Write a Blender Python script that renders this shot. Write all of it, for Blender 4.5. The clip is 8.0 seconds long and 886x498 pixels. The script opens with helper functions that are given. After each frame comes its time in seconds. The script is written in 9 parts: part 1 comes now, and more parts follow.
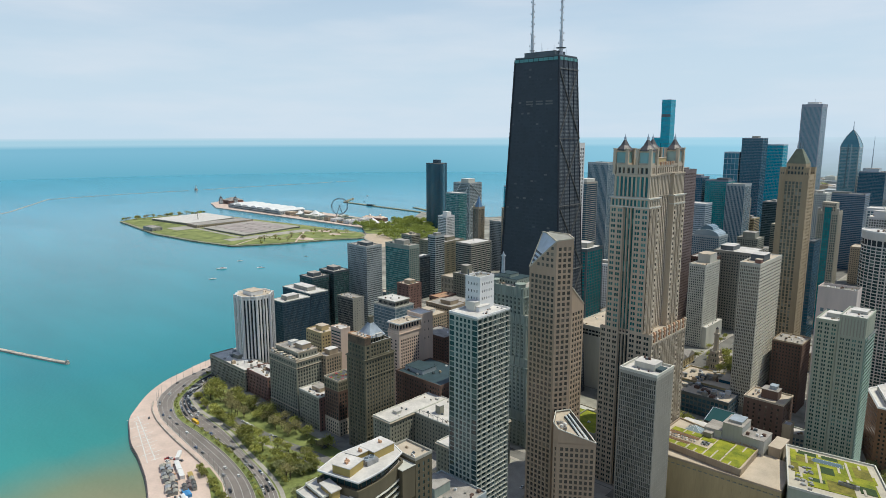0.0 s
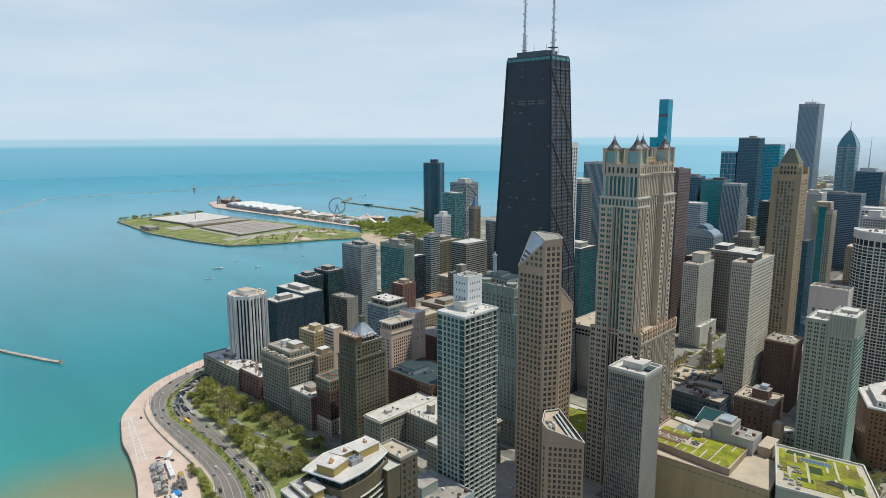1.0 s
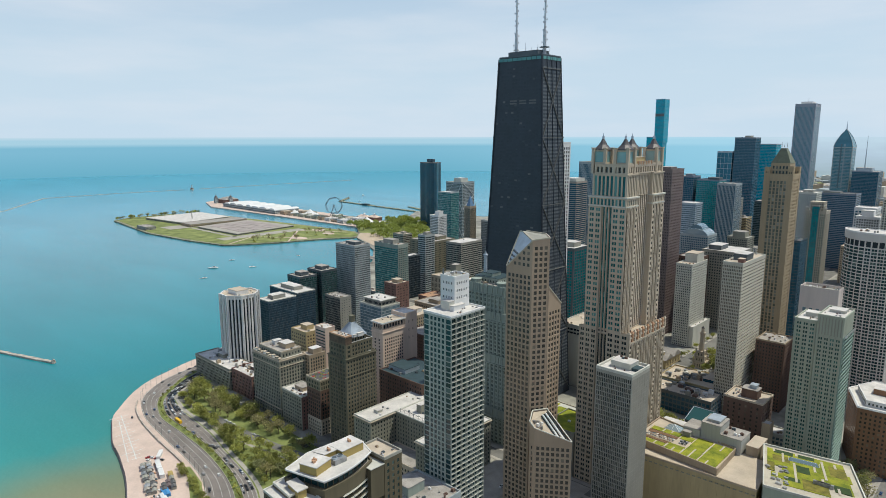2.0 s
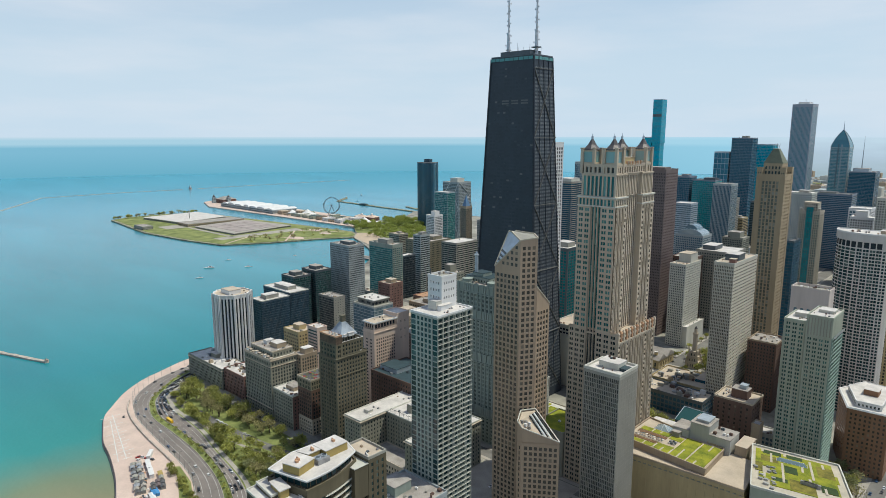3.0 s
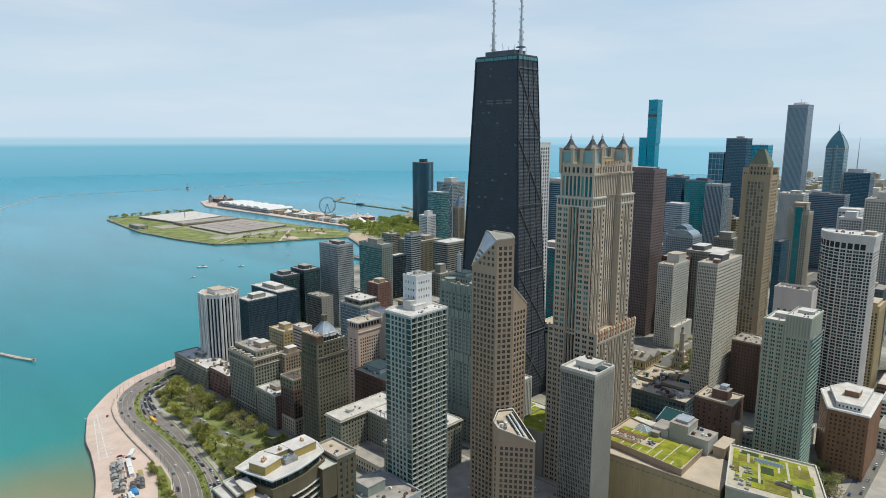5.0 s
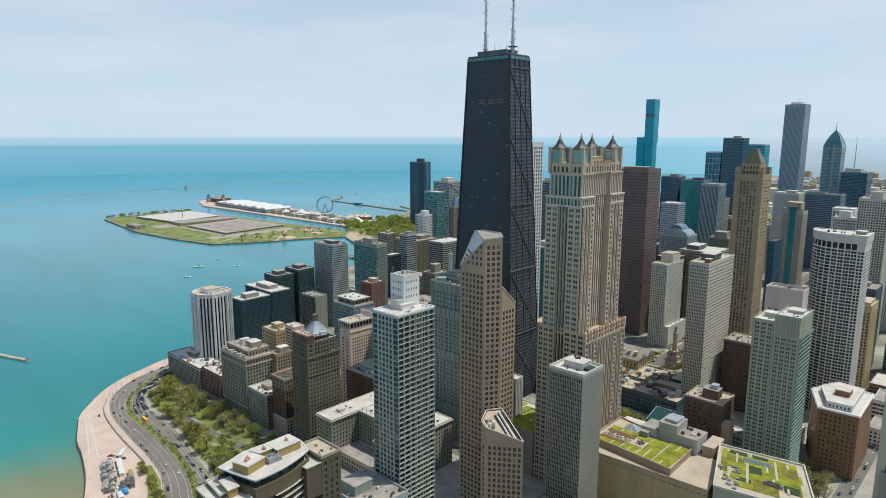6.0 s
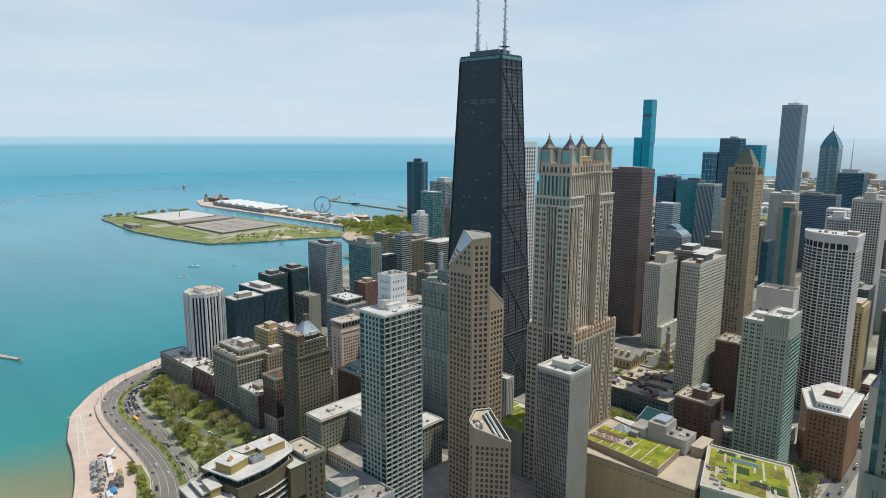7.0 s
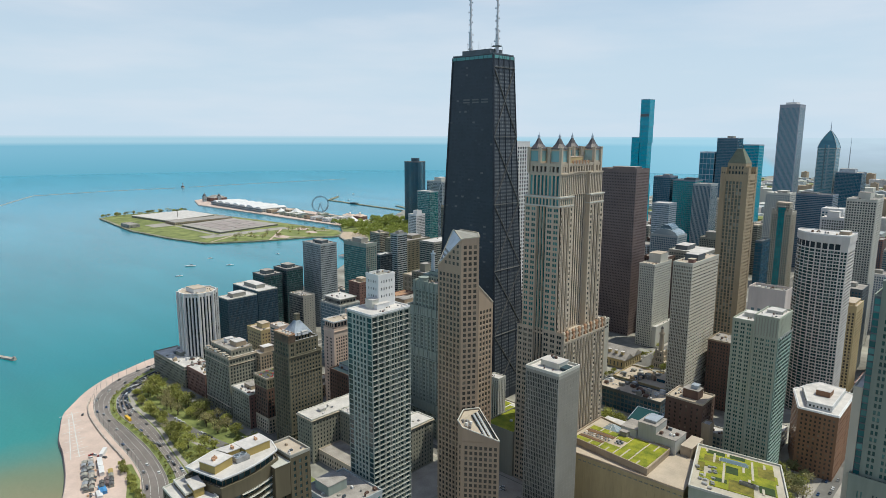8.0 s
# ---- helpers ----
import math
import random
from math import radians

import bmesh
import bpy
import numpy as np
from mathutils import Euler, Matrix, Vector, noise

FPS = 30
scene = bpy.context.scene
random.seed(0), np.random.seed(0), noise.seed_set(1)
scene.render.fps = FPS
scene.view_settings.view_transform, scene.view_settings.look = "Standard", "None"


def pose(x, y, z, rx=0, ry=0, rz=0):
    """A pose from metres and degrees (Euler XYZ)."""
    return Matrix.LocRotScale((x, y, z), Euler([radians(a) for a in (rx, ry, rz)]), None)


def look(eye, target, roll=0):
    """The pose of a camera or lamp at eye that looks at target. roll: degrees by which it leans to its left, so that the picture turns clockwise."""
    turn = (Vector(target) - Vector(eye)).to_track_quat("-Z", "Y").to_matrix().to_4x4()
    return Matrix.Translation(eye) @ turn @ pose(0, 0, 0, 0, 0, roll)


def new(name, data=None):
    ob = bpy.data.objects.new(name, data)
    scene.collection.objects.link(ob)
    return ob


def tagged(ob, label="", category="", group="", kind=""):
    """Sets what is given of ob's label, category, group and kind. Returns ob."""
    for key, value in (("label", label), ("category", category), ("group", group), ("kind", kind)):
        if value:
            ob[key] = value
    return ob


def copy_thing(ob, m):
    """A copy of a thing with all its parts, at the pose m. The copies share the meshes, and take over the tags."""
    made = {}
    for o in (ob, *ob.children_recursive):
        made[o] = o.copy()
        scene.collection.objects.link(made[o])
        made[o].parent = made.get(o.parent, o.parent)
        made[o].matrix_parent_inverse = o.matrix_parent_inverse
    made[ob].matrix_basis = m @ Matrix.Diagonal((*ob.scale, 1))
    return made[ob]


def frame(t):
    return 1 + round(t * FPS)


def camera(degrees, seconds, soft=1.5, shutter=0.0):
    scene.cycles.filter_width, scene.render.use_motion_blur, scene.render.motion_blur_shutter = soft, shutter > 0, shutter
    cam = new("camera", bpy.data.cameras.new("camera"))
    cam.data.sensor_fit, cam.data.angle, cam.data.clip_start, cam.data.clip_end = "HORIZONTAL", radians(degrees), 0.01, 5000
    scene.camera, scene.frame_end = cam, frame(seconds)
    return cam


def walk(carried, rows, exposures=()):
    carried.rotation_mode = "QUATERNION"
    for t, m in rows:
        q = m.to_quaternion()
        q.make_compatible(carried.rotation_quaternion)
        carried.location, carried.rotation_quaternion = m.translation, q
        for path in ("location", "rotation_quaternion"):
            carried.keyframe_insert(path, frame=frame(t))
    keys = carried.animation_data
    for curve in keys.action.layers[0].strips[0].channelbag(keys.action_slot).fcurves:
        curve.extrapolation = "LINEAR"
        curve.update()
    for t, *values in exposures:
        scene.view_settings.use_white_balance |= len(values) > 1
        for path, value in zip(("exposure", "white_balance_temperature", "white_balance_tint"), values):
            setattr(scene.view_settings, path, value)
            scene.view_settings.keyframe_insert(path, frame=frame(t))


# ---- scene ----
cam = camera(69.2, 8.0, soft=0.7)
PATH = [
    (0, (-372.325, 553.083, 267.905), (-370.977, 551.649, 267.555), -0.1),
    (0.5, (-374.983, 550.636, 267.879), (-373.635, 549.201, 267.527), -0.1),
    (1, (-377.644, 548.142, 267.862), (-376.296, 546.707, 267.511), -0.1),
    (1.5, (-380.377, 545.586, 267.845), (-379.03, 544.15, 267.493), -0.1),
    (3, (-388.812, 537.685, 267.651), (-387.466, 536.248, 267.299), 0.0),
    (3.5, (-391.623, 535.008, 267.623), (-390.277, 533.572, 267.271), 0.0),
    (4, (-394.463, 532.312, 267.606), (-393.117, 530.875, 267.253), 0.0),
    (4.5, (-397.298, 529.619, 267.581), (-395.951, 528.183, 267.229), 0.1),
    (6, (-405.76, 521.614, 267.43), (-404.413, 520.178, 267.077), 0.1),
    (6.5, (-408.473, 519.005, 267.403), (-407.126, 517.569, 267.049), 0.1),
    (7, (-411.173, 516.409, 267.377), (-409.827, 514.972, 267.024), 0.2),
    (7.5, (-413.837, 513.766, 267.34), (-412.49, 512.33, 266.986), 0.2),
    (8, (-416.546, 511.089, 267.31), (-415.2, 509.653, 266.956), 0.2),
]
walk(cam, [(t, look(eye, target, roll)) for t, eye, target, roll in PATH], [(0.0, 0.0, 6250, 8), (8.0, 0.0, 6250, 8)])

# ---- world, sun, exposure ----
world = bpy.data.worlds.new("sky")
scene.world = world
world.use_nodes = True
SUN_EL, SUN_AZ = 65.0, 219.0     # degrees above the horizon, degrees clockwise from north
wn, wl = world.node_tree.nodes, world.node_tree.links
sky = wn.new("ShaderNodeTexSky")
sky.sky_type, sky.sun_disc = "NISHITA", False
sky.sun_elevation, sky.sun_rotation = radians(SUN_EL), radians(SUN_AZ)
sky.altitude, sky.air_density, sky.dust_density, sky.ozone_density = 300.0, 1.0, 0.6, 2.2
# thin high cloud, streaked along one direction
tex = wn.new("ShaderNodeTexCoord")
stretch = wn.new("ShaderNodeMapping")
stretch.inputs["Scale"].default_value = (1.6, 1.6, 9.0)
cirrus = wn.new("ShaderNodeTexNoise")
cirrus.inputs["Scale"].default_value, cirrus.inputs["Detail"].default_value = 2.2, 7.0
veil = wn.new("ShaderNodeValToRGB")
veil.color_ramp.elements[0].position, veil.color_ramp.elements[1].position = 0.42, 0.78
veil.color_ramp.elements[1].color = (0.55, 0.55, 0.55, 1)
cloud = wn.new("ShaderNodeMix")
cloud.data_type = "RGBA"
cloud.inputs["B"].default_value = (7.4, 7.6, 8.05, 1)
wl.new(tex.outputs["Generated"], stretch.inputs["Vector"])
wl.new(stretch.outputs["Vector"], cirrus.inputs["Vector"])
wl.new(cirrus.outputs["Fac"], veil.inputs["Fac"])
wl.new(veil.outputs["Color"], cloud.inputs["Factor"])
# whitish summer haze, thickest at the horizon
up = wn.new("ShaderNodeSeparateXYZ")
wl.new(tex.outputs["Generated"], up.inputs[0])
thick = wn.new("ShaderNodeValToRGB")
thick.color_ramp.interpolation = "EASE"
thick.color_ramp.elements[0].color, thick.color_ramp.elements[0].position = (1, 1, 1, 1), 0.0
thick.color_ramp.elements[1].color, thick.color_ramp.elements[1].position = (0.10, 0.10, 0.10, 1), 0.50
wl.new(up.outputs["Z"], thick.inputs["Fac"])
haze = wn.new("ShaderNodeMix")
haze.data_type = "RGBA"
haze.inputs["B"].default_value = (5.7, 6.85, 7.8, 1)
wl.new(thick.outputs["Color"], haze.inputs["Factor"])
wl.new(sky.outputs["Color"], haze.inputs["A"])
wl.new(haze.outputs["Result"], cloud.inputs["A"])
wl.new(cloud.outputs["Result"], wn["Background"].inputs["Color"])
wn["Background"].inputs["Strength"].default_value = 0.105
sun = new("sun", bpy.data.lights.new("sun", "SUN"))
sun.data.energy, sun.data.angle, sun.data.color = 3.5, radians(0.5), (1.0, 0.95, 0.79)
sun.matrix_world = look((0, 0, 900), (-math.sin(radians(SUN_AZ)) * math.cos(radians(SUN_EL)) * 100, -math.cos(radians(SUN_AZ)) * math.cos(radians(SUN_EL)) * 100, 900 - 100 * math.sin(radians(SUN_EL))))

# ---- materials ----
def material(name, color, rough=0.8, spread=0.25, size=14.0, fine=1.2, metal=0.0, tint=None, bump=0.15, streak=False, each=0.0):
    """A weathered surface: base colour varied by broad stains and fine grain; each varies it from object to object."""
    m = bpy.data.materials.new(name)
    m.use_nodes = True
    n, l = m.node_tree.nodes, m.node_tree.links
    b = n["Principled BSDF"]
    b.inputs["Roughness"].default_value, b.inputs["Metallic"].default_value = rough, metal
    geo = n.new("ShaderNodeNewGeometry")
    mp = n.new("ShaderNodeMapping")
    mp.inputs["Scale"].default_value = (1, 1, 0.12) if streak else (1, 1, 1)
    l.new(geo.outputs["Position"], mp.inputs["Vector"])
    big, small = n.new("ShaderNodeTexNoise"), n.new("ShaderNodeTexNoise")
    big.inputs["Scale"].default_value, big.inputs["Detail"].default_value = 1 / size, 5
    small.inputs["Scale"].default_value, small.inputs["Detail"].default_value = 1 / fine, 4
    l.new(mp.outputs["Vector"], big.inputs["Vector"])
    l.new(mp.outputs["Vector"], small.inputs["Vector"])
    ramp = n.new("ShaderNodeValToRGB")
    lo = [c * (1 - spread) for c in color]
    hi = [min(1, c * (1 + spread)) for c in (tint or color)]
    ramp.color_ramp.elements[0].position, ramp.color_ramp.elements[1].position = 0.3, 0.72
    ramp.color_ramp.elements[0].color, ramp.color_ramp.elements[1].color = (*lo, 1), (*hi, 1)
    add = n.new("ShaderNodeMath")
    add.operation = "MULTIPLY_ADD"
    add.inputs[1].default_value = 0.35
    l.new(small.outputs["Fac"], add.inputs[0])
    half = n.new("ShaderNodeMath")
    half.operation = "MULTIPLY_ADD"
    half.inputs[1].default_value, half.inputs[2].default_value = 0.9, -0.13
    l.new(big.outputs["Fac"], half.inputs[0])
    l.new(half.outputs[0], add.inputs[2])
    l.new(add.outputs[0], ramp.inputs["Fac"])
    color_out = ramp.outputs["Color"]
    if each:
        info = n.new("ShaderNodeObjectInfo")
        rng = n.new("ShaderNodeMapRange")
        rng.inputs["To Min"].default_value, rng.inputs["To Max"].default_value = 1 - each, 1 + each
        l.new(info.outputs["Random"], rng.inputs["Value"])
        hsv = n.new("ShaderNodeHueSaturation")
        l.new(rng.outputs[0], hsv.inputs["Value"])
        l.new(color_out, hsv.inputs["Color"])
        color_out = hsv.outputs["Color"]
    l.new(color_out, b.inputs["Base Color"])
    if bump:
        bp = n.new("ShaderNodeBump")
        bp.inputs["Strength"].default_value, bp.inputs["Distance"].default_value = bump, 0.15
        l.new(small.outputs["Fac"], bp.inputs["Height"])
        l.new(bp.outputs["Normal"], b.inputs["Normal"])
    return m


def glass(name, dark, light, share=0.25, rough=0.06, metal=0.0, spec=0.7):
    """Window glass seen from outside: each pane its own tone, some with blinds drawn."""
    m = bpy.data.materials.new(name)
    m.use_nodes = True
    n, l = m.node_tree.nodes, m.node_tree.links
    b = n["Principled BSDF"]
    b.inputs["Roughness"].default_value, b.inputs["Metallic"].default_value, b.inputs["Specular IOR Level"].default_value = rough, metal, spec
    info, geo = n.new("ShaderNodeObjectInfo"), n.new("ShaderNodeNewGeometry")
    add, fr = n.new("ShaderNodeMath"), n.new("ShaderNodeMath")
    fr.operation = "FRACT"
    l.new(info.outputs["Random"], add.inputs[0])
    l.new(geo.outputs["Random Per Island"], add.inputs[1])
    l.new(add.outputs[0], fr.inputs[0])
    ramp = n.new("ShaderNodeValToRGB")
    e = ramp.color_ramp.elements
    e[0].color, e[0].position = (*[c * 0.85 for c in dark], 1), 0.0
    e[1].color, e[1].position = (*light, 1), 1.0
    mid = e.new(1 - share)
    mid.color = (*[c * 1.15 for c in dark], 1)
    l.new(fr.outputs[0], ramp.inputs["Fac"])
    l.new(ramp.outputs["Color"], b.inputs["Base Color"])
    return m


LIMESTONE = material("limestone", (0.48, 0.405, 0.31), 0.8, 0.12, 20, 2, streak=True)
PALE_CONCRETE = material("pale_concrete", (0.53, 0.52, 0.46), 0.8, 0.12, 16, 2, streak=True)
GREY_CONCRETE = material("grey_concrete", (0.31, 0.30, 0.26), 0.85, 0.14, 18, 2, streak=True)
WARM_CONCRETE = material("warm_concrete", (0.42, 0.38, 0.30), 0.85, 0.14, 18, 2, streak=True)
PINK_GRANITE = material("pink_granite", (0.37, 0.275, 0.192), 0.6, 0.12, 22, 2, streak=True)
BLACK_METAL = material("black_anodised_metal", (0.032, 0.041, 0.055), 0.5, 0.2, 15, 2, metal=0.1)
DARK_METAL = material("dark_bronze_metal", (0.092, 0.112, 0.125), 0.45, 0.25, 15, 2, metal=0.2)
BROWN_GRANITE = material("brown_granite", (0.175, 0.132, 0.123), 0.55, 0.15, 20, 2)
RED_BRICK = material("red_brick", (0.215, 0.12, 0.098), 0.9, 0.22, 9, 0.7, streak=True)
ORANGE_BRICK = material("orange_brick", (0.255, 0.138, 0.078), 0.9, 0.18, 9, 0.7, streak=True)
DARK_BRICK = material("dark_brick", (0.14, 0.085, 0.065), 0.9, 0.22, 9, 0.7, streak=True)
TAN_BRICK = material("tan_brick", (0.38, 0.30, 0.21), 0.9, 0.18, 10, 0.8, streak=True)
BUFF_STONE = material("buff_stone", (0.44, 0.345, 0.185), 0.85, 0.15, 12, 1, streak=True)
GREEN_GREY_STONE = material("green_grey_stone", (0.36, 0.395, 0.31), 0.8, 0.14, 20, 2, streak=True)
GREY_STONE = material("grey_stone", (0.255, 0.25, 0.20), 0.85, 0.18, 14, 1.5, streak=True)
OLIVE_STONE = material("olive_stone", (0.23, 0.205, 0.14), 0.85, 0.18, 14, 1.5, streak=True)
PINK_STUCCO = material("pink_stucco", (0.62, 0.48, 0.39), 0.85, 0.12, 14, 1.5, streak=True)
GOLD_STONE = material("gold_stone", (0.37, 0.29, 0.185), 0.8, 0.14, 16, 1.5, streak=True)
WHITE_PAINT = material("white_paint", (0.68, 0.67, 0.655), 0.6, 0.08, 10, 1, streak=True)
WHITE_ROOF = material("white_roof_membrane", (0.57, 0.535, 0.50), 0.8, 0.2, 9, 1.2)
GRAVEL_ROOF = material("gravel_roof", (0.33, 0.30, 0.27), 0.95, 0.3, 8, 0.8)
DARK_ROOF = material("dark_roof", (0.11, 0.11, 0.11), 0.9, 0.35, 8, 1)
TAN_ROOF = material("tan_roof", (0.48, 0.40, 0.31), 0.9, 0.15, 9, 1)
TEAL_ROOF = material("copper_green_roof", (0.03, 0.058, 0.068), 0.6, 0.25, 6, 1)
SLATE_ROOF = material("slate_roof", (0.10, 0.09, 0.09), 0.5, 0.25, 4, 0.6, metal=0.2)
PALE_METAL = material("pale_painted_metal", (0.42, 0.47, 0.52), 0.4, 0.15, 5, 0.8, metal=0.3)
ROOF_METAL = material("galvanised_metal", (0.38, 0.38, 0.38), 0.45, 0.3, 3, 0.5, metal=0.5, each=0.35)
YELLOW_STUCCO = material("yellow_stucco", (0.37, 0.275, 0.09), 0.8, 0.12, 6, 0.8)
ASPHALT = material("asphalt", (0.16, 0.153, 0.14), 0.9, 0.3, 18, 1.5)
ROAD_ASPHALT = material("worn_asphalt", (0.205, 0.178, 0.16), 0.9, 0.22, 14, 2)
LINE_PAINT = material("white_road_paint", (0.6, 0.59, 0.56), 0.7, 0.15, 3, 0.5)
SAND_PAVING = material("sand_coloured_paving", (0.47, 0.42, 0.335), 0.85, 0.15, 8, 1)
PROMENADE = material("promenade_concrete", (0.58, 0.45, 0.38), 0.9, 0.14, 16, 1.5)
PAVING = material("pavement_concrete", (0.36, 0.33, 0.29), 0.9, 0.2, 12, 1)
CITY_GROUND = material("city_ground", (0.22, 0.205, 0.18), 0.95, 0.5, 60, 8, tint=(0.28, 0.27, 0.23))
SAND = material("sand", (0.48, 0.38, 0.28), 0.95, 0.12, 15, 1)
GRASS = material("grass", (0.135, 0.175, 0.045), 0.95, 0.3, 30, 3, tint=(0.23, 0.25, 0.08))
SEDUM = material("green_roof_sedum", (0.135, 0.18, 0.010), 0.95, 0.22, 7, 0.7, tint=(0.29, 0.285, 0.02))
BARK = material("bark", (0.09, 0.07, 0.05), 0.95, 0.3, 2, 0.3)
LEAF = material("spring_leaves", (0.27, 0.295, 0.065), 0.7, 0.3, 4, 0.6, tint=(0.43, 0.42, 0.13), bump=0, each=0.35)
LEAF_BROWN = material("budding_twigs", (0.30, 0.27, 0.125), 0.8, 0.3, 4, 0.6, tint=(0.40, 0.36, 0.17), bump=0, each=0.3)
LEAF_SPRING = material("fresh_spring_leaves", (0.28, 0.34, 0.07), 0.7, 0.25, 5, 0.8, tint=(0.40, 0.43, 0.11), bump=0)
LEAF_PALE = material("pale_blossom_leaves", (0.30, 0.31, 0.14), 0.8, 0.3, 4, 0.6, bump=0, each=0.2)
STONE_BLOCKS = material("breakwater_stone", (0.46, 0.40, 0.34), 0.95, 0.3, 6, 0.8)
RUBBER = material("tyre_rubber", (0.02, 0.02, 0.02), 0.9, 0.2, 1, 0.2)
BLUE_TARP = material("blue_tarpaulin", (0.06, 0.24, 0.50), 0.6, 0.2, 3, 0.4)
COPPER_PANEL = material("orange_copper_panel", (0.45, 0.26, 0.15), 0.6, 0.2, 5, 0.6)

for leafy in (LEAF, LEAF_BROWN, LEAF_PALE, LEAF_SPRING):      # thin leaves let part of the sun through
    n, l = leafy.node_tree.nodes, leafy.node_tree.links
    through_leaf, both = n.new("ShaderNodeBsdfTranslucent"), n.new("ShaderNodeMixShader")
    both.inputs["Fac"].default_value = 0.5
    l.new(n["Principled BSDF"].inputs["Base Color"].links[0].from_socket, through_leaf.inputs["Color"])
    l.new(n["Principled BSDF"].outputs[0], both.inputs[1])
    l.new(through_leaf.outputs[0], both.inputs[2])
    l.new(both.outputs[0], n["Material Output"].inputs["Surface"])
# wall colour of far towers, with the blue of distant haze mixed in
HAZE_BLUE = material("haze_blue_stone", (0.19, 0.225, 0.275), 0.7, 0.1, 20, 3, streak=True)
NAVY_METAL = material("navy_bronze_metal", (0.050, 0.088, 0.115), 0.45, 0.2, 15, 2, metal=0.1)
SLATE_STEEL = material("slate_steel", (0.062, 0.098, 0.130), 0.5, 0.2, 15, 2, metal=0.1)
BLUE_GREY = material("blue_grey_concrete", (0.34, 0.375, 0.38), 0.75, 0.12, 16, 2, streak=True)
BEACON_STONE = material("teal_grey_stone", (0.27, 0.31, 0.27), 0.8, 0.16, 18, 2, streak=True)
ISLAND_STONE = material("weathered_revetment", (0.20, 0.185, 0.14), 0.95, 0.4, 10, 2, tint=(0.27, 0.26, 0.17))

GLASS = glass("window_glass", (0.026, 0.042, 0.044), (0.14, 0.14, 0.12), 0.10, spec=0.45)
GLASS_TEAL = glass("teal_window_glass", (0.02, 0.12, 0.12), (0.12, 0.30, 0.28), 0.35, spec=0.5)
GLASS_BLACK = glass("black_window_glass", (0.022, 0.032, 0.040), (0.08, 0.08, 0.075), 0.05, rough=0.2, spec=0.25)
GLASS_BLUE = glass("blue_curtain_glass", (0.02, 0.085, 0.13), (0.04, 0.11, 0.16), 0.3, rough=0.12, spec=0.4)
GLASS_GREEN = glass("green_curtain_glass", (0.01, 0.17, 0.18), (0.02, 0.25, 0.25), 0.3, spec=0.5)
GLASS_LAGOON = glass("lagoon_curtain_glass", (0.03, 0.15, 0.22), (0.06, 0.20, 0.27), 0.3, rough=0.12, spec=0.4)
GLASS_EMERALD = glass("emerald_curtain_glass", (0.005, 0.20, 0.22), (0.01, 0.29, 0.28), 0.3, rough=0.1, spec=0.5)
GLASS_TURQUOISE = glass("turquoise_curtain_glass", (0.0, 0.30, 0.41), (0.005, 0.37, 0.48), 0.4, rough=0.12, spec=0.35)
GLASS_SKY = glass("pale_sky_glass", (0.16, 0.24, 0.28), (0.35, 0.42, 0.45), 0.3, metal=0.2)
GLASS_UMBER = glass("umber_window_glass", (0.055, 0.046, 0.050), (0.10, 0.085, 0.085), 0.2, rough=0.15, spec=0.4)
GLASS_POOL = glass("dark_pool_glass", (0.022, 0.075, 0.070), (0.10, 0.22, 0.20), 0.25, spec=0.5)
GLASS_WARM = glass("warm_window_glass", (0.050, 0.046, 0.040), (0.26, 0.21, 0.15), 0.3)


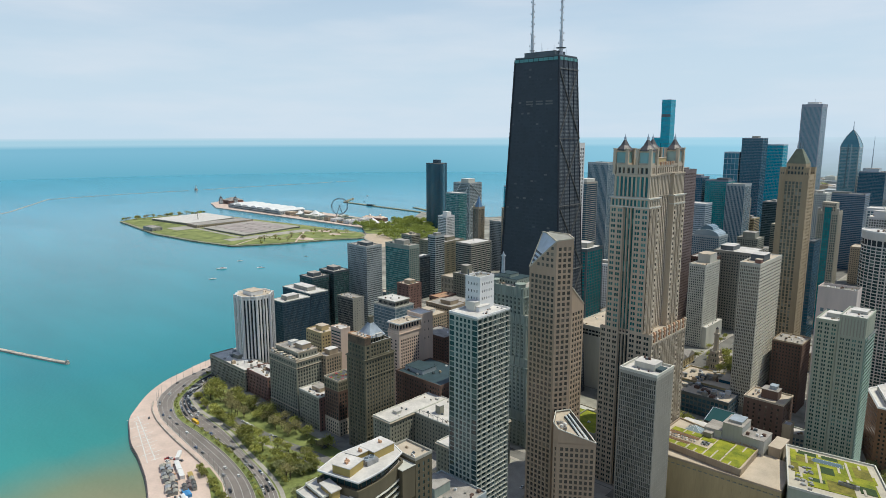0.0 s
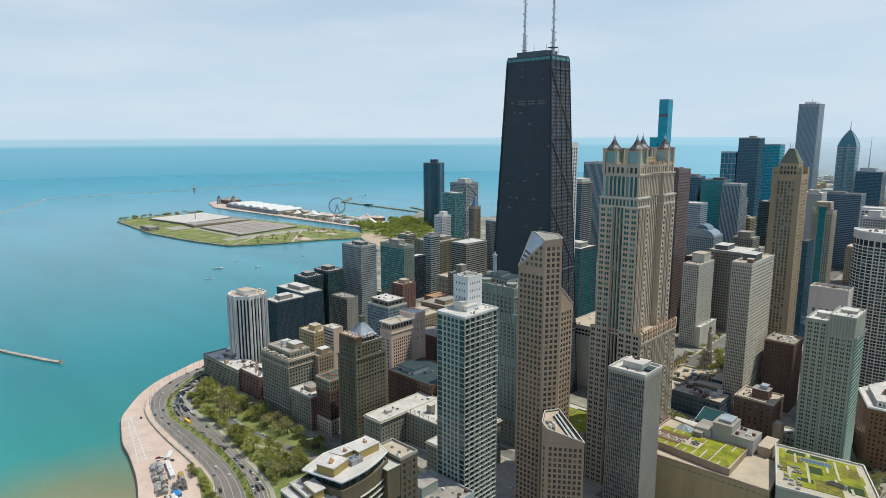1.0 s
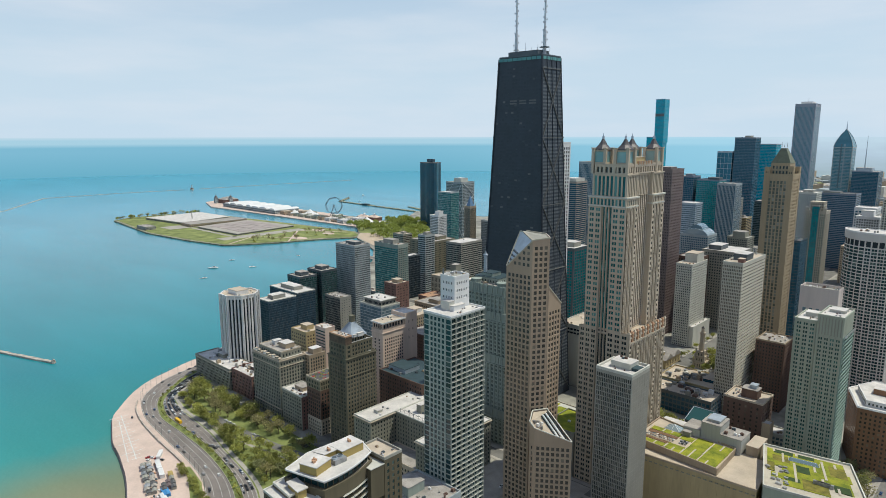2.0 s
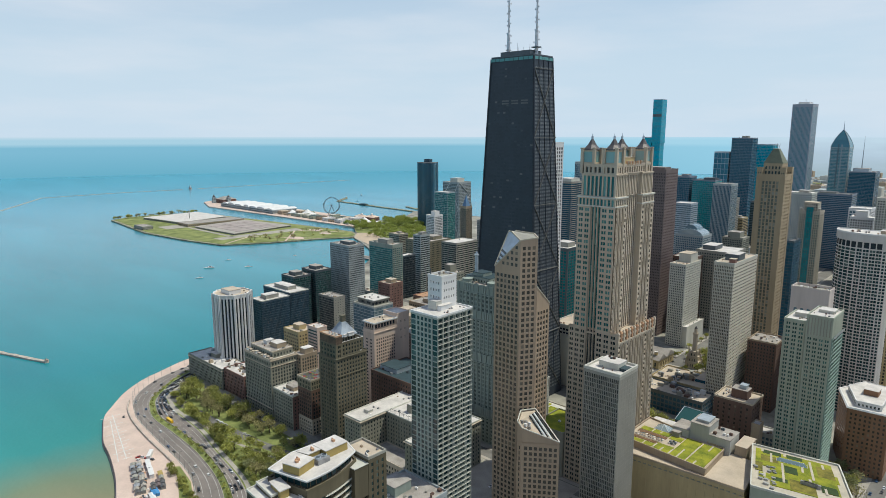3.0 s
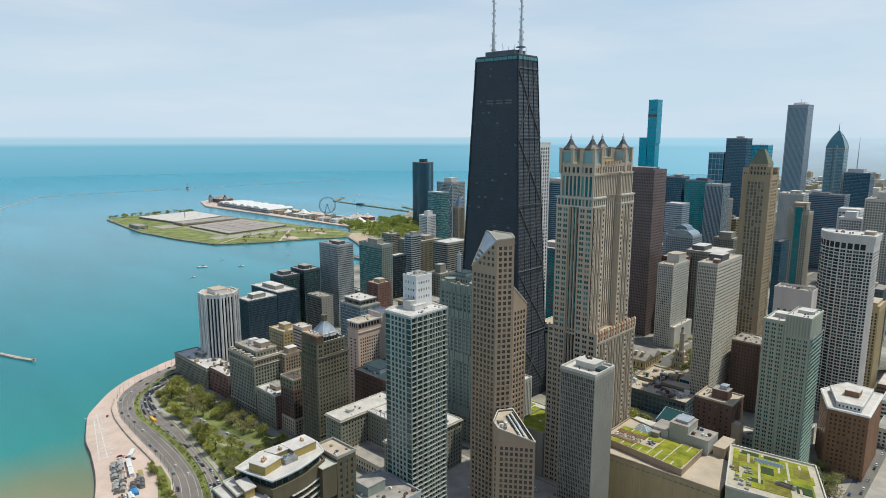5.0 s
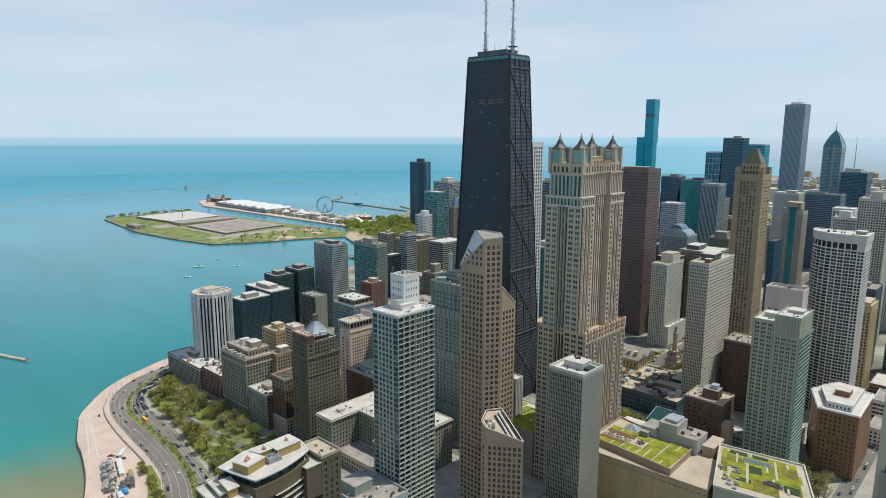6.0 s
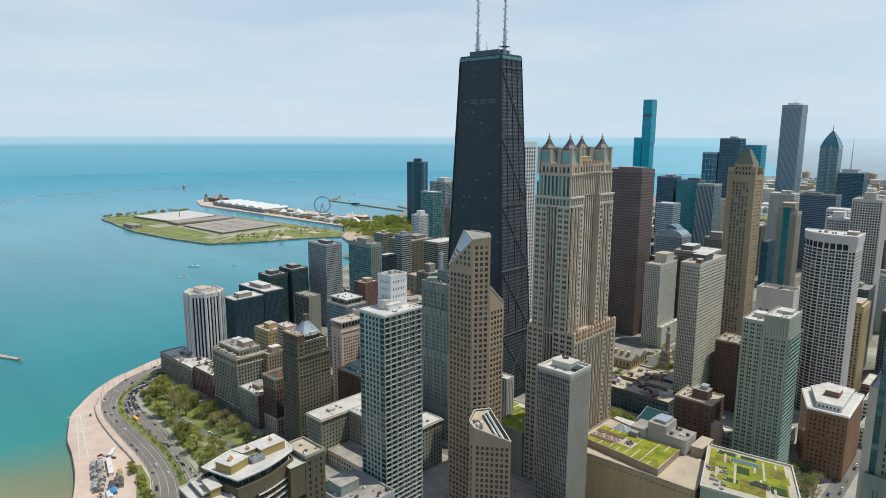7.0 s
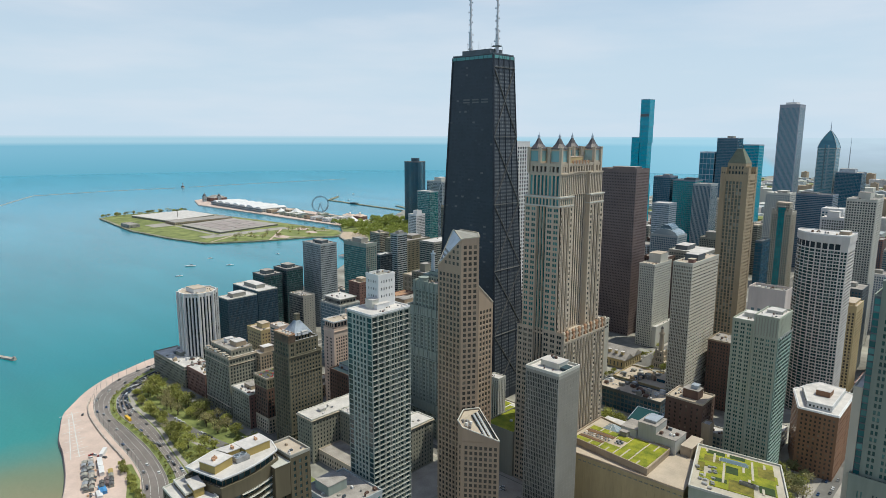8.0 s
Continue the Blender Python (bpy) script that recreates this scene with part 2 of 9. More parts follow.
# ---- builders ----
class Geo:
    """Faces gathered for one mesh."""
    def __init__(self):
        self.v, self.f, self.seen = [], [], {}

    def face(self, *pts):
        ids, seen = [], self.seen
        for p in pts:
            i = seen.setdefault(p, len(seen))
            if i == len(self.v):
                self.v.append(p)
            ids.append(i)
        self.f.append(ids)

    def box(self, x0, x1, y0, y1, z0, z1):
        self.prism([(x0, y0), (x1, y0), (x1, y1), (x0, y1)], z0, z1)

    def prism(self, poly, z0, z1, bottom=True):
        for (ax, ay), (bx, by) in zip(poly, poly[1:] + poly[:1]):
            self.face((ax, ay, z0), (bx, by, z0), (bx, by, z1), (ax, ay, z1))
        self.face(*[(x, y, z1) for x, y in poly])
        if bottom:
            self.face(*[(x, y, z0) for x, y in reversed(poly)])

    def frustum(self, lower, z0, upper, z1):
        n = len(lower)
        for i in range(n):
            j = (i + 1) % n
            self.face((*lower[i], z0), (*lower[j], z0), (*upper[j], z1), (*upper[i], z1))
        self.face(*[(x, y, z1) for x, y in upper])
        self.face(*[(x, y, z0) for x, y in reversed(lower)])

    def beam(self, a, b, w, d=None):
        """A square bar from a to b."""
        a, b = Vector(a), Vector(b)
        z = (b - a).normalized()
        x = z.cross(Vector((0, 0, 1)))
        x = Vector((1, 0, 0)) if x.length < 1e-4 else x.normalized()
        y = z.cross(x) * ((d or w) / 2)
        x = x * (w / 2)
        lo = [a - x - y, a + x - y, a + x + y, a - x + y]
        hi = [p + (b - a) for p in lo]
        for i in range(4):
            j = (i + 1) % 4
            self.face(lo[i][:], lo[j][:], hi[j][:], hi[i][:])
        self.face(*[p[:] for p in hi])
        self.face(*[p[:] for p in reversed(lo)])

    def rod(self, a, b, r0, r1=None, n=8):
        """A round bar, tapered from r0 to r1."""
        a, b = Vector(a), Vector(b)
        r1 = r0 if r1 is None else r1
        z = (b - a).normalized()
        x = z.cross(Vector((0, 0, 1)))
        x = Vector((1, 0, 0)) if x.length < 1e-4 else x.normalized()
        y = z.cross(x)
        ring = [(x * math.cos(2 * math.pi * i / n) + y * math.sin(2 * math.pi * i / n)) for i in range(n)]
        for i in range(n):
            j = (i + 1) % n
            self.face((a + ring[i] * r0)[:], (a + ring[j] * r0)[:], (b + ring[j] * r1)[:], (b + ring[i] * r1)[:])
        self.face(*[(b + c * r1)[:] for c in ring])
        self.face(*[(a + c * r0)[:] for c in reversed(ring)])

    def mesh(self, name):
        me = bpy.data.meshes.new(name)
        me.from_pydata(self.v, [], self.f)
        return me


def thing(name, label, category, at=(0, 0, 0), group="", kind=""):
    return tagged(place(new(name), at), label, category, group, kind)


def place(ob, at):
    ob.matrix_basis = Matrix.Translation(at)
    return ob


def part(name, geo, mat, parent, label="", kind=""):
    """One mesh, given in world coordinates, under a thing or a part."""
    me = geo.mesh(name)
    me.materials.append(mat)
    ob = new(name, me)
    ob.parent = parent
    if parent.parent is None:
        ob.matrix_parent_inverse = parent.matrix_basis.inverted()
    return tagged(ob, label, kind=kind)


def solid(name, geo, mat, label, category, kind="", group=""):
    """A thing or a piece of the setting made of a single mesh."""
    me = geo.mesh(name)
    me.materials.append(mat)
    return tagged(new(name, me), label, category, group, kind)


def style(bay=3.0, floor=3.3, fw=0.55, fh=0.55, depth=0.3, side=0.8, top=1.6, bottom=0.0, fin=0.0, fin_w=0.5, band=0.0, band_h=0.4, pair=0.0):
    return dict(pair=pair, bay=bay, floor=floor, fw=fw, fh=fh, depth=depth, side=side, top=top, bottom=bottom, fin=fin, fin_w=fin_w, band=band, band_h=band_h)


def facade(g, panes, p, q, z0, z1, st, relief=None):
    """A wall from p to q (outside on the right) with recessed windows; panes and ribs are gathered apart."""
    relief = relief or g
    lx, ly = q[0] - p[0], q[1] - p[1]
    length = math.hypot(lx, ly)
    ux, uy = lx / length, ly / length
    nx_, ny_ = uy, -ux

    def at(s, z, o=0.0):
        return (round(p[0] + ux * s + nx_ * o, 3), round(p[1] + uy * s + ny_ * o, 3), round(z, 3))

    def flat(s0, s1, a, b, o=0.0, into=g):
        if s1 - s0 > 1e-3 and b - a > 1e-3:
            into.face(at(s0, a, o), at(s1, a, o), at(s1, b, o), at(s0, b, o))

    if st is None or length < 1.6 * st["side"] + 1.2 or z1 - z0 < st["top"] + st["bottom"] + 2:
        return flat(0, length, z0, z1)
    side, d = st["side"], st["depth"]
    cols = max(1, round((length - 2 * side) / st["bay"]))
    bw = (length - 2 * side) / cols
    lo, hi = z0 + st["bottom"], z1 - st["top"]
    rows = max(1, round((hi - lo) / st["floor"]))
    fl = (hi - lo) / rows
    fw, fh = st["fw"], st["fh"]
    zs = [(lo + (k + 0.5 - fh / 2) * fl, lo + (k + 0.5 + fh / 2) * fl) for k in range(rows)]
    spans = [(side + (i + 0.5 - fw / 2) * bw, side + (i + 0.5 + fw / 2) * bw) for i in range(cols)]
    if d <= 0 or ux > 0.3 or uy > 0.3:   # far off, or turned away from the lake road: panes lie flush
        flat(0, length, z0, z1)
        for a, b in spans:
            for c, e in zs:
                gap = 0.1 if fw >= 0.999 else 0
                panes.append((at((a + b) / 2, (c + e) / 2, 0.06), (ux, uy), b - a - 2 * gap, e - c - (0.3 if fh >= 0.999 else 0)))
        return None
    if fw >= 0.999:                      # ribbon windows
        flat(0, side, z0, z1)
        flat(length - side, length, z0, z1)
        spans = [(side, length - side)]
    else:
        prev = 0.0
        for a, b in spans:
            flat(prev, a, z0, z1)
            prev = b
        flat(prev, length, z0, z1)
    tall = fh >= 0.999
    runs = [(lo, hi)] if tall else zs
    for a, b in spans:
        prev = z0
        for c, e in runs:
            flat(a, b, prev, c)
            g.face(at(a, c), at(b, c), at(b, c, -d), at(a, c, -d))
            g.face(at(a, e, -d), at(b, e, -d), at(b, e), at(a, e))
            g.face(at(a, c), at(a, c, -d), at(a, e, -d), at(a, e))
            g.face(at(b, c, -d), at(b, c), at(b, e), at(b, e, -d))
            prev = e
        flat(a, b, prev, z1)
    for i in range(cols):
        a, b = (side + i * bw, side + (i + 1) * bw) if fw >= 0.999 else spans[i]
        for c, e in zs:
            panes.append((at((a + b) / 2, (c + e) / 2, -d), (ux, uy), b - a, e - c))
            if st["pair"]:                   # one post splits the opening
                m, w = (a + b) / 2, st["pair"] / 2
                flat(m - w, m + w, c, e, -0.12, relief)
    if st["fin"]:
        for i in range(cols + 1):
            s, o, w = side + i * bw, st["fin"], st["fin_w"] / 2
            flat(s - w, s + w, z0, z1, o, relief)
            relief.face(at(s - w, z0), at(s - w, z0, o), at(s - w, z1, o), at(s - w, z1))
            relief.face(at(s + w, z0, o), at(s + w, z0), at(s + w, z1), at(s + w, z1, o))
            relief.face(at(s - w, z1, o), at(s + w, z1, o), at(s + w, z1), at(s - w, z1))
    if st["band"]:
        for k in range(rows + 1):
            z, o, h = lo + k * fl, st["band"], st["band_h"] / 2
            flat(0, length, z - h, z + h, o, relief)
            relief.face(at(0, z + h, o), at(length, z + h, o), at(length, z + h), at(0, z + h))
            relief.face(at(0, z - h), at(length, z - h), at(length, z - h, o), at(0, z - h, o))


PANE_MESHES = {}


def pane_mesh(w, h, mat):
    key = (round(w, 2), round(h, 2), mat.name)
    if key not in PANE_MESHES:
        g = Geo()
        g.box(-w / 2, w / 2, 0.0, 0.08, -h / 2, h / 2)
        PANE_MESHES[key] = g.mesh("window")
        PANE_MESHES[key].materials.append(mat)
    return PANE_MESHES[key]


def rect(x0, x1, y0, y1):
    return [(x0, y0), (x1, y0), (x1, y1), (x0, y1)]


def inset(poly, d):
    """The outline moved inwards by d (counter-clockwise, convex)."""
    out, n = [], len(poly)
    for i in range(n):
        (ax, ay), (bx, by), (cx, cy) = poly[i - 1], poly[i], poly[(i + 1) % n]
        u, w = Vector((bx - ax, by - ay)).normalized(), Vector((cx - bx, cy - by)).normalized()
        m = Vector((-u.y, u.x)) + Vector((-w.y, w.x))
        m = m / max(0.3, m.dot(Vector((-u.y, u.x))))
        out.append((bx + m.x * d, by + m.y * d))
    return out


FOOT = []      # ground already built on


class Building:
    def __init__(self, name, label, poly, category="building", group="", z=4.0):
        cx, cy = sum(p[0] for p in poly) / len(poly), sum(p[1] for p in poly) / len(poly)
        self.root = thing(name, label, category, (cx, cy, z), group)
        self.panes = {}
        self.rng = random.Random(name + label)
        FOOT.append((min(p[0] for p in poly), max(p[0] for p in poly), min(p[1] for p in poly), max(p[1] for p in poly)))

    def wall(self, poly, z0, z1, mat, styles, pane=GLASS, name="wall", label="", warp=None):
        g, panes = Geo(), self.panes.setdefault(pane.name, (pane, []))[1]
        if not isinstance(styles, (list, tuple)):
            styles = [styles]
        ribs = Geo()
        for i, (p, q) in enumerate(zip(poly, poly[1:] + poly[:1])):
            facade(g, panes, p, q, z0, z1, styles[i % len(styles)], ribs)
        if ribs.f:
            part("ribbing", ribs, mat, self.root, kind="stuff")
        return part(name, g, mat, self.root, label)

    def roof(self, poly, z, mat=WHITE_ROOF, parapet=1.0, rim=None, thick=0.45, name="roof"):
        g = Geo()
        g.prism(inset(poly, 0.02), z - 0.5, z + 0.02)
        part(name, g, mat, self.root)
        if parapet:
            g, inner = Geo(), inset(poly, thick)
            outer = inset(poly, -0.12)
            n = len(poly)
            for i in range(n):
                j = (i + 1) % n
                a, b, c, d = outer[i], outer[j], inner[j], inner[i]
                g.face((*a, z - 0.3), (*b, z - 0.3), (*b, z + parapet), (*a, z + parapet))
                g.face((*a, z + parapet), (*b, z + parapet), (*c, z + parapet), (*d, z + parapet))
                g.face((*d, z + parapet), (*c, z + parapet), (*c, z + 0.02), (*d, z + 0.02))
            part("parapet", g, rim or mat, self.root)

    def block(self, x0, x1, y0, y1, z0, z1, mat, name="penthouse", roof=None, st=None, pane=GLASS):
        """A smaller volume on the roof, with its own roof sheet."""
        if st:
            self.wall(rect(x0, x1, y0, y1), z0, z1, mat, st, pane, name)
        else:
            g = Geo()
            g.prism(rect(x0, x1, y0, y1), z0, z1)
            part(name, g, mat, self.root)
        g = Geo()
        g.box(x0 - 0.25, x1 + 0.25, y0 - 0.25, y1 + 0.25, z1 + 0.004, z1 + 0.35)
        part(name + "_roof", g, roof or WHITE_ROOF, self.root)

    def clutter(self, x0, x1, y0, y1, z, count=6, size=2.2):
        """Vents, ducts and coolers on a flat roof."""
        r = self.rng
        for _ in range(count):
            x, y = r.uniform(x0, x1), r.uniform(y0, y1)
            w, d, h = r.uniform(0.5, 1) * size, r.uniform(0.4, 1) * size, r.uniform(0.3, 0.8) * size
            g = Geo()
            if r.random() < 0.3:
                g.rod((x, y, z - 0.02), (x, y, z + h), w * 0.35, w * 0.35, 10)
                g.rod((x, y, z + h), (x, y, z + h + 0.2), w * 0.45, w * 0.2, 10)
            else:
                g.box(x - w / 2, x + w / 2, y - d / 2, y + d / 2, z - 0.02, z + h)
                g.box(x - w * 0.3, x + w * 0.3, y - d * 0.3, y + d * 0.3, z + h, z + h + 0.25)
            part("roof_unit", g, r.choice((ROOF_METAL, GREY_CONCRETE, DARK_METAL, WHITE_PAINT, TAN_BRICK, DARK_BRICK)), self.root)

    def finish(self, picked=0, warp=None):
        """Turn the panes into meshes: the first picked ones of the north and west walls singly, the rest joined."""
        for pane, panes in self.panes.values():
            front = [p for p in panes if p[1][0] < -0.3 or p[1][1] < -0.3]
            rest = [p for p in panes if not (p[1][0] < -0.3 or p[1][1] < -0.3)]
            front.sort(key=lambda p: -p[0][2])
            inv = self.root.matrix_basis.inverted()
            for (c, (ux, uy), w, h) in front[:picked]:
                ob = new("window", pane_mesh(w, h, pane))
                ob.parent = self.root
                ob.matrix_parent_inverse = inv
                ob.matrix_basis = Matrix(((ux, -uy, 0, c[0]), (uy, ux, 0, c[1]), (0, 0, 1, c[2]), (0, 0, 0, 1)))
            g = Geo()
            for (c, (ux, uy), w, h) in front[picked:] + rest:
                x, y, z = c
                a, b = w / 2, h / 2
                g.face((x - ux * a, y - uy * a, z - b), (x + ux * a, y + uy * a, z - b), (x + ux * a, y + uy * a, z + b), (x - ux * a, y - uy * a, z + b))
            if warp:
                g.v = [warp(v) for v in g.v]
            if g.f:
                part("glazing", g, pane, self.root, kind="stuff")
        return self.root


def simple(name, label, x0, x1, y0, y1, z, mat, st, pane=GLASS, roof=WHITE_ROOF, parapet=1.0, clutter=6, picked=0, z0=4.0, pent=None, rim=None, group=""):
    """A plain block with windows, flat roof, parapet, roof house and clutter."""
    poly = rect(x0, x1, y0, y1)
    b = Building(name, label, poly, group=group, z=z0)
    b.wall(poly, z0, z, mat, st, pane)
    b.roof(poly, z, roof, parapet, rim or mat)
    w, d = x1 - x0, y1 - y0
    if pent:
        fx0, fx1, fy0, fy1, ph, pm = pent
        b.block(x0 + fx0 * w, x0 + fx1 * w, y0 + fy0 * d, y0 + fy1 * d, z, z + ph, pm, roof=roof)
    if clutter:
        b.clutter(x0 + 2, x1 - 2, y0 + 2, y1 - 2, z + 0.02, clutter)
    b.finish(picked)
    return b


# ---- the setting: lake, land, shore ----
def water_material():
    m = bpy.data.materials.new("lake_water")
    m.use_nodes = True
    n, l = m.node_tree.nodes, m.node_tree.links
    b = n["Principled BSDF"]
    b.inputs["Roughness"].default_value, b.inputs["IOR"].default_value = 0.16, 1.33
    geo = n.new("ShaderNodeNewGeometry")
    # the lake bed falls away from the beach: sandy, then turquoise, then deep blue
    sep = n.new("ShaderNodeVectorMath")
    sep.operation = "DISTANCE"
    sep.inputs[1].default_value = (60, 420, 0)
    l.new(geo.outputs["Position"], sep.inputs[0])
    drift = n.new("ShaderNodeTexNoise")
    drift.inputs["Scale"].default_value, drift.inputs["Detail"].default_value = 0.006, 6
    l.new(geo.outputs["Position"], drift.inputs["Vector"])
    mix = n.new("ShaderNodeMath")
    mix.operation = "MULTIPLY_ADD"
    mix.inputs[1].default_value = 160.0
    l.new(drift.outputs["Fac"], mix.inputs[0])
    l.new(sep.outputs["Value"], mix.inputs[2])
    rng = n.new("ShaderNodeMapRange")
    rng.inputs["From Min"].default_value, rng.inputs["From Max"].default_value = 80, 2400
    l.new(mix.outputs[0], rng.inputs["Value"])
    ramp = n.new("ShaderNodeValToRGB")
    e = ramp.color_ramp.elements
    e[0].position, e[0].color = 0.0, (0.26, 0.22, 0.12, 1)
    e[1].position, e[1].color = 1.0, (0.068, 0.275, 0.38, 1)
    for pos, col in ((0.035, (0.17, 0.215, 0.13, 1)), (0.075, (0.035, 0.24, 0.225, 1)), (0.16, (0.012, 0.21, 0.24, 1)), (0.5, (0.036, 0.235, 0.30, 1))):
        e.new(pos).color = col
    l.new(rng.outputs[0], ramp.inputs["Fac"])
    # wind streaks
    mp = n.new("ShaderNodeMapping")
    mp.inputs["Rotation"].default_value, mp.inputs["Scale"].default_value = (0, 0, 0.5), (0.0016, 0.006, 1)
    l.new(geo.outputs["Position"], mp.inputs["Vector"])
    wind = n.new("ShaderNodeTexNoise")
    wind.inputs["Scale"].default_value, wind.inputs["Detail"].default_value = 1.0, 7
    l.new(mp.outputs["Vector"], wind.inputs["Vector"])
    val = n.new("ShaderNodeMapRange")
    val.inputs["From Min"].default_value, val.inputs["From Max"].default_value = 0.3, 0.7
    val.inputs["To Min"].default_value, val.inputs["To Max"].default_value = 0.86, 1.16
    l.new(wind.outputs["Fac"], val.inputs["Value"])
    hsv = n.new("ShaderNodeHueSaturation")
    l.new(val.outputs[0], hsv.inputs["Value"])
    l.new(ramp.outputs["Color"], hsv.inputs["Color"])
    l.new(hsv.outputs["Color"], b.inputs["Base Color"])
    waves = n.new("ShaderNodeTexNoise")
    waves.inputs["Scale"].default_value, waves.inputs["Detail"].default_value = 0.25, 5
    l.new(geo.outputs["Position"], waves.inputs["Vector"])
    bp = n.new("ShaderNodeBump")
    bp.inputs["Strength"].default_value, bp.inputs["Distance"].default_value = 0.5, 0.35
    l.new(waves.outputs["Fac"], bp.inputs["Height"])
    l.new(bp.outputs["Normal"], b.inputs["Normal"])
    return m


def backdrop_material():
    """The far lake and the far flat city, glowing by itself, with haze painted in towards the horizon."""
    m = bpy.data.materials.new("far_distance")
    m.use_nodes = True
    n, l = m.node_tree.nodes, m.node_tree.links
    n.remove(n["Principled BSDF"])
    geo = n.new("ShaderNodeNewGeometry")
    xyz = n.new("ShaderNodeSeparateXYZ")
    l.new(geo.outputs["Position"], xyz.inputs[0])
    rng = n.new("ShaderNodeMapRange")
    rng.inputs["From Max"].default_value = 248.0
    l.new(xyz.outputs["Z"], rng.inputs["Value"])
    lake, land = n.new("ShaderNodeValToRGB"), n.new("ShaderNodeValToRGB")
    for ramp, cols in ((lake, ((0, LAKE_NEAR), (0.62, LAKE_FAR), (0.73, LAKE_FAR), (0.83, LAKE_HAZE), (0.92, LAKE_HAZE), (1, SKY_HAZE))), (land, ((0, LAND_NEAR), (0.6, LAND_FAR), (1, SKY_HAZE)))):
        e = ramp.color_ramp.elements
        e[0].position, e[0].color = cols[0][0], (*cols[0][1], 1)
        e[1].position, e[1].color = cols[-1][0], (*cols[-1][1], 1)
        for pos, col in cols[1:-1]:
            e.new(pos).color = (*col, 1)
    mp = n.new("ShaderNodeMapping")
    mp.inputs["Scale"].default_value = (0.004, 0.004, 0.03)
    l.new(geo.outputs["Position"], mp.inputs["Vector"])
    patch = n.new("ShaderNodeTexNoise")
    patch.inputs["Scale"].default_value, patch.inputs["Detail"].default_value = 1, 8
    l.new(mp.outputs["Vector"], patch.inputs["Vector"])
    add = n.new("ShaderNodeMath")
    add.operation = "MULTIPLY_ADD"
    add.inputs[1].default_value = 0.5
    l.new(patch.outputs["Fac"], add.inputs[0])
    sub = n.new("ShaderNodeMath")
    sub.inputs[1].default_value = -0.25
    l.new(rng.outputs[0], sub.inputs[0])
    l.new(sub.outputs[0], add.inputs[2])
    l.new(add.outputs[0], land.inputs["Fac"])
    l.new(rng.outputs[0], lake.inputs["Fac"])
    # the shore curves away to the south-east: its bearing shifts with height
    shore = n.new("ShaderNodeMath")
    shore.operation = "MULTIPLY_ADD"
    shore.inputs[1].default_value = -1.2
    l.new(xyz.outputs["Z"], shore.inputs[0])
    l.new(xyz.outputs["X"], shore.inputs[2])
    edge = n.new("ShaderNodeMapRange")
    edge.inputs["From Min"].default_value, edge.inputs["From Max"].default_value = 780.0, 850.0
    l.new(shore.outputs[0], edge.inputs["Value"])
    mix = n.new("ShaderNodeMix")
    mix.data_type = "RGBA"
    l.new(edge.outputs[0], mix.inputs["Factor"])
    l.new(land.outputs["Color"], mix.inputs["A"])
    # lake colour brightened towards the south, in place of glint and haze there
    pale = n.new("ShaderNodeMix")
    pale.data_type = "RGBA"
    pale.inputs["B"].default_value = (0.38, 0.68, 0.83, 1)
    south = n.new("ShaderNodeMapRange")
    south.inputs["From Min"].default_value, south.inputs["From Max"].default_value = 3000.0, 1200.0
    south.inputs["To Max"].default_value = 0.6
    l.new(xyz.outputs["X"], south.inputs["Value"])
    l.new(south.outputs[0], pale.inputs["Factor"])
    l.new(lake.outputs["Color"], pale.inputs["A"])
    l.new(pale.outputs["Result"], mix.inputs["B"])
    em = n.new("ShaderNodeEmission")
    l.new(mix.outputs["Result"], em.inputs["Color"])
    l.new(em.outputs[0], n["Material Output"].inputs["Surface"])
    return m


# haze put into the colours, step by step up to the sky tone
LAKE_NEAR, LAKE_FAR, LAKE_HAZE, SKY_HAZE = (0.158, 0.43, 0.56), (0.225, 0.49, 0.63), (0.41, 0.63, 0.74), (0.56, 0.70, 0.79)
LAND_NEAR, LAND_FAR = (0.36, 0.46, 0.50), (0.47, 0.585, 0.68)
EYE_X, EYE_Y, REACH = -394.0, 532.0, 4750.0

def ring(r, n=96):
    return [(EYE_X + r * math.cos(2 * math.pi * i / n), EYE_Y + r * math.sin(2 * math.pi * i / n)) for i in range(n)]

g = Geo()
g.prism(ring(REACH + 60), -12.0, 0.0)
solid("water", g, water_material(), "turquoise lake, darker blue far out", "lake", "structure")
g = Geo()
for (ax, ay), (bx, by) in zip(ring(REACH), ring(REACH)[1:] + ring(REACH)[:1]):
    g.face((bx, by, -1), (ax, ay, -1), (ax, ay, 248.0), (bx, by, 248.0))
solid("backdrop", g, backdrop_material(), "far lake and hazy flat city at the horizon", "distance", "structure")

SHORE = [(-4300, 2500), (-900, 2300), (-420, 1500), (-260, 900), (-170, 560), (-40, 452), (30, 410), (70, 391), (97, 380), (124, 371), (151, 365), (190, 357), (216, 348), (237, 340), (255, 327),
         (283, 304), (305, 277), (316.5, 253), (328.6, 227), (336, 205), (352, 165), (392, 95), (452, 0), (505, -110), (560, -220), (640, -330), (740, -420), (830, -470), (905, -505)]
SOUTH_SHORE = [(1080, -680), (1090, -850), (1200, -1010), (1180, -1040), (940, -1060), (880, -1250), (820, -1700), (850, -2600), (870, -3400)]
GROUND = 3.6
land = list(reversed(SHORE + [(965, -560), (1060, -632)] + SOUTH_SHORE + [(900, -4000), (-1500, -4050), (-3600, -2700), (-5000, 0)]))
# (counter-clockwise outline of the mainland)
if sum((b[0] - a[0]) * (b[1] + a[1]) for a, b in zip(land, land[1:] + land[:1])) > 0:
    land.reverse()
g = Geo()
